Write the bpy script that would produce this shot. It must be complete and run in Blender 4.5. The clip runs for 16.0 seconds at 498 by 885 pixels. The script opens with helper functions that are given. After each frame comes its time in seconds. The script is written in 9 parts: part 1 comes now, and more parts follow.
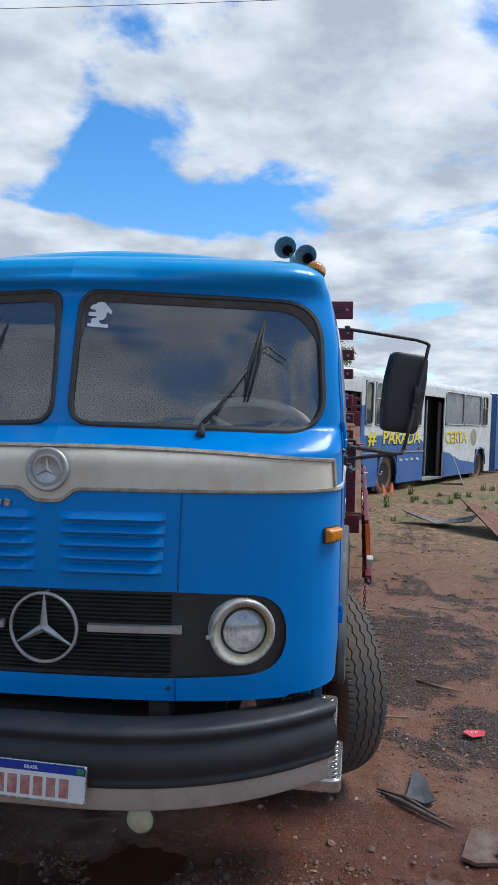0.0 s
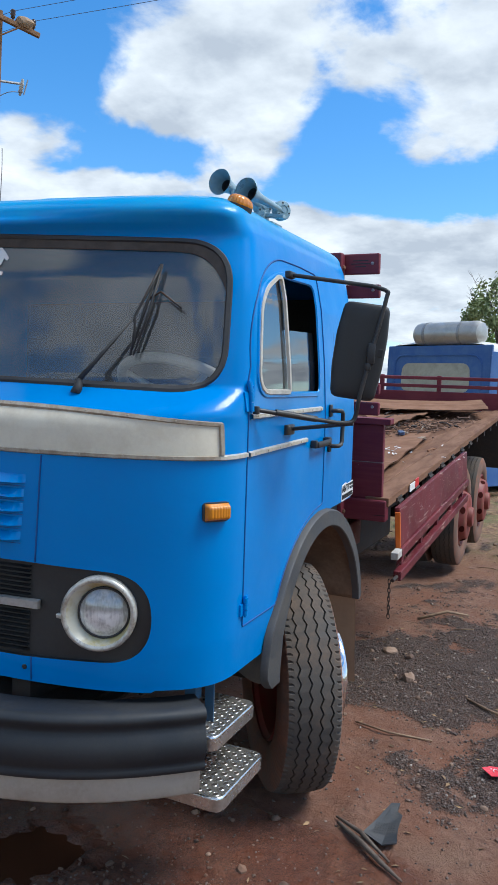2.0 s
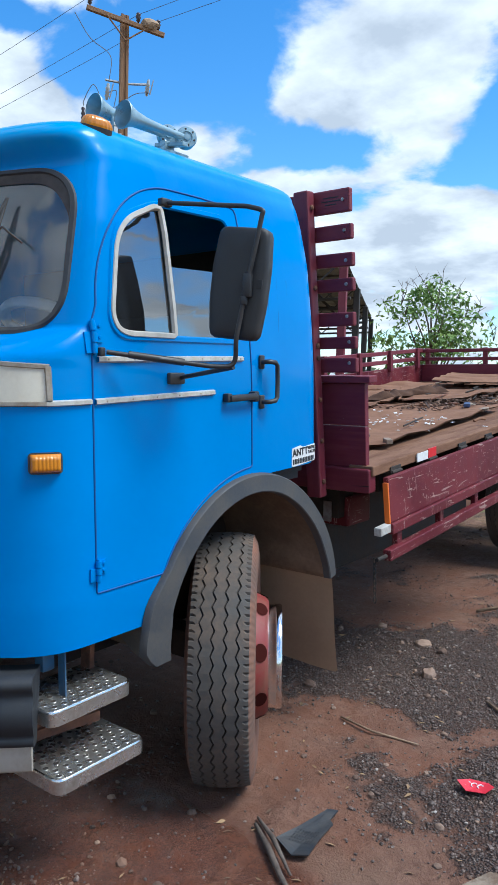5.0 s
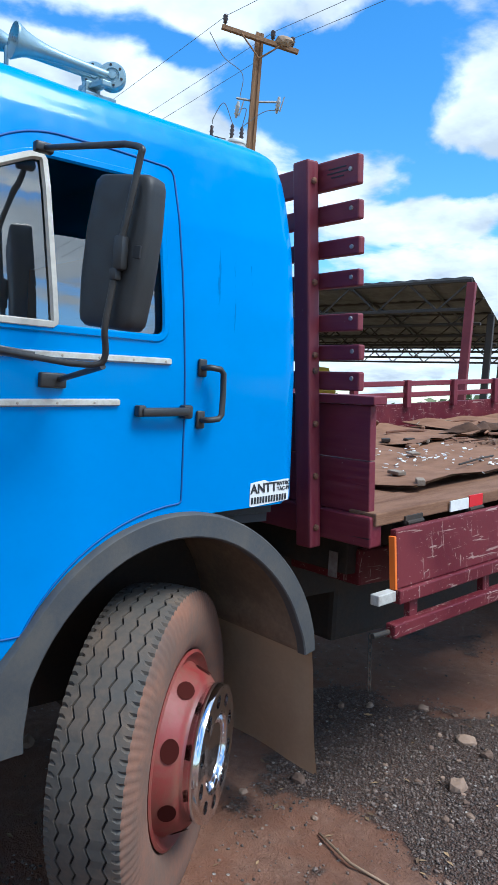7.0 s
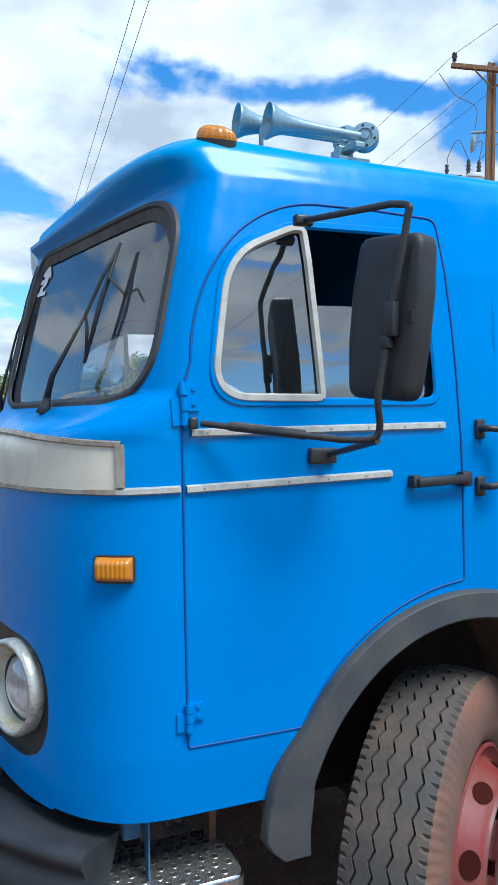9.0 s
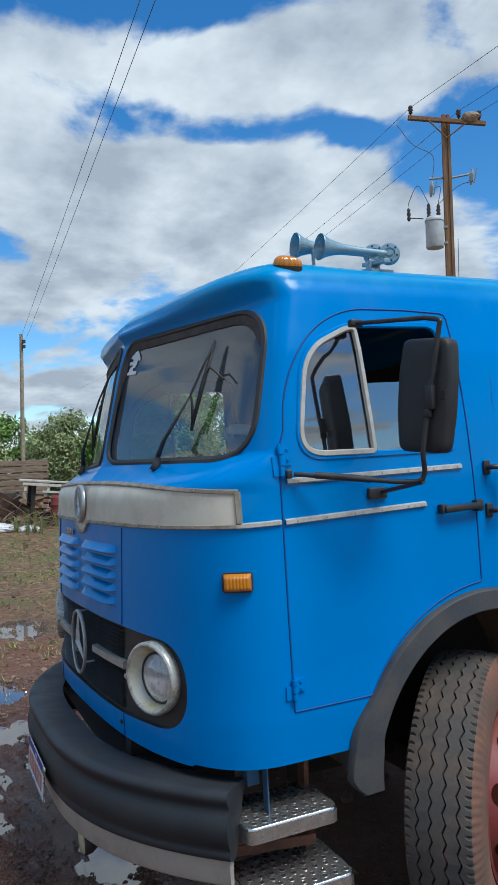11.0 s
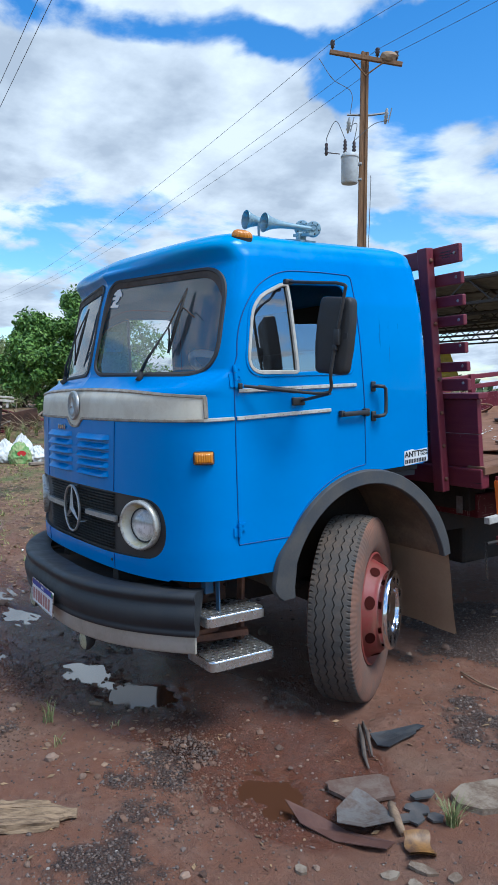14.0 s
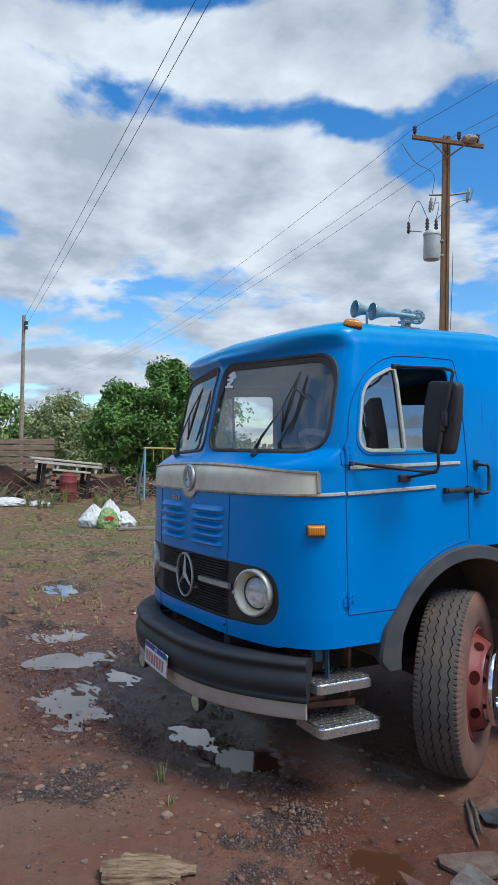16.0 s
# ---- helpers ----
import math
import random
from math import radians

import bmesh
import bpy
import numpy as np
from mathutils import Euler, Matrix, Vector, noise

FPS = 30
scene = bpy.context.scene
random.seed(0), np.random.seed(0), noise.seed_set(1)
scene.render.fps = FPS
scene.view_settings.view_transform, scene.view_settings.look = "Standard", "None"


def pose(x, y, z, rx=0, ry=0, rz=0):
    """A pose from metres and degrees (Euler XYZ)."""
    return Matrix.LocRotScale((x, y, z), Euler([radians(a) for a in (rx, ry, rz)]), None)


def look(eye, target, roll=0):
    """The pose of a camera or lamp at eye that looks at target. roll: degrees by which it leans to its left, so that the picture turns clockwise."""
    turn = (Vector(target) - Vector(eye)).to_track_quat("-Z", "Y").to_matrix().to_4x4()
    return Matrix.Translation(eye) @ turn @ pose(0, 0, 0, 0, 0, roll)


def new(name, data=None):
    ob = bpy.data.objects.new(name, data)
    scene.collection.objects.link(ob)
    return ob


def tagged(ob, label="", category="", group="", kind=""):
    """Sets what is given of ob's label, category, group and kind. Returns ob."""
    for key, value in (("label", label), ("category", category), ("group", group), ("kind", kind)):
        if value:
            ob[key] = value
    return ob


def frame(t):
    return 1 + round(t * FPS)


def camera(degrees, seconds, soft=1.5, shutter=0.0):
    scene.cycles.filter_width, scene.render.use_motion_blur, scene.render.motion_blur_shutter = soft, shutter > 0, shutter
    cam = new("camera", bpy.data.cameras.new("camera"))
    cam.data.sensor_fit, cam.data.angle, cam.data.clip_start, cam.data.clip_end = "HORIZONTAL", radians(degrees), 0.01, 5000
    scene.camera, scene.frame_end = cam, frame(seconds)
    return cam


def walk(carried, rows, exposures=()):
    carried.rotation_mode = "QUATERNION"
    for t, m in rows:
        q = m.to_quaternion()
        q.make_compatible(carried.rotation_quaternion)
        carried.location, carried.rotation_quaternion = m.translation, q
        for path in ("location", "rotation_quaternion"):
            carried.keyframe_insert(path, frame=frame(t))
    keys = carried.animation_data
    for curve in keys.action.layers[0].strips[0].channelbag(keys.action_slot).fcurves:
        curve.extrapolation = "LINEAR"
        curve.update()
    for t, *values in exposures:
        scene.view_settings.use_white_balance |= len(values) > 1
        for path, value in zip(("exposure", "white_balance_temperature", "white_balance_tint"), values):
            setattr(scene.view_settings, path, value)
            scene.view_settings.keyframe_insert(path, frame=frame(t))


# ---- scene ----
import itertools

from mathutils.bvhtree import BVHTree

cam = camera(37.1, 16.0, 1.0)
PATH = [
    (0, (1.056, -2.556, 1.918), (0.769, -0.58, 1.803), 1.0),
    (0.5, (1.373, -2.384, 1.859), (1.031, -0.419, 1.709), 1.3),
    (1, (1.612, -2.169, 1.873), (1.039, -0.257, 1.741), 2.1),
    (1.5, (1.82, -1.972, 1.854), (1.119, -0.1, 1.776), 0.6),
    (2, (2.085, -1.835, 1.835), (1.242, -0.028, 1.67), 2.0),
    (2.5, (2.245, -1.696, 1.813), (1.277, 0.05, 1.696), 2.6),
    (3, (2.375, -1.561, 1.797), (1.257, 0.092, 1.65), 1.2),
    (3.5, (2.577, -1.483, 1.766), (1.359, 0.098, 1.637), 2.6),
    (4, (2.681, -1.369, 1.742), (1.374, 0.136, 1.581), 0.3),
    (4.5, (2.752, -1.167, 1.709), (1.441, 0.335, 1.549), 1.6),
    (5, (2.809, -1.031, 1.671), (1.576, 0.533, 1.485), 0.2),
    (5.2, (2.859, -0.964, 1.685), (1.596, 0.57, 1.459), 0.8),
    (7.3, (2.812, 0.075, 1.638), (1.225, 1.289, 1.555), 2.4),
    (7.5, (2.792, 0.115, 1.642), (1.143, 1.243, 1.569), 1.8),
    (8, (2.722, 0.098, 1.655), (0.986, 1.09, 1.585), 2.1),
    (8.5, (2.677, 0.043, 1.65), (0.848, 0.851, 1.626), -0.1),
    (8.7, (2.66, 0.013, 1.677), (0.807, 0.766, 1.652), -0.7),
    (10.8, (3.096, -0.502, 1.761), (1.269, 0.311, 1.817), -1.9),
    (11, (3.158, -0.609, 1.766), (1.339, 0.22, 1.832), -3.2),
    (11.5, (3.287, -0.761, 1.76), (1.462, 0.057, 1.759), -2.1),
    (12, (3.461, -0.872, 1.734), (1.711, 0.091, 1.627), -2.2),
    (12.5, (3.6, -1.047, 1.732), (1.902, 0.004, 1.624), -3.7),
    (13, (3.72, -1.181, 1.735), (2.044, -0.101, 1.568), -1.8),
    (13.5, (3.879, -1.239, 1.735), (2.203, -0.154, 1.607), -2.0),
    (14, (4.048, -1.307, 1.74), (2.346, -0.268, 1.585), -1.4),
    (14.5, (4.127, -1.43, 1.76), (2.446, -0.348, 1.713), -0.8),
    (15, (4.172, -1.538, 1.777), (2.465, -0.496, 1.743), -0.3),
    (15.5, (4.186, -1.579, 1.79), (2.435, -0.613, 1.797), -1.0),
    (16, (4.172, -1.595, 1.789), (2.372, -0.725, 1.82), -0.7),
]
EXPOSURES = [(0.0, 0.05, 6020, 8), (1.0, 0.2, 6080, 7), (2.0, 0.25, 6000, 6), (3.0, 0.38, 5740, 5), (5.0, 0.38, 5720, 4), (8.0, 0.52, 5560, 2), (11.0, -0.18, 5820, 4), (12.5, 0.17, 5580, 4), (14.5, 0.12, 5520, 5), (16.0, -0.1, 5830, 6)]
LEVEL = pose(0, 0, 0, 1.55, -0.75, 0)
walk(cam, [(t, LEVEL @ look(eye, target, roll)) for t, eye, target, roll in PATH], EXPOSURES)

# ---- world, sun ----
SUN_AZ, SUN_EL = 68.0, 58.0      # degrees to the right of +y, above the horizon


def make_world():
    wd = bpy.data.worlds.new("sky")
    scene.world = wd
    wd.use_nodes = True
    n, l = wd.node_tree.nodes, wd.node_tree.links
    n.clear()
    out, bg = n.new("ShaderNodeOutputWorld"), n.new("ShaderNodeBackground")
    sky = n.new("ShaderNodeTexSky")
    sky.sky_type, sky.sun_disc = 'NISHITA', False
    sky.sun_elevation, sky.sun_rotation = radians(SUN_EL), radians(SUN_AZ)
    sky.air_density, sky.dust_density, sky.ozone_density = 1.0, 0.6, 2.2
    tc, sep = n.new("ShaderNodeTexCoord"), n.new("ShaderNodeSeparateXYZ")
    l.new(tc.outputs["Generated"], sep.inputs[0])

    def m(op, a, b=None, clamp=False):
        q = n.new("ShaderNodeMath")
        q.operation, q.use_clamp = op, clamp
        for i, v in enumerate((a, b)):
            if v is None:
                continue
            if isinstance(v, (int, float)):
                q.inputs[i].default_value = v
            else:
                l.new(v, q.inputs[i])
        return q.outputs[0]

    zz = m('MAXIMUM', sep.outputs[2], 0.0)
    dz = m('ADD', zz, 0.22)
    com = n.new("ShaderNodeCombineXYZ")
    l.new(m('DIVIDE', sep.outputs[0], dz), com.inputs[0])
    l.new(m('DIVIDE', sep.outputs[1], dz), com.inputs[1])
    l.new(m('MULTIPLY', zz, 0.6), com.inputs[2])

    def tex(scale, detail, rough, off, dist=0.0):
        mp = n.new("ShaderNodeMapping")
        mp.inputs["Location"].default_value = off
        l.new(com.outputs[0], mp.inputs[0])
        t = n.new("ShaderNodeTexNoise")
        t.inputs["Scale"].default_value, t.inputs["Detail"].default_value = scale, detail
        t.inputs["Roughness"].default_value, t.inputs["Distortion"].default_value = rough, dist
        l.new(mp.outputs[0], t.inputs["Vector"])
        return t.outputs[0]

    big = tex(CLOUD[0], 10.0, 0.55, CLOUD[1], 0.25)
    # cover: more cloud near the horizon, banks and gaps where they stand over the yard
    cov = m('ADD', m('MULTIPLY', m('SUBTRACT', big, 0.5), 0.85), m('ADD', 0.5, m('MULTIPLY', m('SUBTRACT', 1.0, zz), 0.03)))
    dirs, wob = n.new("ShaderNodeCombineXYZ"), n.new("ShaderNodeTexNoise")
    l.new(m('ARCTAN2', sep.outputs[0], sep.outputs[1]), dirs.inputs[0])
    l.new(m('ARCSINE', sep.outputs[2]), dirs.inputs[1])
    wob.inputs["Scale"].default_value, wob.inputs["Detail"].default_value = 7.0, 5.0
    l.new(dirs.outputs[0], wob.inputs["Vector"])
    bend = n.new("ShaderNodeVectorMath")
    bend.operation = 'MULTIPLY_ADD'
    l.new(wob.outputs["Color"], bend.inputs[0])
    bend.inputs[1].default_value = (0.11, 0.07, 0.0)
    l.new(dirs.outputs[0], bend.inputs[2])
    for az, el, ra, re_, amount in BANKS + GAPS:
        ra, re_ = radians(ra), radians(re_)
        v = n.new("ShaderNodeVectorMath")
        v.operation = 'MULTIPLY_ADD'
        l.new(bend.outputs[0], v.inputs[0])
        v.inputs[1].default_value = (1 / ra, 1 / re_, 0.0)
        v.inputs[2].default_value = (-(radians(az) + 0.055) / ra, -(radians(el) + 0.035) / re_, 0.0)
        d = n.new("ShaderNodeVectorMath")
        d.operation = 'DOT_PRODUCT'
        l.new(v.outputs[0], d.inputs[0])
        l.new(v.outputs[0], d.inputs[1])
        cov = m('ADD', cov, m('MULTIPLY', m('EXPONENT', m('MULTIPLY', d.outputs["Value"], -1.0)), amount))
    ramp = n.new("ShaderNodeMapRange")
    ramp.interpolation_type = 'SMOOTHSTEP'
    ramp.inputs["From Min"].default_value, ramp.inputs["From Max"].default_value = CLOUD[2], CLOUD[3]
    l.new(cov, ramp.inputs["Value"])
    shade = n.new("ShaderNodeMapRange")
    shade.inputs["From Min"].default_value, shade.inputs["From Max"].default_value = 0.36, 0.66
    l.new(tex(CLOUD[0] * 1.7, 6.0, 0.55, (CLOUD[1][0] + 3.3, CLOUD[1][1] + 1.7, 0.4)), shade.inputs["Value"])
    ccol = n.new("ShaderNodeMix")
    ccol.data_type = 'RGBA'
    ccol.inputs[6].default_value, ccol.inputs[7].default_value = CLOUD[4], CLOUD[5]
    thick = n.new("ShaderNodeMapRange")
    thick.interpolation_type = 'SMOOTHSTEP'
    thick.inputs["From Min"].default_value, thick.inputs["From Max"].default_value = 0.56, 0.74
    l.new(cov, thick.inputs["Value"])
    l.new(m('SUBTRACT', shade.outputs[0], m('MULTIPLY', thick.outputs[0], 0.14)), ccol.inputs[0])
    hsv = n.new("ShaderNodeHueSaturation")
    hsv.inputs["Saturation"].default_value, hsv.inputs["Value"].default_value = SKYGAIN
    l.new(sky.outputs[0], hsv.inputs["Color"])
    mix = n.new("ShaderNodeMix")
    mix.data_type = 'RGBA'
    l.new(ramp.outputs[0], mix.inputs[0])
    l.new(hsv.outputs[0], mix.inputs[6])
    l.new(ccol.outputs[2], mix.inputs[7])
    l.new(mix.outputs[2], bg.inputs[0])
    bg.inputs[1].default_value = SKY_STRENGTH
    l.new(bg.outputs[0], out.inputs[0])


SKY_STRENGTH = 0.1
# clouds and blue gaps: bearing and height in degrees, half widths, amount
BANKS = [(-4, 24, 11, 6, 0.14), (-28, 23, 7, 5, 0.17), (-27, 10, 8, 4, 0.14), (-14, 9, 6, 4, 0.13), (3, 11, 8, 5, 0.14), (-68, 18, 11, 5, 0.16), (-57, 13, 8, 4, 0.14),
         (-70, 29, 14, 2.4, 0.15), (-82, 25, 4, 4, 0.12), (-54, 27, 4, 1.8, 0.10), (-43, 17, 3, 2.4, 0.13), (-38, 14, 3, 2, 0.10), (-79, 5.5, 5, 2, 0.12), (-37, 14.5, 4, 1.6, 0.08)]
GAPS = [(-42, 23, 5.5, 4.5, -0.16), (-34, 17, 5, 2, -0.17), (-20, 19.5, 2.4, 3, -0.15), (-13, 15, 8, 1.7, -0.15), (-66, 25, 9, 1.5, -0.17), (-47, 21.5, 4.5, 4, -0.16), (-52, 20, 2, 2.5, -0.14),
        (-76, 9, 4, 1.3, -0.16), (-64, 17, 1.5, 1.2, -0.12), (-57, 24, 4, 1.6, -0.15), (-48, 12, 3, 2, -0.10)]
SKYGAIN = (1.35, 1.75)
CLOUD = (2.1, (4.1, 2.3, 0.0), 0.47, 0.56, (4.7, 5.1, 5.75, 1), (8.9, 9.15, 9.4, 1))
make_world()
sun = new("sun", bpy.data.lights.new("sun", 'SUN'))
sun.data.energy, sun.data.angle, sun.data.color = 3.5, radians(26), (1.0, 0.96, 0.9)
_a, _e = radians(SUN_AZ), radians(SUN_EL)
_sd = Vector((math.sin(_a) * math.cos(_e), math.cos(_a) * math.cos(_e), math.sin(_e)))
sun.matrix_world = look(_sd * 60, (0, 0, 0))


# ---- materials ----
class Mat:
    """A small builder of node materials."""

    def __init__(self, name, color=(0.5, 0.5, 0.5), rough=0.6, metal=0.0, spec=0.5, coat=0.0):
        self.m = bpy.data.materials.new(name)
        self.m.use_nodes = True
        self.n, self.l = self.m.node_tree.nodes, self.m.node_tree.links
        self.b = self.n["Principled BSDF"]
        self.set("Base Color", (*color, 1))
        self.set("Roughness", rough)
        self.set("Metallic", metal)
        self.set("Specular IOR Level", spec)
        self.set("Coat Weight", coat)
        self.tc = None

    def set(self, key, v):
        self.b.inputs[key].default_value = v

    def coord(self, kind="Object"):
        if self.tc is None:
            self.tc = self.n.new("ShaderNodeTexCoord")
        return self.tc.outputs[kind]

    def noise(self, scale, detail=6, rough=0.55, dist=0.0, stretch=None, off=(0, 0, 0)):
        t = self.n.new("ShaderNodeTexNoise")
        t.inputs["Scale"].default_value, t.inputs["Detail"].default_value = scale, detail
        t.inputs["Roughness"].default_value, t.inputs["Distortion"].default_value = rough, dist
        mp = self.n.new("ShaderNodeMapping")
        mp.inputs["Scale"].default_value = stretch or (1, 1, 1)
        mp.inputs["Location"].default_value = off
        self.l.new(self.coord(), mp.inputs[0])
        self.l.new(mp.outputs[0], t.inputs["Vector"])
        return t.outputs[0]

    def voronoi(self, scale, feature='F1', rand=1.0, out=0):
        t = self.n.new("ShaderNodeTexVoronoi")
        t.feature = feature
        t.inputs["Scale"].default_value, t.inputs["Randomness"].default_value = scale, rand
        self.l.new(self.coord(), t.inputs["Vector"])
        return t.outputs[out]

    def ramp(self, fac, lo, hi, a=0.0, b=1.0, smooth=True):
        r = self.n.new("ShaderNodeMapRange")
        r.interpolation_type = 'SMOOTHSTEP' if smooth else 'LINEAR'
        for k, v in (("From Min", lo), ("From Max", hi), ("To Min", a), ("To Max", b)):
            r.inputs[k].default_value = v
        self.l.new(fac, r.inputs["Value"])
        return r.outputs[0]

    def mix(self, fac, a, b):
        x = self.n.new("ShaderNodeMix")
        x.data_type = 'RGBA'
        for i, v in ((0, fac), (6, a), (7, b)):
            if isinstance(v, tuple):
                x.inputs[i].default_value = (*v, 1)
            elif isinstance(v, (int, float)):
                x.inputs[i].default_value = v
            else:
                self.l.new(v, x.inputs[i])
        return x.outputs[2]

    def math(self, op, a, b, clamp=False):
        q = self.n.new("ShaderNodeMath")
        q.operation, q.use_clamp = op, clamp
        for i, v in ((0, a), (1, b)):
            if isinstance(v, (int, float)):
                q.inputs[i].default_value = v
            else:
                self.l.new(v, q.inputs[i])
        return q.outputs[0]

    def axis(self, i):
        s = self.n.new("ShaderNodeSeparateXYZ")
        self.l.new(self.coord(), s.inputs[0])
        return s.outputs[i]

    def rand(self):
        return self.n.new("ShaderNodeObjectInfo").outputs["Random"]

    def island(self):
        return self.n.new("ShaderNodeNewGeometry").outputs["Random Per Island"]

    def base(self, sock):
        self.l.new(sock, self.b.inputs["Base Color"])
        return self

    def link(self, sock, key):
        self.l.new(sock, self.b.inputs[key])
        return self

    def bump(self, h, strength=0.3, dist=0.01):
        q = self.n.new("ShaderNodeBump")
        q.inputs["Strength"].default_value, q.inputs["Distance"].default_value = strength, dist
        self.l.new(h, q.inputs["Height"])
        self.l.new(q.outputs[0], self.b.inputs["Normal"])
        return self


def dirty(name, a, b, rough=0.6, scale=6, fine=60, metal=0.0, bump=0.15, lo=0.35, hi=0.7, spec=0.5, stretch=None):
    """A two-tone worn surface: patches of b over a, fine grain and a rough finish that follows them."""
    k = Mat(name, a, rough, metal, spec)
    big, small = k.noise(scale, 8, 0.6, 0.4, stretch), k.noise(fine, 4, 0.6, 0.0, stretch)
    f = k.ramp(k.math('ADD', k.math('MULTIPLY', big, 0.75), k.math('MULTIPLY', small, 0.25)), lo, hi)
    k.base(k.mix(f, a, b))
    k.link(k.ramp(big, 0.3, 0.7, max(rough - 0.1, 0.02), min(rough + 0.12, 1)), "Roughness")
    k.bump(small, bump, 0.004)
    return k.m


def glass(name, tint, gloss_rough=0.02, ior=1.5, grey_film=0.0):
    """Thin pane: clear or tinted, mirror-like at grazing angles; a grey film paints in dust and some reflected sky."""
    mt = bpy.data.materials.new(name)
    mt.use_nodes = True
    n, l = mt.node_tree.nodes, mt.node_tree.links
    n.clear()
    out, tr, gl, fr, mx = (n.new(x) for x in ("ShaderNodeOutputMaterial", "ShaderNodeBsdfTransparent", "ShaderNodeBsdfGlossy", "ShaderNodeFresnel", "ShaderNodeMixShader"))
    tr.inputs[0].default_value = (*tint, 1)
    gl.inputs["Roughness"].default_value = gloss_rough
    fr.inputs[0].default_value = ior
    df, m2 = n.new("ShaderNodeBsdfDiffuse"), n.new("ShaderNodeMixShader")
    df.inputs[0].default_value = (0.46, 0.465, 0.47, 1)
    nz = n.new("ShaderNodeTexNoise")
    nz.inputs["Scale"].default_value = 5.0
    tc, mr = n.new("ShaderNodeTexCoord"), n.new("ShaderNodeMapRange")
    mr.inputs["From Min"].default_value, mr.inputs["From Max"].default_value = 0.3, 0.7
    mr.inputs["To Min"].default_value, mr.inputs["To Max"].default_value = grey_film * 0.6, grey_film * 1.3
    l.new(tc.outputs["Object"], nz.inputs["Vector"])
    l.new(nz.outputs[0], mr.inputs[0])
    l.new(mr.outputs[0], m2.inputs[0])
    l.new(tr.outputs[0], m2.inputs[1])
    l.new(df.outputs[0], m2.inputs[2])
    l.new(fr.outputs[0], mx.inputs[0])
    l.new(m2.outputs[0], mx.inputs[1])
    l.new(gl.outputs[0], mx.inputs[2])
    l.new(mx.outputs[0], out.inputs[0])
    return mt


def make_blue():
    k = Mat("blue_enamel", (0.0, 0.21, 0.58), 0.4, 0, 0.12, 0.40)
    big, mid, fine = k.noise(1.3, 5, 0.5), k.noise(7, 6, 0.6, 0.3), k.noise(90, 3, 0.6)
    runs = k.noise(38, 5, 0.7, 0.0, (1, 1, 0.05))
    c = k.mix(k.ramp(big, 0.3, 0.7), (0.0, 0.190, 0.545), (0.0, 0.215, 0.60))
    roof_cyan = k.ramp(k.math('ADD', k.axis(2), k.math('MULTIPLY', mid, 0.16)), 2.42, 2.57, 0.0, 0.65)      # roof more cyan: sun-faded paint, with sky reflection put into the colour
    c = k.mix(roof_cyan, c, (0.02, 0.32, 0.53))
    drip = k.math('MULTIPLY', k.ramp(runs, 0.62, 0.66), k.math('MULTIPLY', k.ramp(k.axis(1), 1.32, 1.40), k.math('MULTIPLY', k.ramp(k.axis(2), 1.66, 1.84), k.ramp(k.axis(2), 2.16, 2.02))))
    k.base(k.mix(k.math('MULTIPLY', drip, 0.6), c, (0.005, 0.08, 0.25)))
    k.link(k.ramp(mid, 0.3, 0.7, 0.28, 0.44), "Roughness")
    k.link(k.ramp(k.math('ADD', k.math('MULTIPLY', mid, 0.5), k.math('MULTIPLY', runs, 0.5)), 0.40, 0.62, 0.06, 0.22), "Coat Roughness")
    k.bump(k.math('ADD', k.math('MULTIPLY', big, 5.0), k.math('ADD', k.math('MULTIPLY', mid, 0.35), k.math('MULTIPLY', fine, 0.006))), 0.25, 0.012)
    return k.m


BLUE = make_blue()
CREAM = dirty("cream_paint", (0.64, 0.58, 0.46), (0.54, 0.47, 0.36), 0.5, 9, 80, bump=0.1)
TRIM = dirty("aluminium_trim", (0.62, 0.59, 0.52), (0.44, 0.39, 0.31), 0.42, 25, 120, metal=0.35)
NOSETRIM = dirty("browned_aluminium_moulding", (0.40, 0.35, 0.28), (0.25, 0.19, 0.13), 0.5, 18, 110, metal=0.3)
SEAL = dirty("grey_seal_rubber", (0.026, 0.026, 0.027), (0.048, 0.046, 0.044), 0.6, 14, 110)
STAYBLUE = dirty("dirty_blue_stay", (0.03, 0.115, 0.22), (0.06, 0.09, 0.13), 0.5, 12, 70)
EMBLEM = dirty("grey_dulled_emblem", (0.5, 0.5, 0.48), (0.36, 0.35, 0.33), 0.42, 16, 90, metal=0.6)
CHROME = Mat("chrome", (0.8, 0.8, 0.82), 0.1, 1.0).m
DULLCHROME = dirty("dull_chrome", (0.62, 0.61, 0.58), (0.35, 0.32, 0.28), 0.28, 20, 90, metal=1.0)
BLACKPAINT = dirty("matt_black_paint", (0.022, 0.022, 0.023), (0.04, 0.037, 0.034), 0.5, 5, 70)
GRILLEBLACK = dirty("grille_black", (0.012, 0.012, 0.013), (0.025, 0.024, 0.022), 0.45, 12, 80)
BUMPER = dirty("dark_grey_bumper_paint", (0.02, 0.023, 0.027), (0.034, 0.034, 0.035), 0.55, 6, 60, bump=0.12, spec=0.38)
SILVER = dirty("silver_grey_paint", (0.48, 0.445, 0.38), (0.38, 0.33, 0.265), 0.45, 7, 70, metal=0.2)
RUBBER = dirty("dark_rubber", (0.028, 0.028, 0.028), (0.045, 0.042, 0.04), 0.6, 18, 120)
FENDER = dirty("grey_fender_rubber", (0.042, 0.045, 0.05), (0.075, 0.068, 0.06), 0.6, 9, 90)
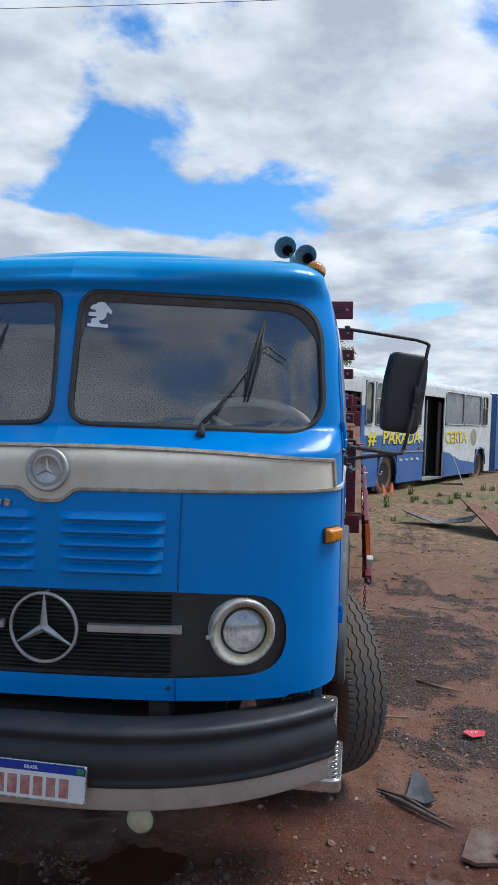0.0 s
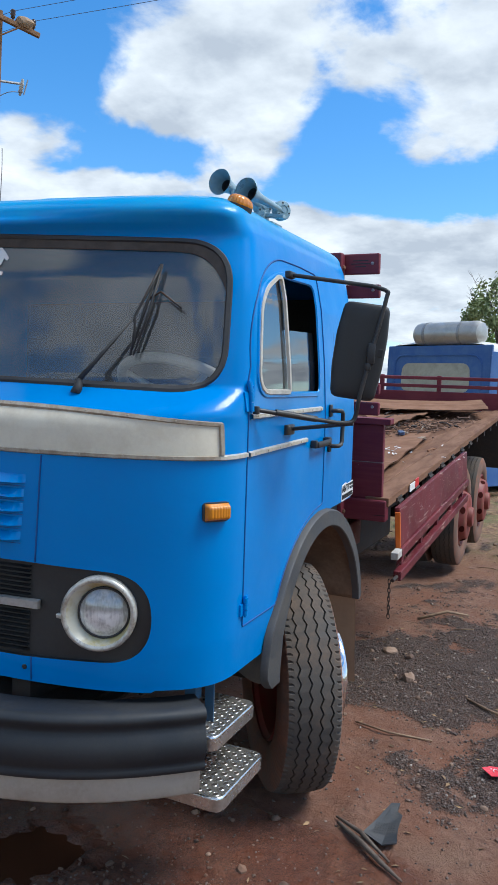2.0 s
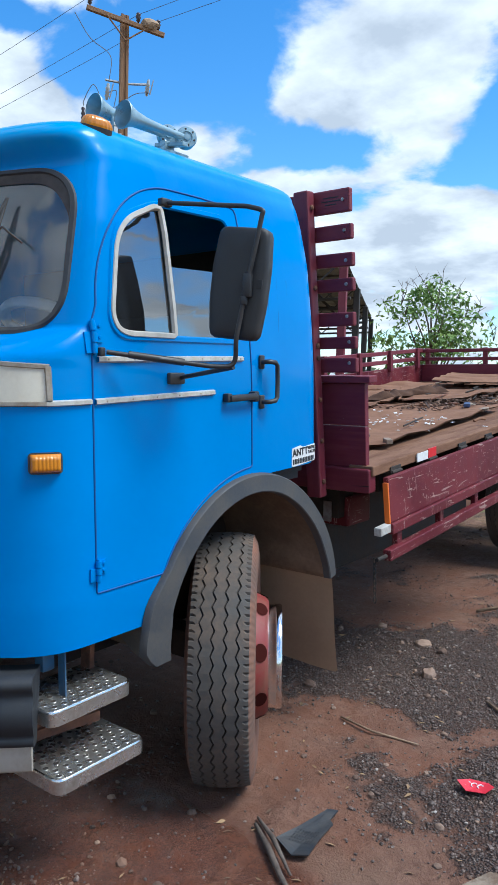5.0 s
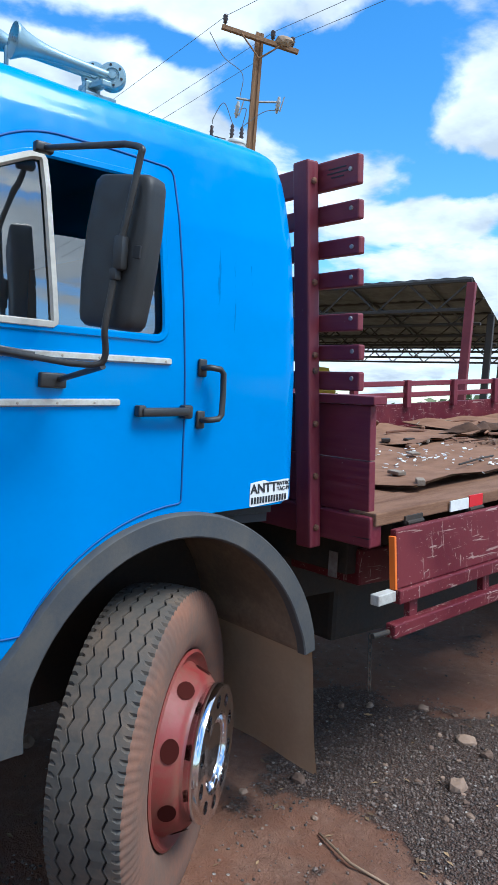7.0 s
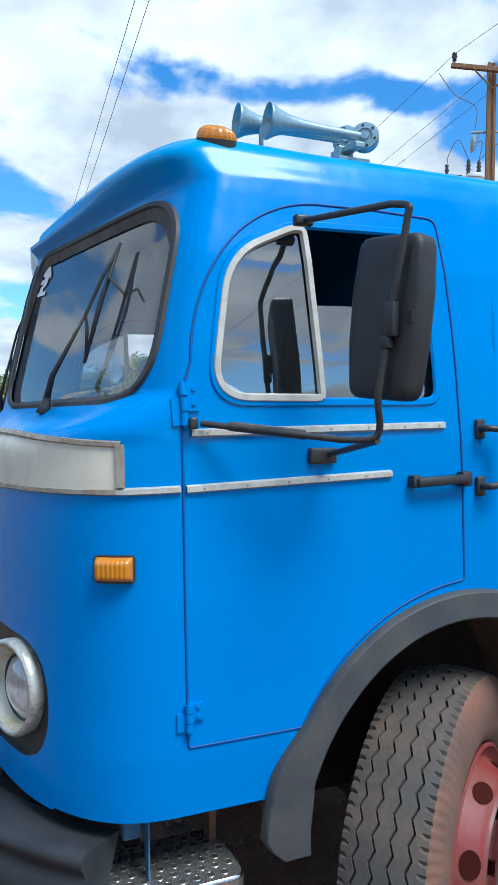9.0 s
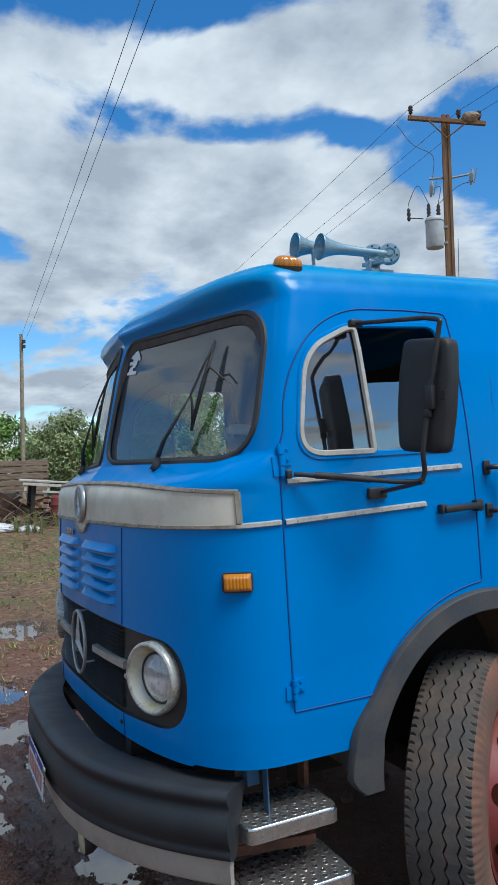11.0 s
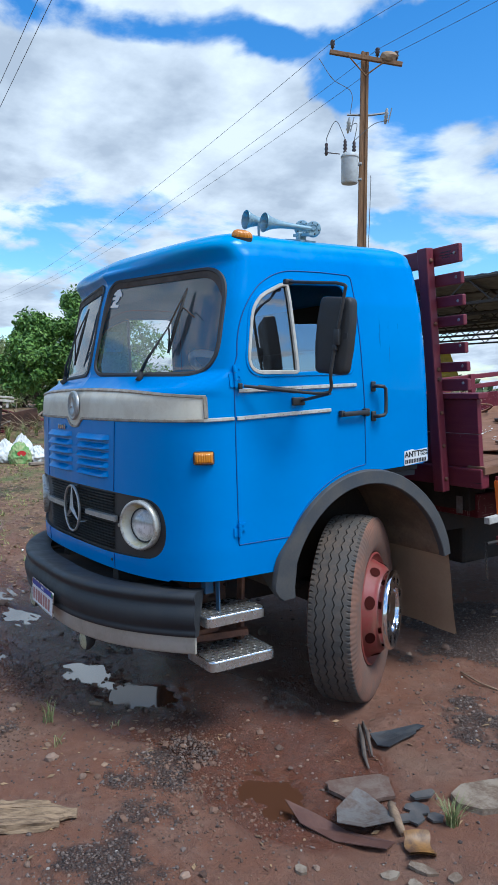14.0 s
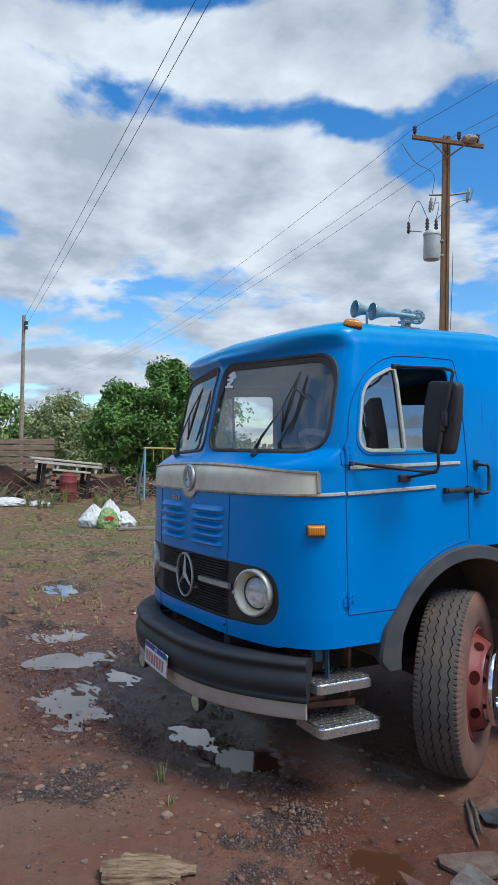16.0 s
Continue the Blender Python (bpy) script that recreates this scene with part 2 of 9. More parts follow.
MUD = dirty("mud_coated_panel", (0.31, 0.21, 0.132), (0.38, 0.265, 0.17), 0.8, 5, 60, bump=0.3)
UNDER = dirty("dark_underbody", (0.018, 0.015, 0.013), (0.05, 0.034, 0.025), 0.85, 7, 50)
STEP = dirty("galvanised_tread_plate", (0.66, 0.66, 0.65), (0.42, 0.38, 0.32), 0.28, 14, 90, metal=0.88)
STEPEDGE = dirty("polished_step_edge", (0.78, 0.78, 0.77), (0.55, 0.53, 0.5), 0.22, 20, 90, metal=1.0)
RUST = dirty("rusty_bracket", (0.19, 0.075, 0.038), (0.085, 0.04, 0.026), 0.8, 14, 90, bump=0.3)
AMBER = Mat("amber_lens", (0.58, 0.20, 0.008), 0.18, 0, 0.6, 0.3).m
def maroon_wood(name, stretch):
    """Old maroon paint over sawn timber: faded patches, grain, cracks and chipped spots."""
    k = Mat(name, (0.16, 0.02, 0.03), 0.55, 0, 0.4)
    big, grain, chip = k.noise(2.6, 6, 0.6, 0.3), k.noise(55, 5, 0.7, 0.2, stretch), k.noise(34, 5, 0.7)
    crack = k.ramp(k.noise(46, 3, 0.6, 0.4, stretch), 0.25, 0.29)
    c = k.mix(k.ramp(big, 0.35, 0.65), (0.120, 0.010, 0.024), (0.170, 0.024, 0.036))
    c = k.mix(k.ramp(grain, 0.35, 0.75, 0.0, 0.45), c, (0.22, 0.056, 0.060))
    c = k.mix(k.ramp(chip, 0.70, 0.74), c, (0.30, 0.19, 0.155))
    k.base(k.mix(crack, (0.022, 0.008, 0.009), c))
    k.link(k.ramp(grain, 0.3, 0.7, 0.42, 0.72), "Roughness")
    k.bump(k.math('ADD', k.math('MULTIPLY', grain, 0.5), k.math('MULTIPLY', crack, 0.8)), 0.4, 0.004)
    return k.m


MAROON = maroon_wood("maroon_paint_grain_across", (0.05, 1, 1))
MAROON_UP = maroon_wood("maroon_paint_grain_upright", (1, 1, 0.05))
MAROON_LONG = maroon_wood("maroon_paint_grain_along", (1, 0.05, 1))
def make_scraped():
    """Maroon paint with pale chips and thin scratches in two directions."""
    k = Mat("scraped_maroon_paint", (0.15, 0.02, 0.03), 0.5, 0, 0.28)
    big, chip = k.noise(3, 6, 0.6, 0.3), k.noise(26, 6, 0.72, 0.3)
    c = k.mix(k.ramp(big, 0.35, 0.65), (0.090, 0.008, 0.016), (0.140, 0.020, 0.026))
    for i, st in enumerate(((1, 0.12, 1.0), (1, 1.0, 0.14), (1, 0.3, 0.8))):
        line = k.ramp(k.noise(42 + 9 * i, 3, 0.6, 1.2, st, (3.1 * i, 1.7, 0.4)), 0.625 + 0.015 * i, 0.67 + 0.015 * i)
        c = k.mix(k.math('MULTIPLY', line, 0.75), c, (0.36, 0.24, 0.21))
    k.base(k.mix(k.ramp(chip, 0.66, 0.70), c, (0.33, 0.22, 0.19)))
    k.link(k.ramp(big, 0.3, 0.7, 0.40, 0.62), "Roughness")
    k.bump(chip, 0.25, 0.003)
    return k.m


SCRAPED = make_scraped()
DECKWOOD = dirty("dusty_deck_boards", (0.215, 0.112, 0.066), (0.12, 0.060, 0.037), 0.85, 5, 45, bump=0.5, stretch=(3, 0.6, 3), spec=0.2)
OLDWOOD = dirty("grey_weathered_wood", (0.3, 0.24, 0.18), (0.16, 0.12, 0.09), 0.85, 9, 70, bump=0.5, stretch=(4, 0.6, 4))
REDRIM = dirty("red_rim_with_mud", (0.205, 0.024, 0.021), (0.17, 0.062, 0.038), 0.6, 9, 60)
WS_GLASS = glass("windscreen_glass", (0.85, 0.86, 0.86), 0.03, 2.05, 0.15)
SIDE_GLASS = glass("door_glass", (0.50, 0.53, 0.55), 0.012, 3.6, 0.03)
INTERIOR = dirty("dark_cab_lining", (0.03, 0.03, 0.032), (0.045, 0.043, 0.042), 0.8, 6, 60)
WHEELCREAM = dirty("ivory_bakelite", (0.78, 0.76, 0.70), (0.68, 0.65, 0.58), 0.35, 8, 60)
HORN = dirty("pale_blue_horn_enamel", (0.3, 0.42, 0.47), (0.22, 0.33, 0.38), 0.35, 12, 60, metal=0.3)
WHITE = dirty("white_paint", (0.75, 0.75, 0.73), (0.6, 0.58, 0.54), 0.5, 6, 60)
STICKER = Mat("white_sticker", (0.72, 0.72, 0.7), 0.5).m
INK = Mat("dark_ink", (0.02, 0.02, 0.022), 0.6).m


# ---- mesh helpers ----
def obj(name, verts, faces, mat, parent=None, label="", smooth=False, mats=None, fmat=None):
    me = bpy.data.meshes.new(name)
    me.from_pydata([tuple(v) for v in verts], [], faces)
    for k in (mats or [mat]):
        me.materials.append(k)
    if fmat is not None:
        me.polygons.foreach_set("material_index", fmat)
    if smooth:
        me.polygons.foreach_set("use_smooth", [True] * len(me.polygons))
    me.update()
    ob = new(name, me)
    if parent is not None:
        ob.parent = parent
    if label:
        ob["label"] = label
    return ob


def part(name, bm, material, parent, label="", smooth=False):
    me = bpy.data.meshes.new(name)
    bm.to_mesh(me)
    bm.free()
    me.materials.append(material)
    if smooth:
        me.polygons.foreach_set("use_smooth", [True] * len(me.polygons))
    ob = new(name, me)
    if parent is not None:
        ob.parent = parent
    if label:
        ob["label"] = label
    return ob


class Geo:
    """Collects faces of several shapes into one mesh."""

    def __init__(self):
        self.v, self.f, self.k = [], [], []

    def add(self, verts, faces, m=None, k=0):
        o = len(self.v)
        for p in verts:
            p = Vector(p)
            self.v.append(m @ p if m is not None else p)
        self.f += [tuple(i + o for i in q) for q in faces]
        self.k += [k] * len(faces)
        return self

    def box(self, c, s, rot=(0, 0, 0), bevel=0.0, k=0):
        b = bmesh.new()
        bmesh.ops.create_cube(b, size=1.0)
        bmesh.ops.scale(b, vec=s, verts=b.verts)
        if bevel:
            bmesh.ops.bevel(b, geom=b.edges[:], offset=min(bevel, min(s) * 0.45), segments=2, affect='EDGES', profile=0.5)
        self.bm(b, pose(*c, *rot), k)
        return self

    def bm(self, b, m=None, k=0):
        b.verts.index_update()
        self.add([v.co for v in b.verts], [[v.index for v in f.verts] for f in b.faces], m, k)
        b.free()
        return self

    def tube(self, pts, r, seg=10, closed=False, k=0, caps=True):
        pts = [Vector(p) for p in pts]
        n = len(pts)
        rs = r if isinstance(r, (list, tuple)) else [r] * n
        rings, up = [], None
        for i, p in enumerate(pts):
            a = pts[i - 1] if (i or closed) else p
            b = pts[(i + 1) % n] if (i < n - 1 or closed) else p
            d = (b - a).normalized()
            if up is None:
                up = d.orthogonal().normalized()
            up = (up - d * up.dot(d)).normalized()
            side = d.cross(up)
            rings.append([p + (up * math.cos(t) + side * math.sin(t)) * rs[i] for t in (2 * math.pi * j / seg for j in range(seg))])
        v = [q for ring in rings for q in ring]
        f = []
        for i in range(n if closed else n - 1):
            i2 = (i + 1) % n
            for j in range(seg):
                j2 = (j + 1) % seg
                f.append((i * seg + j, i * seg + j2, i2 * seg + j2, i2 * seg + j))
        if caps and not closed:
            f += [tuple(reversed(range(seg))), tuple((n - 1) * seg + j for j in range(seg))]
        return self.add(v, f, None, k)

    def lathe(self, prof, m=None, seg=48, k=0, caps=False):
        """Turns the profile of (radius, height) round the local z axis."""
        v = [(r * math.cos(2 * math.pi * j / seg), r * math.sin(2 * math.pi * j / seg), h) for r, h in prof for j in range(seg)]
        f = [(i * seg + j, i * seg + (j + 1) % seg, (i + 1) * seg + (j + 1) % seg, (i + 1) * seg + j) for i in range(len(prof) - 1) for j in range(seg)]
        if caps:
            f += [tuple(reversed(range(seg))), tuple((len(prof) - 1) * seg + j for j in range(seg))]
        return self.add(v, f, m, k)

    def strip(self, a, b, k=0, closed=False):
        """A band between two rows of points."""
        n = len(a)
        f = [(i, (i + 1) % n, n + (i + 1) % n, n + i) for i in range(n if closed else n - 1)]
        return self.add(list(a) + list(b), f, None, k)

    def weld(self):
        """Joins points that lie on one another."""
        seen, idx, v = {}, [], []
        for p in self.v:
            k = (round(p[0], 5), round(p[1], 5), round(p[2], 5))
            if k not in seen:
                seen[k] = len(v)
                v.append(p)
            idx.append(seen[k])
        f, kk = [], []
        for q, m in zip(self.f, self.k):
            r = []
            for i in q:
                if idx[i] not in r:
                    r.append(idx[i])
            if len(r) > 2:
                f.append(tuple(r))
                kk.append(m)
        self.v, self.f, self.k = v, f, kk

    def make(self, name, mat, parent=None, label="", smooth=False, mats=None):
        self.weld()
        return obj(name, self.v, self.f, mat, parent, label, smooth, mats, self.k if mats else None)


def turn_to(p, z, x=None):
    """The pose at p whose local z points along z."""
    z = Vector(z).normalized()
    x = Vector(x) if x is not None else z.orthogonal()
    x = (x - z * x.dot(z)).normalized()
    y = z.cross(x)
    return Matrix(((x.x, y.x, z.x, p[0]), (x.y, y.y, z.y, p[1]), (x.z, y.z, z.z, p[2]), (0, 0, 0, 1)))


def auto_smooth(ob, deg=35):
    me = ob.data
    me.polygons.foreach_set("use_smooth", [True] * len(me.polygons))
    b = bmesh.new()
    b.from_mesh(me)
    for e in b.edges:
        if len(e.link_faces) == 2 and e.calc_face_angle(0) > radians(deg):
            e.smooth = False
    b.to_mesh(me)
    b.free()
    return ob


def sm(a, b, x):
    t = min(max((x - a) / (b - a), 0.0), 1.0)
    return t * t * (3 - 2 * t)


def lerp_table(tab, z):
    if z <= tab[0][0]:
        return tab[0][1]
    for (a, p), (b, q) in zip(tab, tab[1:]):
        if z <= b:
            return p + (q - p) * (z - a) / (b - a)
    return tab[-1][1]


def spline(pts, per=8):
    """An open Catmull-Rom curve through points in space."""
    p = [Vector(q) for q in pts]
    p = [p[0] * 2 - p[1]] + p + [p[-1] * 2 - p[-2]]
    out = []
    for a, b, c, d in zip(p, p[1:], p[2:], p[3:]):
        for i in range(per):
            t = i / per
            out.append((b * 2 + (c - a) * t + (a * 2 - b * 5 + c * 4 - d) * t * t + (b * 3 - a - c * 3 + d) * t ** 3) * 0.5)
    return out + [p[-2]]


def even(pts, n, closed=False):
    """Points spaced evenly along a 2D line."""
    a = np.array(list(pts) + ([pts[0]] if closed else []), float)
    s = np.concatenate([[0], np.cumsum(np.hypot(*(a[1:] - a[:-1]).T))])
    u = np.linspace(0, s[-1], n + 1 if closed else n)
    q = np.stack([np.interp(u, s, a[:, 0]), np.interp(u, s, a[:, 1])], 1)
    return [tuple(p) for p in (q[:-1] if closed else q)]


def rounded(corners, n=120, seg=8):
    """A closed outline with rounded corners: (x, y, radius) each."""
    out, m = [], len(corners)
    for i, (x, y, r) in enumerate(corners):
        p, a, b = Vector((x, y)), Vector(corners[i - 1][:2]), Vector(corners[(i + 1) % m][:2])
        da, db = (a - p).normalized(), (b - p).normalized()
        ang = da.angle(db)
        t = min(r / math.tan(ang / 2), (a - p).length * 0.49, (b - p).length * 0.49)
        s, e = p + da * t, p + db * t
        for j in range(seg + 1):
            u = j / seg
            out.append(tuple((1 - u) ** 2 * s + 2 * u * (1 - u) * p + u * u * e))
    return even(out, n, True)


# ---- the truck: cab surface ----
CX = -0.075          # the truck's middle line
truck = tagged(new("truck"), "old blue forward-control cargo truck with cream band and maroon wooden bed", "truck")
truck.matrix_basis = LEVEL

YFRONT = [(0.70, 0.035), (0.86, 0.03), (1.10, 0.035), (1.50, 0.05), (1.68, 0.06), (1.72, 0.075), (1.765, 0.115), (1.81, 0.152), (2.20, 0.24), (2.33, 0.28), (2.355, 0.272), (2.38, 0.245), (2.41, 0.282)]
YSIDE = [(0.70, 0.48), (1.60, 0.48), (1.72, 0.50), (1.82, 0.56), (2.34, 0.67), (2.41, 0.65)]
WIDTH = [(0.70, 1.06), (0.95, 1.075), (1.70, 1.075), (1.90, 1.066), (2.15, 1.045), (2.32, 1.013), (2.37, 1.002), (2.41, 0.985)]
YREAR = 1.785
YBACK = [(1.20, 1.800), (1.75, 1.785), (2.10, 1.772), (2.30, 1.758), (2.41, 1.742)]      # the back leans forward
SKEW = 0.05          # the nose stands a little askew, its far corner ahead
VEE = [(1.69, 0.0), (1.81, 0.18), (2.33, 0.18), (2.38, 0.17), (2.41, 0.09)]        # slope of the two panes away from the middle
BLUNT = [(1.69, 2.75), (1.81, 5.0), (2.33, 5.0), (2.38, 3.8)]           # how square the corner is


def cab_dims(z):
    return lerp_table(WIDTH, z), lerp_table(YFRONT, z), lerp_table(YSIDE, z)


def nose(q, z, sign=1):
    """Depth of the nose behind its middle, at the share q of the half width."""
    w, y0, ye = cab_dims(z)
    k, n = lerp_table(VEE, z) + SKEW * sign, lerp_table(BLUNT, z)
    return k * w * q + (ye - y0 - k * w) * (1 - max(1 - q ** n, 0.0) ** (1 / n))


def on_front(x, z, off=0.0):
    """The point of the cab's nose at x from the middle line."""
    w, y0, ye = cab_dims(z)
    q = min(abs(x) / w, 0.9995)
    sg = 1 if x >= 0 else -1
    p = Vector((x, y0 + nose(q, z, sg), z))
    if off:
        d = (nose(min(q + 0.002, 0.9999), z, sg) - nose(max(q - 0.002, 0), z, sg)) / ((min(q + 0.002, 0.9999) - max(q - 0.002, 0)) * w)
        slope = (on_front(x, z + 0.02).y - on_front(x, z - 0.02).y) / 0.04
        p += Vector((math.copysign(d, x), -1.0, slope)).normalized() * off
    return p + Vector((CX, 0, 0))


def on_side(y, z, off=0.0, sign=1):
    """The point of the cab's flank at y."""
    w, y0, ye = cab_dims(z)
    if y < ye:
        lo, hi = 0.0, 1.0
        for _ in range(26):
            mid = (lo + hi) / 2
            if y0 + nose(mid, z, sign) < y:
                lo = mid
            else:
                hi = mid
        q = lo
        x = w * q
        d = (nose(min(q + 0.001, 1.0), z, sign) - nose(q - 0.001, z, sign)) / ((min(q + 0.001, 1.0) - q + 0.001) * w)
        nx, ny = d, -1.0
    else:
        x, nx, ny = w, 1.0, 0.0
    ln = math.hypot(nx, ny)
    slope = (lerp_table(WIDTH, z + 0.02) - lerp_table(WIDTH, z - 0.02)) / 0.04
    nrm = Vector((nx / ln, ny / ln, -slope)).normalized()
    p = Vector((x, y, z)) + nrm * off
    return Vector((sign * p.x + CX, p.y, p.z))


# outlines: windscreen in (x, z), door window and wheel opening in (y, z)
WS_OUT = rounded([(0.034, 1.818, 0.09), (1.005, 1.795, 0.14), (0.968, 2.315, 0.18), (0.042, 2.338, 0.07)], 160)
DOORWIN = rounded([(0.548, 1.785, 0.09), (1.205, 1.79, 0.04), (1.185, 2.255, 0.06), (0.80, 2.245, 0.25), (0.60, 2.16, 0.28)], 140)
GRILLE = rounded([(-0.89, 0.898, 0.17), (-0.45, 0.882, 0.2), (0.45, 0.882, 0.2), (0.89, 0.898, 0.17), (0.885, 1.192, 0.18), (0.45, 1.205, 0.2), (-0.45, 1.205, 0.2), (-0.885, 1.192, 0.18)], 240)
ARCH_C, ARCH_R = (1.29, 0.715), 0.545


def lower_cut(y, z):
    """Below the body's lower edge, or inside the wheel opening."""
    if z < 0.806 and y < 0.76:
        return True
    if y > 1.40:
        return z < 1.262 + 0.045 * (y - 1.40)
    dy, dz = y - ARCH_C[0], z - ARCH_C[1]
    return y > 0.66 and (math.hypot(dy, dz) < ARCH_R or (z < ARCH_C[1] + 0.1 and y > 0.76))


def inside(poly, x, y):
    c, n = False, len(poly)
    for i in range(n):
        (x1, y1), (x2, y2) = poly[i - 1], poly[i]
        if (y1 > y) != (y2 > y) and x < (x2 - x1) * (y - y1) / (y2 - y1) + x1:
            c = not c
    return c


def nearest(poly, x, y):
    a = np.array(poly)
    i = int(np.argmin((a[:, 0] - x) ** 2 + (a[:, 1] - y) ** 2))
    return poly[i]


def fine(poly):
    return even(poly, 900, True)


def build_cab():
    nf, ns, nb = 96, 112, 14
    zs = list(np.arange(0.7975, 2.4101, 0.0125))
    ws, dw, gr = fine(WS_OUT), fine(DOORWIN), fine(GRILLE)
    verts, faces = [], []
    for sign in (1, -1):
        grid = []
        for z in zs:
            w, y0, ye = cab_dims(z)
            qq = np.sin(np.linspace(0, math.pi / 2, 1500)) ** 0.7
            kv, nv = lerp_table(VEE, z) + SKEW * sign, lerp_table(BLUNT, z)
            fx = w * qq
            fy = y0 + kv * w * qq + (ye - y0 - kv * w) * (1 - np.maximum(1 - qq ** nv, 0) ** (1 / nv))
            s = np.concatenate([[0], np.cumsum(np.hypot(np.diff(fx), np.diff(fy)))])
            u = np.linspace(0, s[-1], nf)
            row = [(float(np.interp(k, s, fx)), float(np.interp(k, s, fy))) for k in u]
            rc, yr = 0.095, lerp_table(YBACK, z)
            row += [(w, ye + (yr - rc - ye) * k / ns) for k in range(1, ns + 1)]
            row += [(w - rc + rc * math.cos(b), yr - rc + rc * math.sin(b)) for b in (math.pi / 2 * k / 8 for k in range(1, 9))]
            row += [((w - rc) * (1 - k / nb), yr) for k in range(1, nb + 1)]
            grid.append(row)
        ncol = len(grid[0])
        # roof: the rim rolls in, then a shallow crown
        rings = []
        w, y0, ye = cab_dims(2.41)
        top = grid[-1]
        yc = 1.0
        for i in range(1, 11):
            b = math.pi / 2 * i / 10
            ins = 0.23 * (1 - math.cos(b))
            rings.append([(x * (1 - ins / w), yc + (y - yc) * (1 - ins * (1.35 if y < yc else 1.0) / 0.78), 2.41 + (0.094 + 0.010 * (1 - sm(0.50, 1.0, y))) * math.sin(b)) for x, y in top])
        base = rings[-1]
        for i in range(1, 13):
            f = 1 - i / 12
            rings.append([(x * f, yc + (y - yc) * (0.45 + 0.55 * f), zb + (2.59 - zb) * (1 - f ** 2.0)) for x, y, zb in base])
        o = len(verts)
        cut, snap = [], []
        for j, z in enumerate(zs):
            for i, (x, y) in enumerate(grid[j]):
                p, hole, target = Vector((sign * x, y, z)), 0, None
                if i < nf and 1.70 < z < 2.40 and inside(WS_OUT, x, z):
                    hole = 1
                    target = lambda x=x, z=z: on_front(nearest(ws, x, z)[0] * sign, nearest(ws, x, z)[1])
                elif i < nf and 0.86 < z < 1.27 and inside(GRILLE, x, z):
                    hole = 2
                    target = lambda x=x, z=z: on_front(nearest(gr, x, z)[0] * sign, nearest(gr, x, z)[1])
                elif y < 1.3 and y > 0.5 and x > 0.8 and 1.7 < z < 2.35 and inside(DOORWIN, y, z):
                    hole = 3
                    target = lambda y=y, z=z: on_side(*nearest(dw, y, z), 0, sign)
                elif x > 0.9 and lower_cut(y, z):
                    hole = 4

                    def target(y=y, z=z):
                        if y <= 1.40:
                            d = Vector((y - ARCH_C[0], z - ARCH_C[1])).normalized()
                            if z < 0.9 and y < 0.8:
                                return on_side(min(y, 0.757), max(z, 0.806), 0, sign)
                            return on_side(ARCH_C[0] + d.x * ARCH_R, ARCH_C[1] + d.y * ARCH_R, 0, sign)
                        return on_side(min(y, YREAR - 0.07), 1.262 + 0.045 * (y - 1.40), 0, sign) if y < YREAR - 0.07 else Vector((sign * x + CX, y, 1.278))
                elif y > 1.40 and z < 1.27:
                    hole = 4
                p.x += CX
                verts.append(p)
                cut.append(hole)
                snap.append(target)
        nz = len(zs)
        for ring in rings:
            for x, y, z in ring:
                verts.append(Vector((sign * x + CX, y, z)))
                cut.append(0)
                snap.append(None)
        total = nz + len(rings)
        moved = set()
        for j in range(total - 1):
            for i in range(ncol - 1):
                q = [j * ncol + i, j * ncol + i + 1, (j + 1) * ncol + i + 1, (j + 1) * ncol + i]
                if all(cut[k] for k in q):
                    continue
                for k in q:
                    if cut[k] and k not in moved and snap[k] is not None:
                        verts[o + k] = snap[k]()
                        moved.add(k)
                q = [o + k for k in q]
                faces.append(tuple(q if sign > 0 else reversed(q)))
    return obj("cab_shell", verts, faces, BLUE, truck, "glossy blue painted cab with rounded roof", True)


cab = build_cab()


def patch(outline, at, mat, name, parent, label="", rings=10, off=0.0, thick=0.0, smooth=True):
    """A piece of sheet that follows the cab's surface inside an outline."""
    n = len(outline)
    cx, cy = (sum(p[k] for p in outline) / n for k in (0, 1))
    g = Geo()
    v = [at(cx, cy, off)]
    for r in range(1, rings + 1):
        f = r / rings
        v += [at(cx + (x - cx) * f, cy + (y - cy) * f, off) for x, y in outline]
    faces = [(0, 1 + j, 1 + (j + 1) % n) for j in range(n)]
    for r in range(rings - 1):
        a, b = 1 + r * n, 1 + (r + 1) * n
        faces += [(a + j, b + j, b + (j + 1) % n, a + (j + 1) % n) for j in range(n)]
    g.add(v, faces)
    if thick:
        e = [at(x, y, off) for x, y in outline]
        i = [at(x, y, off - thick) for x, y in outline]
        g.strip(e, i, closed=True)
    return g.make(name, mat, parent, label, smooth)


def line_on(at, pts, r, name, mat, parent, label="", closed=False, off=0.0, seg=8):
    return Geo().tube([at(x, y, off) for x, y in pts], r, seg, closed).make(name, mat, parent, label, True)


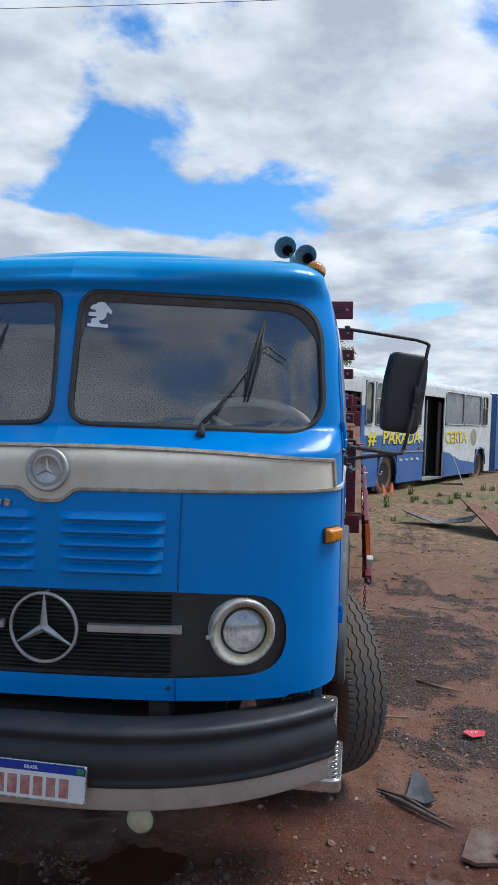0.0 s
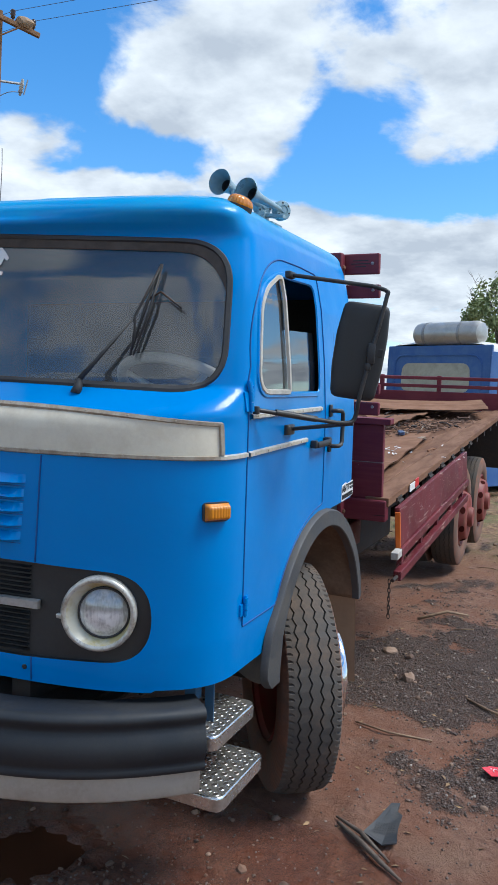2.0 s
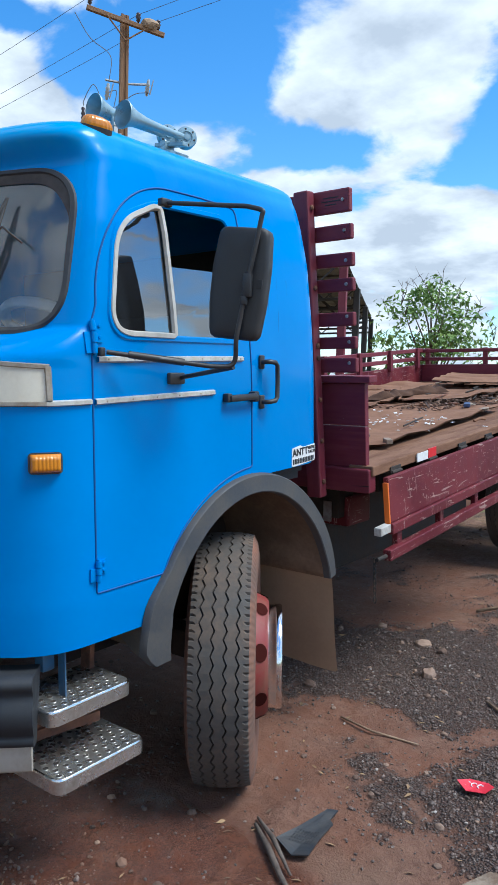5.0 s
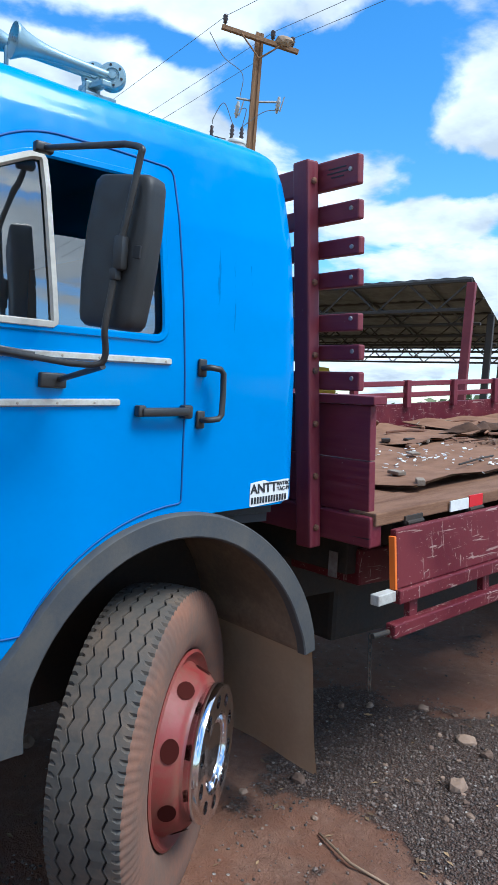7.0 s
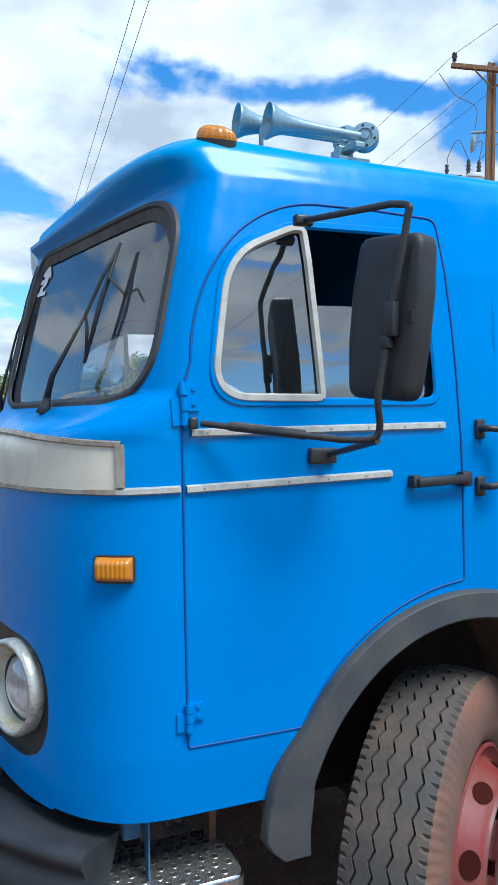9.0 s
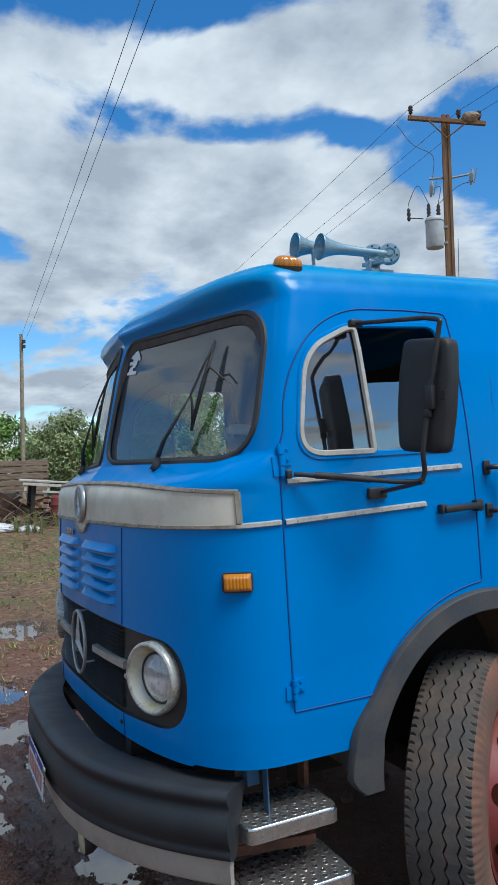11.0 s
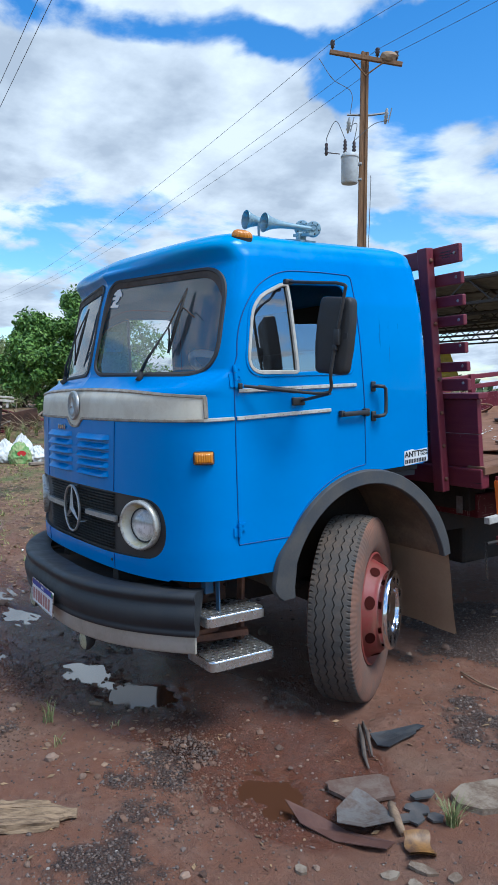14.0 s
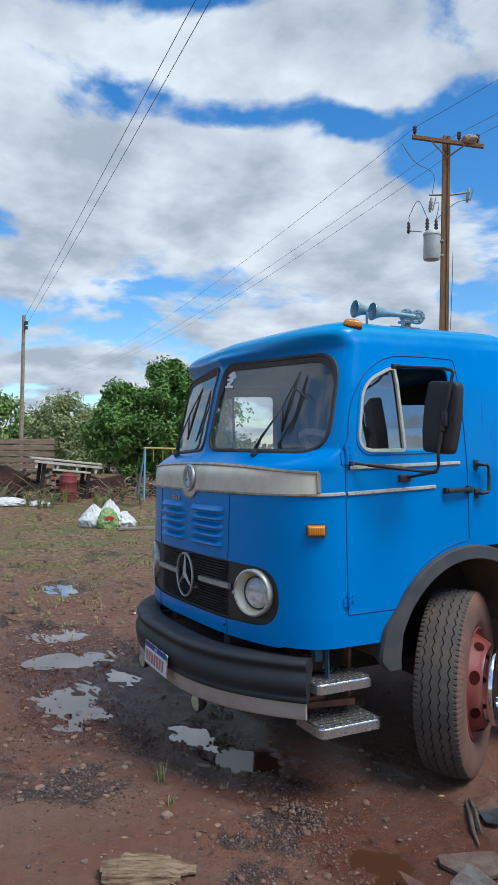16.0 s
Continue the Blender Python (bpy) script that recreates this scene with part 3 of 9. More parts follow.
def band(at, pts, half, rise, name, mat, parent, label="", closed=False):
    """A raised moulding along a line on the cab: flat top, sloping flanks."""
    n = len(pts)
    rows = [[], [], [], []]
    for i, (x, y) in enumerate(pts):
        a = pts[i - 1] if (i or closed) else pts[i]
        b = pts[(i + 1) % n] if (i < n - 1 or closed) else pts[i]
        d = Vector((b[0] - a[0], b[1] - a[1])).normalized()
        nx, ny = -d.y, d.x
        for k, (o, h) in enumerate(((-1, 0.0), (-0.6, rise), (0.6, rise), (1, 0.0))):
            rows[k].append(at(x + nx * o * half, y + ny * o * half, h))
    g = Geo()
    for k in range(3):
        g.strip(rows[k], rows[k + 1], closed=closed)
    return auto_smooth(g.make(name, mat, parent, label), 24)


def side_r(y, z, off=0.0):
    return on_side(y, z, off, 1)


def side_l(y, z, off=0.0):
    return on_side(y, z, off, -1)


def mirrored(outline):
    return [(-x, z) for x, z in reversed(outline)]


# windscreen panes in rubber
for pts in (WS_OUT, mirrored(WS_OUT)):
    pane = patch(pts, on_front, WS_GLASS, "windscreen", cab, "grey-looking dusty flat windscreen pane, sky reflection in its film", 12, -0.012)
    pane.visible_shadow = False
    band(on_front, pts, 0.0105, 0.009, "windscreen_rubber", SEAL, cab, "dark rubber windscreen seal", True)
# brown-grey rubber recess, the roof brow's shadow put into its colour
BROW = dirty("brown_grey_recess", (0.075, 0.058, 0.048), (0.045, 0.038, 0.034), 0.7, 12, 90)
for sg in (1, -1):
    top = [p for p in even(WS_OUT, 260, True) if p[1] > 2.06]
    top.sort(key=lambda p: math.atan2(p[1] - 2.05, p[0] - 0.5))
    a = [on_front(sg * x, z + 0.004, 0.006) for x, z in top]
    b = [on_front(sg * (x + (0.5 - x) * 0.05 * sm(2.06, 2.25, z)), z - 0.036 * sm(2.12, 2.28, z), -0.008) for x, z in top]
    Geo().strip(a, b).make("brow_recess", BROW, cab, "brown grey rubber recess above the windscreen, brow shadow in its colour", True)
# door windows
for at in (side_r, side_l):
    band(at, DOORWIN, 0.012, 0.006, "window_surround", BLUE, cab, "", True)
PALETRIM = dirty("off_white_window_frame", (0.52, 0.49, 0.43), (0.40, 0.37, 0.31), 0.45, 20, 110)
VENT = rounded([(0.556, 1.797, 0.085), (0.852, 1.797, 0.012), (0.822, 2.232, 0.012), (0.79, 2.232, 0.22), (0.612, 2.15, 0.26)], 110)
for at in (side_r, side_l):
    p = patch(VENT, at, SIDE_GLASS, "vent_window", cab, "hinged quarter light pane", 8, -0.006)
    p.visible_shadow = False
    band(at, VENT, 0.0115, 0.010, "vent_frame", PALETRIM, cab, "dull aluminium quarter light frame", True)
    if at is side_l:
        continue          # the far door's pane is wound down
    p = patch(rounded([(0.858, 1.795, 0.01), (1.198, 1.798, 0.03), (1.193, 2.05, 0.01), (0.842, 2.04, 0.01)], 60), at, SIDE_GLASS, "door_pane", cab, "half lowered door window pane", 4, -0.02)
    p.visible_shadow = False


# ---- cab details ----
# lining, so that the inside of the cab is dark
lin = Geo()
lin.box((CX, 1.70, 1.75), (1.98, 0.02, 1.0))
lin.box((CX, 1.0, 1.22), (2.02, 1.4, 0.03))
lin.make("rear_lining", INTERIOR, cab, "dark inner lining")
dash = Geo()
dash.box((CX, 0.50, 1.66), (1.75, 0.42, 0.18), (8, 0, 0), 0.05)
dash.box((CX, 0.42, 1.35), (1.7, 0.2, 0.6), (0, 0, 0), 0.02)
dash.make("dashboard", INTERIOR, cab, "dark dashboard")
for s in (1, -1):
    g = Geo()
    g.box((CX + s * 1.02, 1.1, 1.5), (0.02, 1.2, 0.52))
    g.make("door_lining", INTERIOR, cab)
seat = Geo()
seat.box((CX, 1.30, 1.42), (1.8, 0.55, 0.2), (0, 0, 0), 0.05)
seat.box((CX, 1.60, 1.70), (1.8, 0.14, 0.5), (-10, 0, 0), 0.05)
seat.make("bench_seat", INTERIOR, cab, "dark upholstered bench seat", True)
# steering wheel
SW = turn_to((0.60, 0.715, 1.785), (0.0, 0.50, 0.866))
g = Geo()
g.tube([SW @ Vector((0.25 * math.cos(a), 0.25 * math.sin(a), 0)) for a in (2 * math.pi * i / 48 for i in range(48))], 0.020, 10, True)
for a in (0.2, math.pi - 0.2, -math.pi / 2):
    g.tube([SW @ Vector((0, 0, -0.03)), SW @ Vector((0.12 * math.cos(a), 0.12 * math.sin(a), -0.025)), SW @ Vector((0.25 * math.cos(a), 0.25 * math.sin(a), 0))], 0.011, 8)
g.lathe([(0.0, 0.02), (0.045, 0.012), (0.05, -0.04), (0.0, -0.05)], SW @ pose(0, 0, -0.03), 24)
g.tube([SW @ Vector((0, 0, -0.05)), SW @ Vector((0, 0, -0.4))], 0.022, 10)
auto_smooth(g.make("steering_wheel", WHEELCREAM, cab, "ivory steering wheel behind the glass"))

# grille recess
patch(GRILLE, on_front, BLACKPAINT, "grille_panel", cab, "matt black recessed panel round grille and lamps", 14, -0.018)
gp = even(GRILLE, 220, True)
Geo().strip([on_front(x, z, 0.0) for x, z in gp], [on_front(x, z, -0.02) for x, z in gp], closed=True).make("grille_lip", BLACKPAINT, cab, "", True)
for x0, x1 in ((-0.47, 0.47),):
    g = Geo()
    for i in range(19):
        z = 0.896 + i * 0.0158
        a = [on_front(x0 + (x1 - x0) * j / 24, z, -0.017) for j in range(25)]
        b = [on_front(x0 + (x1 - x0) * j / 24, z + 0.004, -0.003) for j in range(25)]
        c = [on_front(x0 + (x1 - x0) * j / 24, z + 0.010, -0.017) for j in range(25)]
        g.strip(a, b).strip(b, c)
    g.make("grille_slats", GRILLEBLACK, cab, "fine black horizontal grille slats")
for x0, x1 in ((-0.51, -0.16), (0.16, 0.51)):
    g = Geo()
    pts = [(x0 + (x1 - x0) * j / 12, 1.063) for j in range(13)]
    rows = [[on_front(x, z + dz, o) for x, z in pts] for dz, o in ((-0.016, -0.012), (-0.0125, 0.008), (0.0125, 0.008), (0.016, -0.012))]
    for a, b in zip(rows, rows[1:]):
        g.strip(a, b)
    g.add([rows[k][0] for k in range(4)], [(0, 1, 2, 3)]).add([rows[k][-1] for k in range(4)], [(0, 1, 2, 3)])
    g.make("chrome_bar", EMBLEM, cab, "dull chrome bar across the grille")
# round emblem on the grille: a ring with three arms
g = Geo()
C = on_front(0, 1.063, 0.02)
EM = turn_to(C, (0, -1, 0.02), (1, 0, 0))
g.lathe([(0.124, -0.006), (0.122, -0.002), (0.122, 0.004), (0.125, 0.008), (0.131, 0.008), (0.134, 0.004), (0.134, -0.002), (0.132, -0.006), (0.124, -0.006)], EM, 64)
for k in range(3):          # studs that carry the ring
    a = math.pi / 2 + k * 2 * math.pi / 3
    g.tube([EM @ Vector((0.128 * math.cos(a), 0.128 * math.sin(a), -0.004)), EM @ Vector((0.128 * math.cos(a), 0.128 * math.sin(a), -0.042))], 0.005, 8)
for k in range(3):
    a = math.pi / 2 + k * 2 * math.pi / 3
    d, n = Vector((math.cos(a), math.sin(a), 0)), Vector((-math.sin(a), math.cos(a), 0))
    v = [d * 0.122, n * 0.016 + d * 0.009, -n * 0.016 + d * 0.009, Vector((0, 0, 0.016)), d * 0.122 + Vector((0, 0, 0.004))]
    g.add([EM @ p for p in (v[0] + n * 0.003, v[1], v[3], v[2], v[0] - n * 0.003, v[4])], [(0, 5, 2, 1), (5, 4, 3, 2)])
auto_smooth(g.make("grille_emblem", EMBLEM, cab, "large round chrome emblem on the grille"))

# headlamps: a deep rim, an ivory bowl and a sealed lens
BOWL = dirty("yellowed_lamp_bowl", (0.60, 0.56, 0.44), (0.50, 0.42, 0.20), 0.4, 9, 60, lo=0.42, hi=0.58)
LAMPRIM = dirty("chipped_ivory_rim", (0.56, 0.54, 0.48), (0.30, 0.26, 0.21), 0.35, 22, 90, metal=0.35, lo=0.46, hi=0.66)


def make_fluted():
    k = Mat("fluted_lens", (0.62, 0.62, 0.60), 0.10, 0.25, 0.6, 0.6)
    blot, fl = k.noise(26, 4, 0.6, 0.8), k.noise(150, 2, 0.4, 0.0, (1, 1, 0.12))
    # darker top, bright blotchy lower half: the lens's reflections put into the base colour
    glare = k.math('MULTIPLY', k.ramp(k.axis(2), 1.075, 1.055, 0.35, 1.0), k.ramp(k.math('ADD', k.math('MULTIPLY', blot, 0.6), k.math('MULTIPLY', fl, 0.4)), 0.36, 0.60, 0.45, 1.0))
    k.base(k.mix(glare, (0.20, 0.20, 0.20), (0.88, 0.88, 0.86)))
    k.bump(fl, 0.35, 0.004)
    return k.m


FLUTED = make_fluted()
for s in (1, -1):
    nrm = Vector((s * (0.40 if s > 0 else 0.26), -0.915, 0.0)).normalized()
    c = Vector((CX + s * 0.732, 0.112 if s > 0 else 0.072, 1.060))
    M = turn_to(c, nrm, (1, 0, 0))
    lamp = Geo().lathe([(0.118, -0.07), (0.124, -0.02), (0.125, 0.004), (0.120, 0.013), (0.112, 0.014), (0.106, 0.008)], M, 56).make("headlamp", LAMPRIM, truck, "round headlamp with a deep chipped ivory rim", True)
    L2 = M @ pose(s * 0.012, -0.002, 0)
    g = Geo()
    o = [M @ Vector((0.107 * math.cos(a), 0.107 * math.sin(a), 0.008)) for a in (2 * math.pi * i / 48 for i in range(48))]
    q = [L2 @ Vector((0.086 * math.cos(a), 0.086 * math.sin(a), -0.030)) for a in (2 * math.pi * i / 48 for i in range(48))]
    g.strip(o, q, closed=True).make("lamp_bowl", BOWL, lamp, "yellowed bowl inside the rim", True)
    Geo().lathe([(0.0875, -0.032), (0.087, -0.020), (0.083, -0.018), (0.079, -0.024)], L2, 48).make("lamp_gasket", RUBBER, lamp, "", True)
    Geo().lathe([(0.0, 0.004), (0.03, 0.002), (0.055, -0.006), (0.080, -0.022)], L2, 48).make("lens", FLUTED, lamp, "fluted lens with its bright reflections painted in", True)
    Geo().box(M @ Vector((-0.127 * s, -0.01, 0.004)), (0.022, 0.016, 0.016), bevel=0.004).make("rim_clip", LAMPRIM, lamp)

# cream band with its mouldings, dipping to a V under the badge
ZB_B = 1.578


def dip(x):
    return 0.047 * math.exp(-(x / 0.085) ** 4)


def band_top(x):
    """The band narrows towards the corners."""
    return 1.732 - 0.044 * (x / 1.04) ** 2


xs = [(-1.043 + 2.086 * i / 140) for i in range(141)]
g = Geo()
rows = []
for k in range(7):
    f = k / 6
    rows.append([on_front(x, ZB_B - dip(x) + f * (band_top(x) - ZB_B + dip(x)), 0.004) for x in xs])
for a, b in zip(rows, rows[1:]):
    g.strip(a, b)
g.make("cream_band", CREAM, cab, "flat cream panel across the nose", True)
band(on_front, [(x, band_top(x)) for x in xs], 0.0085, 0.010, "upper_moulding", NOSETRIM, cab, "weathered aluminium moulding")
band(on_front, [(x, ZB_B - dip(x)) for x in xs], 0.0085, 0.010, "lower_moulding", NOSETRIM, cab, "weathered aluminium moulding with a dip")
for s in (1, -1):
    at = side_r if s > 0 else side_l
    band(at, [(0.338, ZB_B + 0.01 + 0.101 * i / 6) for i in range(7)], 0.0095, 0.012, "end_cap", NOSETRIM, cab)
    band(at, [(0.33 + (0.472 - 0.33) * i / 14, ZB_B + 0.003 * i / 14) for i in range(15)], 0.0095, 0.010, "corner_moulding", TRIM, cab)
    band(at, [(0.487 + (1.05 - 0.487) * i / 10, 1.580 + 0.020 * i / 10) for i in range(11)], 0.0105, 0.010, "door_moulding", TRIM, cab, "weathered aluminium strip on the door")
    band(at, [(0.50 + (1.22 - 0.50) * i / 10, 1.712 + 0.014 * i / 10) for i in range(11)], 0.0105, 0.010, "door_moulding", TRIM, cab, "weathered aluminium strip on the door")
# round badge on the band
B = turn_to(on_front(0, 1.648, 0.006), (0, -1, 0.05), (1, 0, 0))
badge = Geo().lathe([(0.082, 0.0), (0.082, 0.012), (0.075, 0.016), (0.069, 0.012), (0.055, 0.012), (0.051, 0.016), (0.047, 0.010), (0.0, 0.012)], B, 56).make("badge", EMBLEM, cab, "round worn metal badge on the band", True)
g = Geo()
for k in range(3):
    a = math.pi / 2 + k * 2 * math.pi / 3
    d, n = Vector((math.cos(a), math.sin(a), 0)), Vector((-math.sin(a), math.cos(a), 0))
    up = Vector((0, 0, 0.020))
    g.add([B @ p for p in (d * 0.05 + up * 0.75, n * 0.009 + up * 0.6, up, -n * 0.009 + up * 0.6)], [(0, 1, 2), (0, 2, 3)])
g.make("badge_star", EMBLEM, cab)
g = Geo()
for k in range(40):          # worn wreath of small leaves round the star
    a = 2 * math.pi * k / 40
    g.box(B @ Vector((0.062 * math.cos(a), 0.062 * math.sin(a), 0.013)), (0.0035, 0.005, 0.007), (0, -math.degrees(a) + (25 if k % 2 else -25), 0), 0.001)
g.make("badge_wreath", EMBLEM, cab, "worn raised wreath")
SCREW = turn_to(on_front(0.462, 0.845, 0.0), (0.1, -1, 0))
Geo().lathe([(0.009, 0.0), (0.008, 0.004), (0.004, 0.005), (0.0, 0.003)], SCREW, 12).make("panel_screw", BLACKPAINT, cab, "dark screw in the lower panel")

# bonnet lid: seam and louvres
SEAM = Mat("dark_blue_seam", (0.001, 0.07, 0.26), 0.6).m
for s in (1, -1):
    line_on(on_front, [(s * (0.5 - 0.008 * i / 10), 1.566 - 0.358 * i / 10) for i in range(11)], 0.003, "bonnet_seam", SEAM, cab, off=0.001, seg=6)
    line_on(on_front, [(s * (0.488), 0.882 - 0.078 * i / 4) for i in range(5)], 0.003, "apron_seam", SEAM, cab, off=0.001, seg=6)
    for i in range(5):
        z = 1.472 - 0.0485 * i
        x0, x1 = 0.045, 0.445 - 0.003 * i
        g = Geo()
        rows = [[], [], []]
        for j in range(17):
            x = x0 + (x1 - x0) * j / 16
            e = sm(0, 0.08, j / 16) * sm(0, 0.08, 1 - j / 16)
            rows[0].append(on_front(s * x, z + 0.026, 0.0005))
            rows[1].append(on_front(s * x, z - 0.002, 0.0005 + 0.028 * e))
            rows[2].append(on_front(s * x, z - 0.004, -0.004))
        lv = g.strip(rows[0], rows[1]).make("louvre", BLUE, cab, "", True)
        # dark strip under each lip: the slot, and the lip's shadow painted below it
        low = [on_front(s * (x0 + (x1 - x0) * j / 16), z - 0.015, 0.0008) for j in range(17)]
        Geo().strip(rows[1], rows[2]).strip(rows[2], low).make("louvre_slot_shadow", SEAM, lv)
g = Geo()
for i in range(4):
    g.box(on_front(-0.255 + 0.034 * i, 1.520, 0.006), (0.022, 0.005, 0.026), (0, 14, 0), 0.002)
g.make("model_mark", DULLCHROME, cab, "small metal model mark")

# doors: seams and furniture
DSEAM = [(0.479, 1.74), (0.48, 1.60), (0.481, 1.30), (0.484, 0.97), (0.76, 0.972)] + [(1.33 + 0.62 * math.cos(a), 0.682 + 0.62 * math.sin(a)) for a in (radians(152 - 4.75 * i) for i in range(13))] + [(1.283, 1.305), (1.283, 1.33), (1.28, 1.6), (1.262, 2.0), (1.243, 2.25), (1.240, 2.28), (1.232, 2.295), (1.215, 2.302), (1.05, 2.308), (0.95, 2.307)] + [(0.885 + (0.40 - 0.02 * sm(90, 180, a)) * math.cos(radians(a)), 1.86 + 0.446 * math.sin(radians(a))) for a in range(93, 178, 4)] + [(0.484, 1.82)]
ds = even(DSEAM, 420, True)
for at in (side_r, side_l):
    line_on(at, ds, 0.0034, "door_seam", SEAM, cab, off=0.0005, closed=True, seg=6)
for at in (side_r,):
    for z0, z1 in ((1.73, 1.83), (1.012, 1.076)):
        g = Geo()
        for f0, f1 in ((0.0, 0.30), (0.34, 0.66), (0.70, 1.0)):          # three knuckles on one pin
            g.tube([at(0.484, z0 + (z1 - z0) * f0, 0.011), at(0.484, z0 + (z1 - z0) * f1, 0.011)], 0.0095, 12)
        g.tube([at(0.484, z0 - 0.006, 0.011), at(0.484, z1 + 0.006, 0.011)], 0.005, 8)
        for y0, y1, f0, f1 in ((0.488, 0.522, 0.34, 1.0), (0.456, 0.482, 0.0, 0.66)):
            q4 = [at(y, z0 + (z1 - z0) * f, o) for o in (0.0, 0.007) for y, f in ((y0, f0), (y1, f0), (y1, f1), (y0, f1))]
            g.add(q4, [(4, 5, 6, 7), (0, 1, 5, 4), (1, 2, 6, 5), (2, 3, 7, 6), (3, 0, 4, 7)])
        for f in (0.5, 0.85):
            g.lathe([(0.006, 0.0), (0.005, 0.004), (0.0, 0.005)], turn_to(at(0.508, z0 + (z1 - z0) * f, 0.007), (1, -0.2, 0)), 8)
        auto_smooth(g.make("door_hinge", BLUE, cab, "blue painted door hinge"))
    g = Geo()
    g.box(at(1.195, 1.578, 0.028), (0.020, 0.165, 0.026), (2, 0, 0), 0.008)
    g.box(at(1.115, 1.578, 0.014), (0.03, 0.026, 0.034), (0, 0, 0), 0.006)
    g.box(at(1.275, 1.580, 0.016), (0.034, 0.034, 0.042), (0, 0, 0), 0.008)
    auto_smooth(g.make("door_handle", BLACKPAINT, cab, "dark metal door handle"))
    g = Geo()
    P = lambda y, z, o: at(y, z, o)
    g.tube([P(1.335, 1.715, 0.005), P(1.335, 1.715, 0.034), P(1.342, 1.715, 0.044), P(1.376, 1.712, 0.046), P(1.388, 1.70, 0.046), P(1.39, 1.64, 0.046), P(1.388, 1.575, 0.046), P(1.376, 1.562, 0.046), P(1.346, 1.558, 0.044), P(1.338, 1.557, 0.034), P(1.338, 1.557, 0.005)], 0.0095, 10)
    for z in (1.715, 1.557):
        g.box(P(1.337, z, 0.006), (0.012, 0.03, 0.055), bevel=0.005)
    auto_smooth(g.make("grab_handle", BLACKPAINT, cab, "dark tubular grab handle"), 50)

# side marker lamps and roof marker
for s in (1, -1):
    at = side_r if s > 0 else side_l
    o = rounded([(0.284, 1.368, 0.012), (0.367, 1.368, 0.012), (0.367, 1.433, 0.012), (0.284, 1.433, 0.012)], 48)
    b = patch(o, at, RUBBER, "marker_lamp", cab, "amber side marker lamp", 3, 0.010, 0.012, False)
    o2 = rounded([(0.289, 1.373, 0.01), (0.362, 1.373, 0.01), (0.362, 1.428, 0.01), (0.289, 1.428, 0.01)], 48)
    nu, nv = 54, 10
    dome = []
    for i in range(nu + 1):
        for j in range(nv + 1):
            u, v = i / nu, j / nv
            edge = sm(0, 0.12, u) * sm(0, 0.12, 1 - u) * sm(0, 0.16, v) * sm(0, 0.16, 1 - v)
            dome.append(at(0.2885 + 0.074 * u, 1.3725 + 0.056 * v, 0.010 + 0.021 * edge ** 0.5 + 0.0022 * edge * abs(math.sin(9 * math.pi * u))))
    Geo().add(dome, [(i * (nv + 1) + j, (i + 1) * (nv + 1) + j, (i + 1) * (nv + 1) + j + 1, i * (nv + 1) + j + 1) for i in range(nu) for j in range(nv)]).make("marker_lens", AMBER, cab, "ribbed amber lens", True)
# roof marker: an amber drop, high in front with a tail to the rear, square on the roof's corner
spot, up, _, _ = BVHTree.FromPolygons([v.co for v in cab.data.vertices], [tuple(p.vertices) for p in cab.data.polygons]).find_nearest(Vector((0.864, 0.622, 2.436)))
if up.z < 0:
    up = -up
up = up + Vector((0, 0, 1.0))
RL = turn_to(spot + Vector((-0.010, 0, 0.003)), up, (0.45, 0.89, 0))
g = Geo()
n, m = 40, 9
rows = []
for j in range(m + 1):
    f = math.cos(math.pi / 2 * j / m) ** 0.75
    row = []
    for i in range(n):
        a = 2 * math.pi * i / n
        ca, sa = math.cos(a), math.sin(a)
        u, v = 0.050 * math.copysign(abs(ca) ** 0.8, ca), 0.030 * math.copysign(abs(sa) ** 0.8, sa) * (1 - 0.18 * ca)
        rib = 1 + 0.045 * (i % 2)
        row.append(RL @ Vector((u * f * rib - 0.014 * (1 - f), v * f * rib, 0.004 + 0.034 * math.sin(math.pi / 2 * j / m) ** 0.9)))
    rows.append(row)
for a, b in zip(rows, rows[1:]):
    g.strip(a, b, closed=True)
roofl = g.make("roof_marker", AMBER, truck, "ribbed amber marker lamp on the roof edge")
foot = [[RL @ Vector((1.04 * 0.050 * math.copysign(abs(math.cos(a)) ** 0.8, math.cos(a)), 1.06 * 0.030 * math.copysign(abs(math.sin(a)) ** 0.8, math.sin(a)) * (1 - 0.18 * math.cos(a)), h)) for a in (2 * math.pi * i / n for i in range(n))] for h in (-0.026, 0.004)]
Geo().strip(foot[0], foot[1], closed=True).add(foot[1], [tuple(range(n))]).make("lamp_foot", RUBBER, roofl)

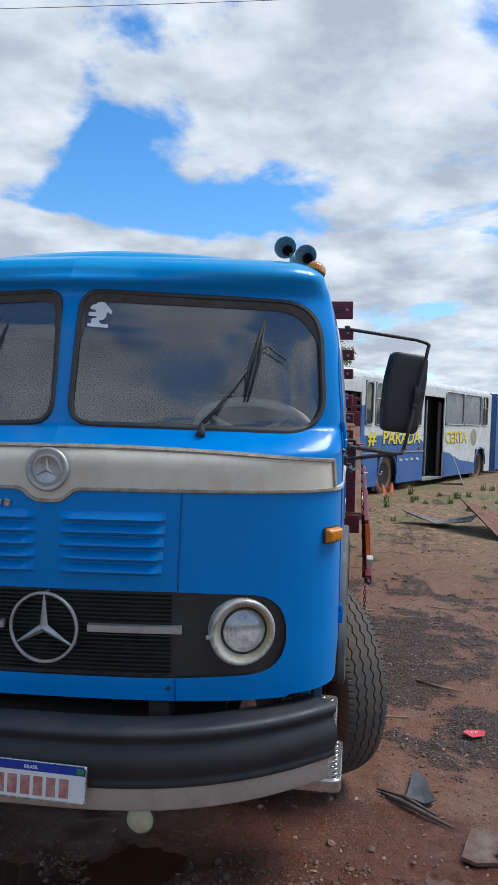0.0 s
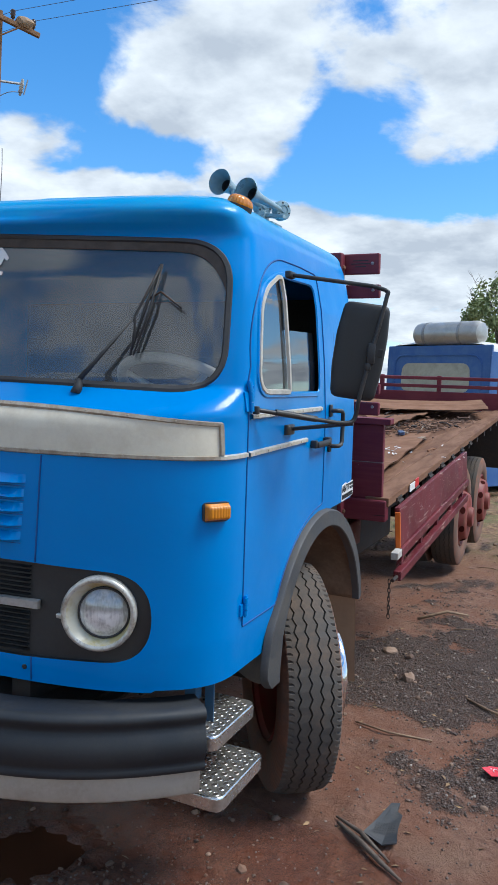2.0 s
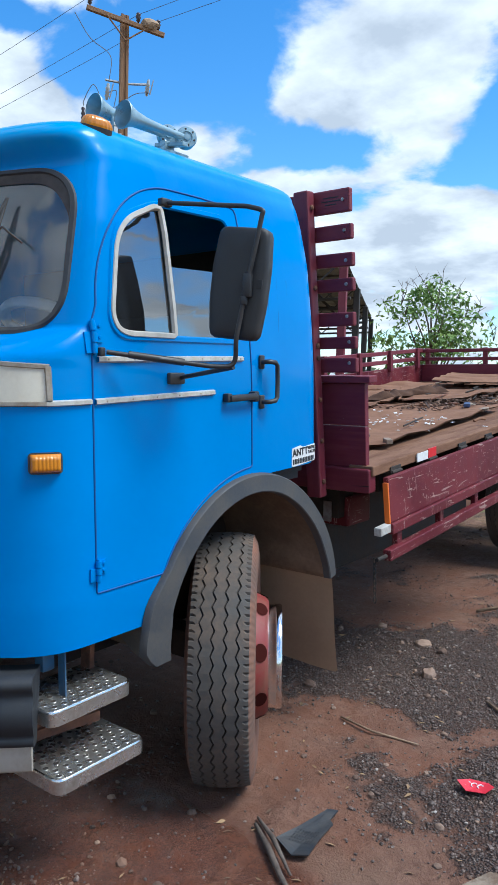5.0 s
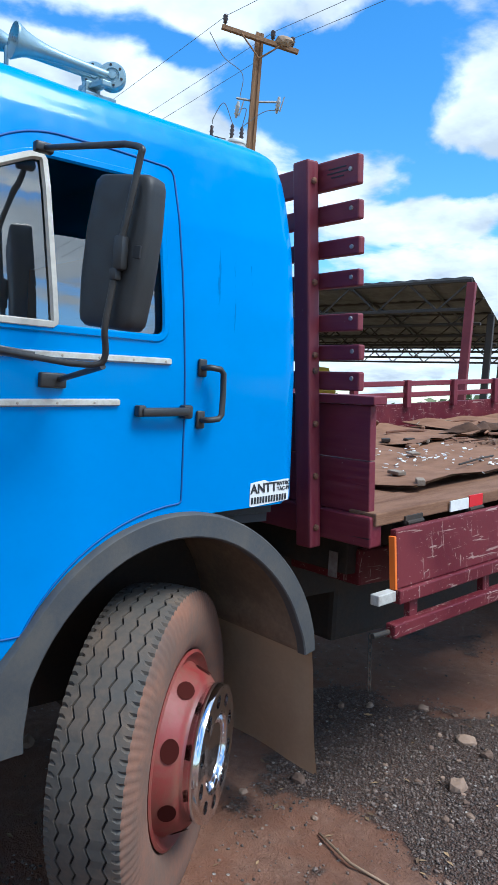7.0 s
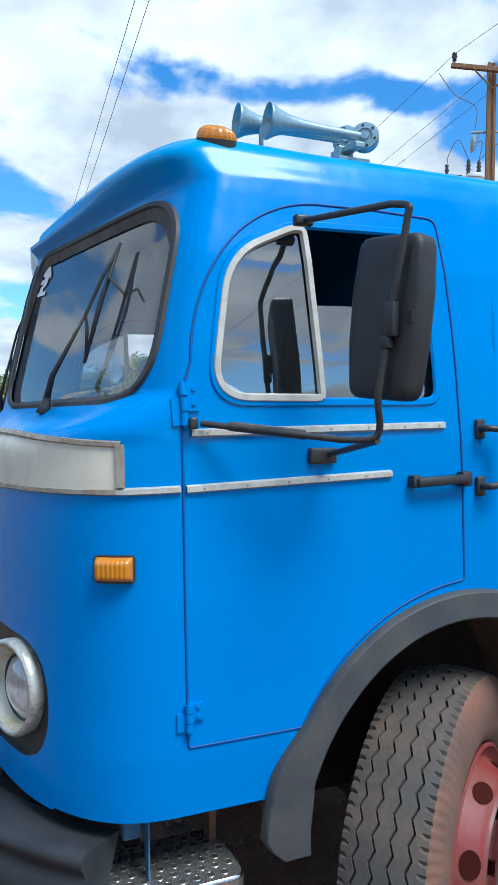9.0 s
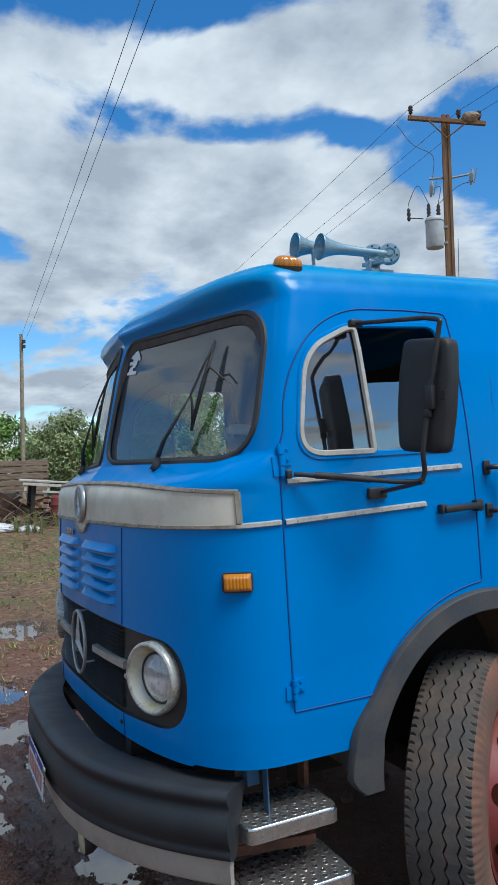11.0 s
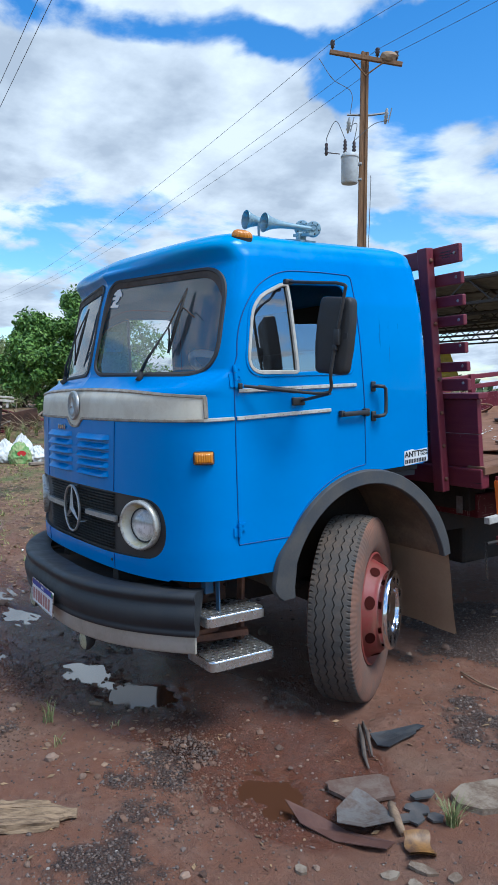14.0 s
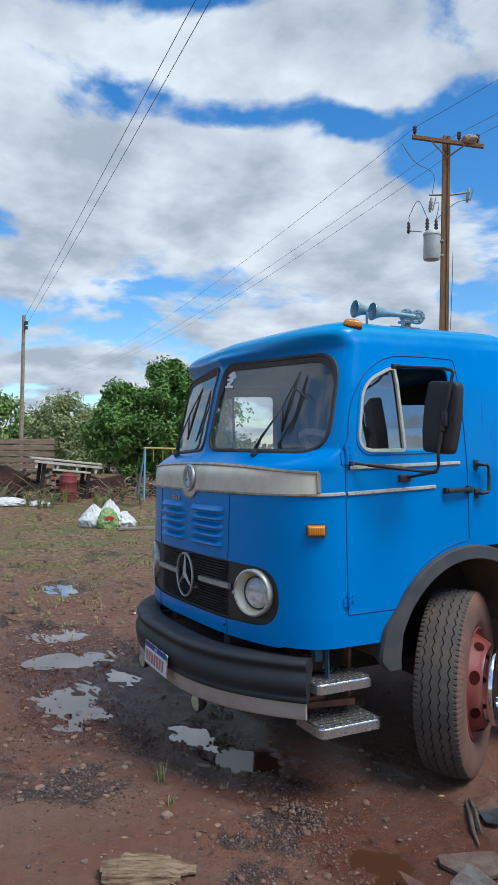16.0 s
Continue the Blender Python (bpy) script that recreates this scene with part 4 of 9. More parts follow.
# wipers: (x, z) on the glass for pivot, joint, lower end, tip and the loose washer hose
for piv, joint, lo, hi, wh in (((0.539, 1.785), (0.692, 2.03), (0.687, 1.905), (0.747, 2.225), (0.839, 2.073)),
                               ((-0.553, 1.785), (-0.405, 2.04), (-0.44, 1.885), (-0.296, 2.22), None)):
    P0, J0, L0, H0 = (on_front(x, z, o) for (x, z), o in ((piv, 0.012), (joint, 0.045), (lo, 0.018), (hi, 0.018)))
    w = Geo()
    w.tube([on_front(piv[0], piv[1] - 0.012, 0.0), P0, on_front(piv[0], piv[1] + 0.012, 0.034)], [0.018, 0.016, 0.011], 10)
    w.tube([on_front(piv[0], piv[1] + 0.012, 0.034), P0.lerp(J0, 0.35) + Vector((0, -0.018, 0)), J0], [0.0105, 0.008, 0.0035], 8)
    for d in (0.0, 0.013):
        w.tube([L0 + Vector((d, 0, 0)), L0.lerp(H0, 0.5) + Vector((d * 1.6, -0.006, 0)), H0 + Vector((d * 0.4, 0, 0))], [0.004, 0.006, 0.004], 6)
    w.tube([L0.lerp(H0, 0.06), L0.lerp(H0, 0.30) + Vector((-0.004, -0.02, 0)), J0, L0.lerp(H0, 0.72) + Vector((0, -0.02, 0)), L0.lerp(H0, 0.97)], 0.005, 6)
    if wh:
        m = L0.lerp(H0, 0.62)
        W0 = on_front(wh[0], wh[1], 0.02)
        w.tube([m, m.lerp(W0, 0.4) + Vector((0, -0.01, 0.035)), W0], 0.004, 6)
    w.make("wiper", RUBBER, cab, "black windscreen wiper", True)

# white chess-piece decal on the glass: broad base, three curls, head turned aside
KN = [(0, 16), (17, 16), (14, 32), (22, 42), (40, 44), (38, 52), (4, 54), (-1, 66), (4, 74), (34, 74), (34, 84), (8, 89), (2, 102), (8, 114), (32, 112), (34, 120), (22, 126), (22, 136), (47, 134), (72, 122), (92, 102), (114, 76), (107, 64), (100, 66), (92, 76), (86, 66), (84, 49), (72, 34), (54, 32), (54, 24), (67, 14), (99, 11), (98, -6), (0, 0)]
bmk = bmesh.new()
bmk.faces.new([bmk.verts.new(on_front(0.071 + x * 0.0008, 2.198 + z * 0.0008, -0.008)) for x, z in KN])
bmesh.ops.triangulate(bmk, faces=bmk.faces[:])
part("window_decal", bmk, STICKER, cab, "white chess-piece decal on the glass")

# rivets along the mouldings
RIV = Geo().lathe([(0.0038, 0.0), (0.0032, 0.0015), (0.0, 0.0022)], None, 8)
RIVET_SPOTS = [(on_front, x * 0.145 + 0.06, z, 0.0098) for x in range(-7, 7) for z in (band_top(x * 0.145 + 0.06), ZB_B - dip(x * 0.145 + 0.06))]
RIVET_SPOTS += [(side_r, 0.54 + 0.11 * k, 1.713 + 0.002 * k, 0.0098) for k in range(7)] + [(side_r, 0.53 + 0.11 * k, 1.581 + 0.004 * k, 0.0098) for k in range(5)]
RIV_ME = None
for at, u, v, o in RIVET_SPOTS:
    p, q = at(u, v, o), at(u, v, o + 0.01)
    if RIV_ME is None:
        r = RIV.make("rivet", NOSETRIM, cab)
        RIV_ME = r.data
    else:
        r = new("rivet", RIV_ME)
        r.parent = cab
    r.matrix_basis = turn_to(p, q - p)

# sticker low on the cab corner, with its characters
patch(rounded([(1.560, 1.270, 0.004), (1.735, 1.288, 0.004), (1.735, 1.362, 0.004), (1.640, 1.352, 0.003), (1.625, 1.360, 0.003), (1.560, 1.350, 0.004)], 40), side_r, STICKER, "registration_sticker", cab, "torn white sticker with dark print", 3, 0.002, 0.002, False)


def text(body, m, size, mat, parent, name, extrude=0.0006, align='LEFT'):
    c = bpy.data.curves.new(name, 'FONT')
    c.body, c.size, c.extrude, c.align_x, c.offset = body, size, extrude, align, size * 0.022
    c.materials.append(mat)
    t = new(name, c)
    me = bpy.data.meshes.new_from_object(t)
    bpy.data.objects.remove(t)
    o = new(name, me)
    o.parent = parent
    o.matrix_basis = m
    return o


TX = turn_to(side_r(1.562, 1.315, 0.0035), (1, 0, 0), (0, 1, 0.06))
text("ANTT", TX, 0.044, INK, cab, "sticker_print")
text("RNTRC", TX @ pose(0.118, 0.018, 0), 0.018, INK, cab, "sticker_print")
text("TAC-PF", TX @ pose(0.118, 0.0, 0), 0.018, INK, cab, "sticker_print")
g = Geo()
for i in range(13):
    g.box(TX @ Vector((0.006 + 0.0125 * i, -0.024, 0)), (0.001, 0.0075, 0.022))
g.make("print_bar", INK, cab)


# ---- bumper, plate, steps ----
def plan_front(u, depth, half, yend, p=3.0):
    """A bumper's plan: u from -1 to 1."""
    return Vector((CX + u * half, -depth + (yend + depth) * abs(u) ** p + (0.03 * u if u < 0 else 0.0), 0))


def bumper_rail(prof, name, mat, label, depth, half, yend, p=3.0):
    us = [-1 + 2 * i / 80 for i in range(81)]
    pts = [plan_front(u, depth, half, yend, p) for u in us]
    g, rows = Geo(), []
    for i, q in enumerate(pts):
        d = (pts[min(i + 1, 80)] - pts[max(i - 1, 0)]).normalized()
        nrm = Vector((d.y, -d.x, 0))
        rows.append([q + nrm * o + Vector((0, 0, z)) for o, z in prof])
    for a, b in zip(rows, rows[1:]):
        g.strip(a, b)
    m = len(prof)
    g.add(rows[0], [tuple(range(m))]).add(rows[-1], [tuple(reversed(range(m)))])
    return auto_smooth(g.make(name, mat, truck, label), 62)


prof = [(-0.12, 0.757), (-0.02, 0.766), (0.008, 0.769), (0.026, 0.765), (0.035, 0.754), (0.035, 0.741), (0.028, 0.729), (0.023, 0.719), (0.024, 0.710), (0.031, 0.697), (0.040, 0.679), (0.045, 0.658), (0.045, 0.635), (0.040, 0.615), (0.033, 0.602), (0.030, 0.594), (0.033, 0.585), (0.036, 0.575), (0.033, 0.564), (0.018, 0.556), (-0.02, 0.555)]
bumper = bumper_rail(prof, "front_bumper", BUMPER, "dark grey curved front bumper with rolled ribs", 0.13, 1.055, 0.255, 2.8)
bumper_rail([(-0.02, 0.558), (0.016, 0.556), (0.016, 0.480), (0.010, 0.472), (-0.01, 0.470), (-0.012, 0.472), (-0.012, 0.55)], "bumper_skirt", SILVER, "silver grey strip under the bumper", 0.13, 1.045, 0.25, 2.8)
for s in (1, -1):
    Geo().box((CX + s * 0.62, 0.19, 0.66), (0.06, 0.26, 0.12), (0, 0, 0), 0.004).make("bumper_bracket", UNDER, truck)
    Geo().box((CX + s * 0.95, 0.37, 0.79), (0.045, 0.045, 0.13), (0, 0, 0), 0.004).make("bumper_stay", STAYBLUE, truck, "blue painted stay of the bumper")
# bolts in the rolled face
for x, z in ((-0.5, 0.748),):
    Geo().lathe([(0.012, 0), (0.010, 0.008), (0, 0.009)], turn_to((CX + x, -0.15, z), (0, -1, 0.3)), 10).make("bumper_bolt", DULLCHROME, bumper)
# number plate: blue head bar, plain bars in place of characters
PL = turn_to((CX + 0.045, -0.190, 0.592), (0, -1, 0.06), (1, 0, 0)) @ pose(0, 0, 0, 0, 0, -1.2)
PLBLUE = Mat("plate_blue", (0.01, 0.04, 0.32), 0.4).m
PLTEXT = dirty("faded_red_print", (0.36, 0.1, 0.08), (0.5, 0.32, 0.28), 0.6, 30, 120)
GREEN = Mat("flag_green", (0.02, 0.25, 0.06), 0.5).m
plate = Geo().box((0, 0, 0), (0.40, 0.13, 0.003), bevel=0.001).make("number_plate", STICKER, truck, "white number plate with blue head bar, characters masked")
plate.matrix_basis = PL
g = Geo().tube([(x, y, 0.002) for x, y in rounded([(-0.2, -0.065, 0.01), (0.2, -0.065, 0.01), (0.2, 0.065, 0.01), (-0.2, 0.065, 0.01)], 60)], 0.003, 6, True)
g.make("plate_rim", DULLCHROME, plate)
Geo().box((0, 0.047, 0.002), (0.392, 0.030, 0.002)).make("plate_head", PLBLUE, plate, "blue bar at the plate's top")
text("BRASIL", pose(0, 0.040, 0.0035), 0.017, STICKER, plate, "head_print", 0.0003, 'CENTER')
Geo().box((0.178, 0.047, 0.0036), (0.026, 0.018, 0.001)).make("flag_mark", GREEN, plate)
for i in range(7):
    Geo().box((-0.162 + 0.047 * i, -0.018, 0.002), (0.034, 0.066, 0.0015)).make("plate_bar", PLTEXT, plate, "faded red bar")
# fog lamps under the bumper
for x in (0.405, -0.55):
    M = turn_to((CX + x, -0.075, 0.425), (0.05, -1, 0.0), (1, 0, 0))
    fl = Geo().lathe([(0.0, -0.045), (0.037, -0.04), (0.052, -0.018), (0.056, 0.01), (0.052, 0.016), (0.049, 0.012)], M, 32).make("fog_lamp", RUBBER, truck, "small round fog lamp under the bumper", True)
    Geo().lathe([(0.050, 0.010), (0.041, 0.018), (0.0, 0.022)], M, 32).make("fog_lens", dirty("yellowed_lens", (0.5, 0.47, 0.3), (0.36, 0.33, 0.2), 0.3, 20, 60), fl, "yellowed lens", True)
    Geo().box((CX + x, -0.06, 0.49), (0.07, 0.02, 0.03), bevel=0.004).make("fog_bracket", DULLCHROME, fl)


def step_plate(cx, cy, z, lx, ly):
    """A tread plate with rows of raised round holes and a folded rim."""
    g = Geo()
    o = rounded([(-lx / 2, -ly / 2, 0.006), (lx / 2, -ly / 2, 0.035), (lx / 2, ly / 2, 0.035), (-lx / 2, ly / 2, 0.006)], 64)
    top, low, inn = ([Vector((cx + x * f, cy + y * f, z + h)) for x, y in o] for f, h in ((0.972, 0.0), (1.0, -0.009), (0.998, -0.050)))
    g.add(top, [tuple(range(64))]).strip(low, inn, closed=True)
    ob = auto_smooth(g.make("step", STEP, truck, "galvanised step with raised drainage holes"), 40)
    mid = [Vector((cx + x * 0.997, cy + y * 0.997, z - 0.002)) for x, y in o]
    Geo().strip(top, mid, closed=True).strip(mid, low, closed=True).make("folded_edge", STEPEDGE, ob, "bright worn folded edge", True)
    h = Geo()
    nx, ny = int(lx / 0.037), int(ly / 0.037)
    for i in range(nx):
        for j in range(ny):
            x, y = -lx / 2 + 0.03 + i * (lx - 0.06) / (nx - 1), -ly / 2 + 0.025 + j * (ly - 0.05) / (ny - 1) + (0.012 if i % 2 else 0)
            if y > ly / 2 - 0.015:
                continue
            h.lathe([(0.0128, 0.0004), (0.0110, 0.0020), (0.0100, 0.0022), (0.0092, 0.0010)], pose(cx + x, cy + y, z), 10)
    tagged(h.make("tread_pattern", STEP, ob, "", True), kind="stuff")
    d = Geo()
    for i in range(nx):
        for j in range(ny):
            x, y = -lx / 2 + 0.03 + i * (lx - 0.06) / (nx - 1), -ly / 2 + 0.025 + j * (ly - 0.05) / (ny - 1) + (0.012 if i % 2 else 0)
            if y > ly / 2 - 0.015:
                continue
            d.add([(cx + x + 0.0094 * math.cos(a), cy + y + 0.0094 * math.sin(a), z + 0.0014) for a in (k * math.pi / 4 for k in range(8))], [tuple(range(8))])
    tagged(d.make("drain_opening", UNDER, ob), kind="stuff")
    return ob


step_plate(0.885, 0.460, 0.642, 0.24, 0.335)
step_plate(0.900, 0.480, 0.432, 0.26, 0.365)
g = Geo()
g.box((0.80, 0.60, 0.60), (0.05, 0.02, 0.42), (0, 4, 0), 0.003)
g.box((0.78, 0.32, 0.50), (0.03, 0.3, 0.03), (0, 0, 0), 0.003)
g.box((0.80, 0.45, 0.475), (0.04, 0.34, 0.035), (0, 0, -12), 0.003)
g.make("step_bracket", RUST, truck, "rusty step bracket")
Geo().box((0.925, 0.40, 0.735), (0.036, 0.006, 0.21), (0, 0, 0), 0.002).make("step_hanger", STAYBLUE, truck, "blue flat bar that carries the step")
# chassis and dark underside
for s in (1, -1):
    Geo().box((CX + s * 0.42, 3.85, 0.80), (0.08, 7.5, 0.22)).make("chassis_rail", UNDER, truck, "dark dirty chassis rail")
# engine, gearbox, radiator and tray are unseen dark fillers that keep the underside black
for nm, c, sz in (("cab_floor", (CX, 0.45, 0.82), (1.5, 0.55, 0.06)), ("engine_filler", (CX, 1.25, 0.92), (0.72, 1.1, 0.62)), ("gearbox_filler", (CX, 2.05, 0.78), (0.42, 0.7, 0.36)), ("radiator_filler", (CX, 0.42, 0.62), (0.95, 0.18, 0.44)), ("gap_filler_tray", (CX, 0.20, 0.70), (1.40, 0.32, 0.016)), ("front_axle", (CX, 1.3, 0.5), (1.5, 0.12, 0.12)), ("rear_axle", (CX, 6.0, 0.55), (1.6, 0.2, 0.2)), ("rear_axle", (CX, 7.25, 0.55), (1.6, 0.2, 0.2)), ("cross_member", (CX, 2.4, 1.0), (1.7, 0.15, 0.2)), ("cross_member", (CX, 0.26, 0.80), (1.2, 0.1, 0.1))):
    Geo().box(c, sz, (0, 0, 0), 0.01).make(nm, UNDER, truck)


# unseen walls and springs, added to stop light from the other side
for s in (1, -1):
    Geo().box((CX + s * 0.50, 1.30, 0.86), (0.012, 1.15, 0.72), (0, 0, 0), 0.004).make("wheel_light_wall", UNDER, truck, "unseen dark wall in the wheel house, added to stop light")
    for k in range(5):
        Geo().box((CX + s * 0.44, 1.31, 0.585 - 0.014 * k), (0.07, 1.1 - 0.19 * k, 0.012), (0, 0, 0), 0.002).make("spring_filler", UNDER, truck)

# ---- fenders ----
APRON = dirty("mud_splashed_rubber", (0.11, 0.10, 0.09), (0.17, 0.135, 0.105), 0.75, 7, 60, bump=0.2)
INNER = dirty("mud_stained_inner_fender", (0.13, 0.088, 0.058), (0.24, 0.165, 0.108), 0.85, 5, 60, bump=0.3)
def arc(r, a0, a1, n, c=ARCH_C):
    return [(c[0] + r * math.cos(radians(a0 + (a1 - a0) * i / (n - 1))), c[1] + r * math.sin(radians(a0 + (a1 - a0) * i / (n - 1)))) for i in range(n)]


for s in (1, -1):
    # flare: starts low in front, runs over the wheel and down behind
    line = [(0.745, 0.662), (0.740, 0.72), (0.742, 0.80)] + [(ARCH_C[0] + (ARCH_R + 0.03 * sm(120, 190, a) + 0.05 * sm(60, -5, a)) * math.cos(radians(a)), ARCH_C[1] + (ARCH_R + 0.02 * sm(60, 0, a)) * math.sin(radians(a))) for a in np.linspace(166, 2, 40)]
    line = even(line, 64)
    rows = [[] for _ in range(7)]
    g = Geo()
    for i, (y, z) in enumerate(line):
        a, b = line[max(i - 1, 0)], line[min(i + 1, 63)]
        d = Vector((b[0] - a[0], b[1] - a[1])).normalized()
        n = Vector((-d.y, d.x))      # outward from the wheel
        wd = 0.062 * (0.70 + 0.30 * sm(0, 8, i)) * (0.8 + 0.2 * sm(63, 57, i))
        fw = 0.062 * sm(13, 1.5, i) * sm(-1.2, 2.2, i)        # the foot widens forwards
        for k, (o, x) in enumerate(((0.014 + fw, 1.072), (0.011 + fw, 1.096), (0.006 + fw, 1.102), (-wd * 0.5, 1.105), (-wd + 0.004, 1.108), (-wd - 0.001, 1.104), (-wd - 0.003, 1.072))):
            rows[k].append(Vector((CX + s * x, y + n.x * o, z + n.y * o)))
    for k in range(6):
        g.strip(rows[k], rows[k + 1])
    auto_smooth(g.make("fender_flare", FENDER, truck, "dark grey rubber wheel arch flare"), 38)
    # inner fender
    g = Geo()
    yz = [(0.745, 0.69)] + arc(ARCH_R - 0.005, 168, 4, 30) + [(1.86, 0.72)]
    g.strip([(CX + s * 1.10, y, z) for y, z in yz], [(CX + s * 0.50, y, z) for y, z in yz])
    g.make("inner_fender", INNER, truck, "mud coated inner fender", True)
    ap = even([(1.078, 0.845), (1.080, 0.78), (1.080, 0.72), (1.074, 0.69), (1.06, 0.672), (1.03, 0.668), (1.0, 0.676), (0.95, 0.70), (0.88, 0.735), (0.80, 0.78), (0.72, 0.82), (0.72, 0.845)], 48, True)
    fr, bk = ([Vector((CX + s * x, 0.722 + d + 0.03 * sm(1.0, 0.75, x) - 0.018 * sm(1.02, 1.10, x), z)) for x, z in ap] for d in (0.0, 0.014))
    auto_smooth(Geo().add(fr, [tuple(range(48))]).add(bk, [tuple(reversed(range(48)))]).strip(fr, bk, closed=True).make("fender_apron", APRON, truck, "mud stained apron with a rounded foot"))
    fl = Geo()
    v = []
    for i in range(9):
        for j in range(9):
            v.append((CX + s * (0.48 + 0.585 * i / 8), 1.885 + 0.085 * j / 8 + 0.008 * math.sin(i * 0.9 + j * 0.6), 0.76 - 0.53 * j / 8))
    fc = [(i * 9 + j, i * 9 + j + 1, (i + 1) * 9 + j + 1, (i + 1) * 9 + j) for i in range(8) for j in range(8)]
    fl.add(v, fc).add([(x, y + 0.012, z) for x, y, z in v], fc)
    fl.make("mud_flap", MUD, truck, "brown muddy rubber mud flap", True)


# ---- wheels ----
TYRE = dirty("worn_tyre_rubber", (0.066, 0.058, 0.050), (0.145, 0.100, 0.070), 0.85, 5, 60, bump=0.2, lo=0.4, hi=0.75)
TYRESIDE = dirty("muddy_tyre_flank", (0.12, 0.072, 0.052), (0.22, 0.10, 0.062), 0.85, 7, 60, bump=0.2, lo=0.35, hi=0.7)
GROOVE = Mat("groove_rubber", (0.018, 0.016, 0.015), 0.9).m


def tyre_mesh(name, n, r=0.515, w=0.25):
    """Ribbed tread: four sharp zigzag grooves, short slots round the shoulders."""
    half, per = w * 0.44, max(n // 54, 2)
    grooves = (-0.62, -0.21, 0.21, 0.62)
    gw, gd, amp = 0.0026, 0.009, 0.0065
    side = [(half + 0.005, r - 0.024, 2), (half + 0.015, r - 0.045, 2), (half + 0.022, r - 0.09, 2), (half + 0.02, r - 0.15, 2), (half + 0.006, r - 0.195, 2), (half - 0.02, r - 0.212, 2), (half - 0.04, r - 0.22, 2)]
    cols = [(-x, y, 0.0, k) for x, y, k in reversed(side)]
    edges = [-1.0, -0.9, -0.8]
    cols += [(u * half, r - 0.012 * u * u, 0.0, 1) for u in edges]
    for gx in grooves:
        for dx, dep in ((-gw - 0.0012, 0.0), (-gw, gd), (gw, gd), (gw + 0.0012, 0.0)):
            cols.append((gx * half + dx, r - 0.012 * gx * gx - dep, amp, 3 if dep else 0))
    cols += [(u * half, r - 0.012 * u * u, 0.0, 1) for u in (0.8, 0.9, 1.0)]
    cols += [(x, y, 0.0, k) for x, y, k in side]
    v, m = [], len(cols)
    for j in range(n):
        th = 2 * math.pi * j / n
        zig = abs(((j / per) % 1) * 2 - 1) * 2 - 1
        slot = n > 200 and j % 4 == 0
        for x, y, am, k in cols:
            rr = y - (0.008 if slot and (k == 1 and abs(x) > 0.79 * half + 0.004 or k == 2 and y > r - 0.06) else 0.0)
            v.append((rr * math.cos(th), rr * math.sin(th), x + am * zig))
    f, mi = [], []
    for j in range(n):
        for i in range(m - 1):
            f.append((j * m + i, j * m + i + 1, ((j + 1) % n) * m + i + 1, ((j + 1) % n) * m + i))
            ka, kb = cols[i][3], cols[i + 1][3]
            mi.append(2 if (ka == 3 and kb == 3) else 1 if 2 in (ka, kb) else 0)
    me = bpy.data.meshes.new(name)
    me.from_pydata(v, [], f)
    for mt in (TYRE, TYRESIDE, GROOVE):
        me.materials.append(mt)
    me.polygons.foreach_set("material_index", mi)
    me.polygons.foreach_set("use_smooth", [k == 1 for k in mi])
    return me


TYRE_ME, TYRE_FAR = tyre_mesh("tyre", 432), tyre_mesh("tyre", 108)


HOLE = Mat("dark_hole", (0.045, 0.010, 0.008), 0.95, 0, 0.03).m


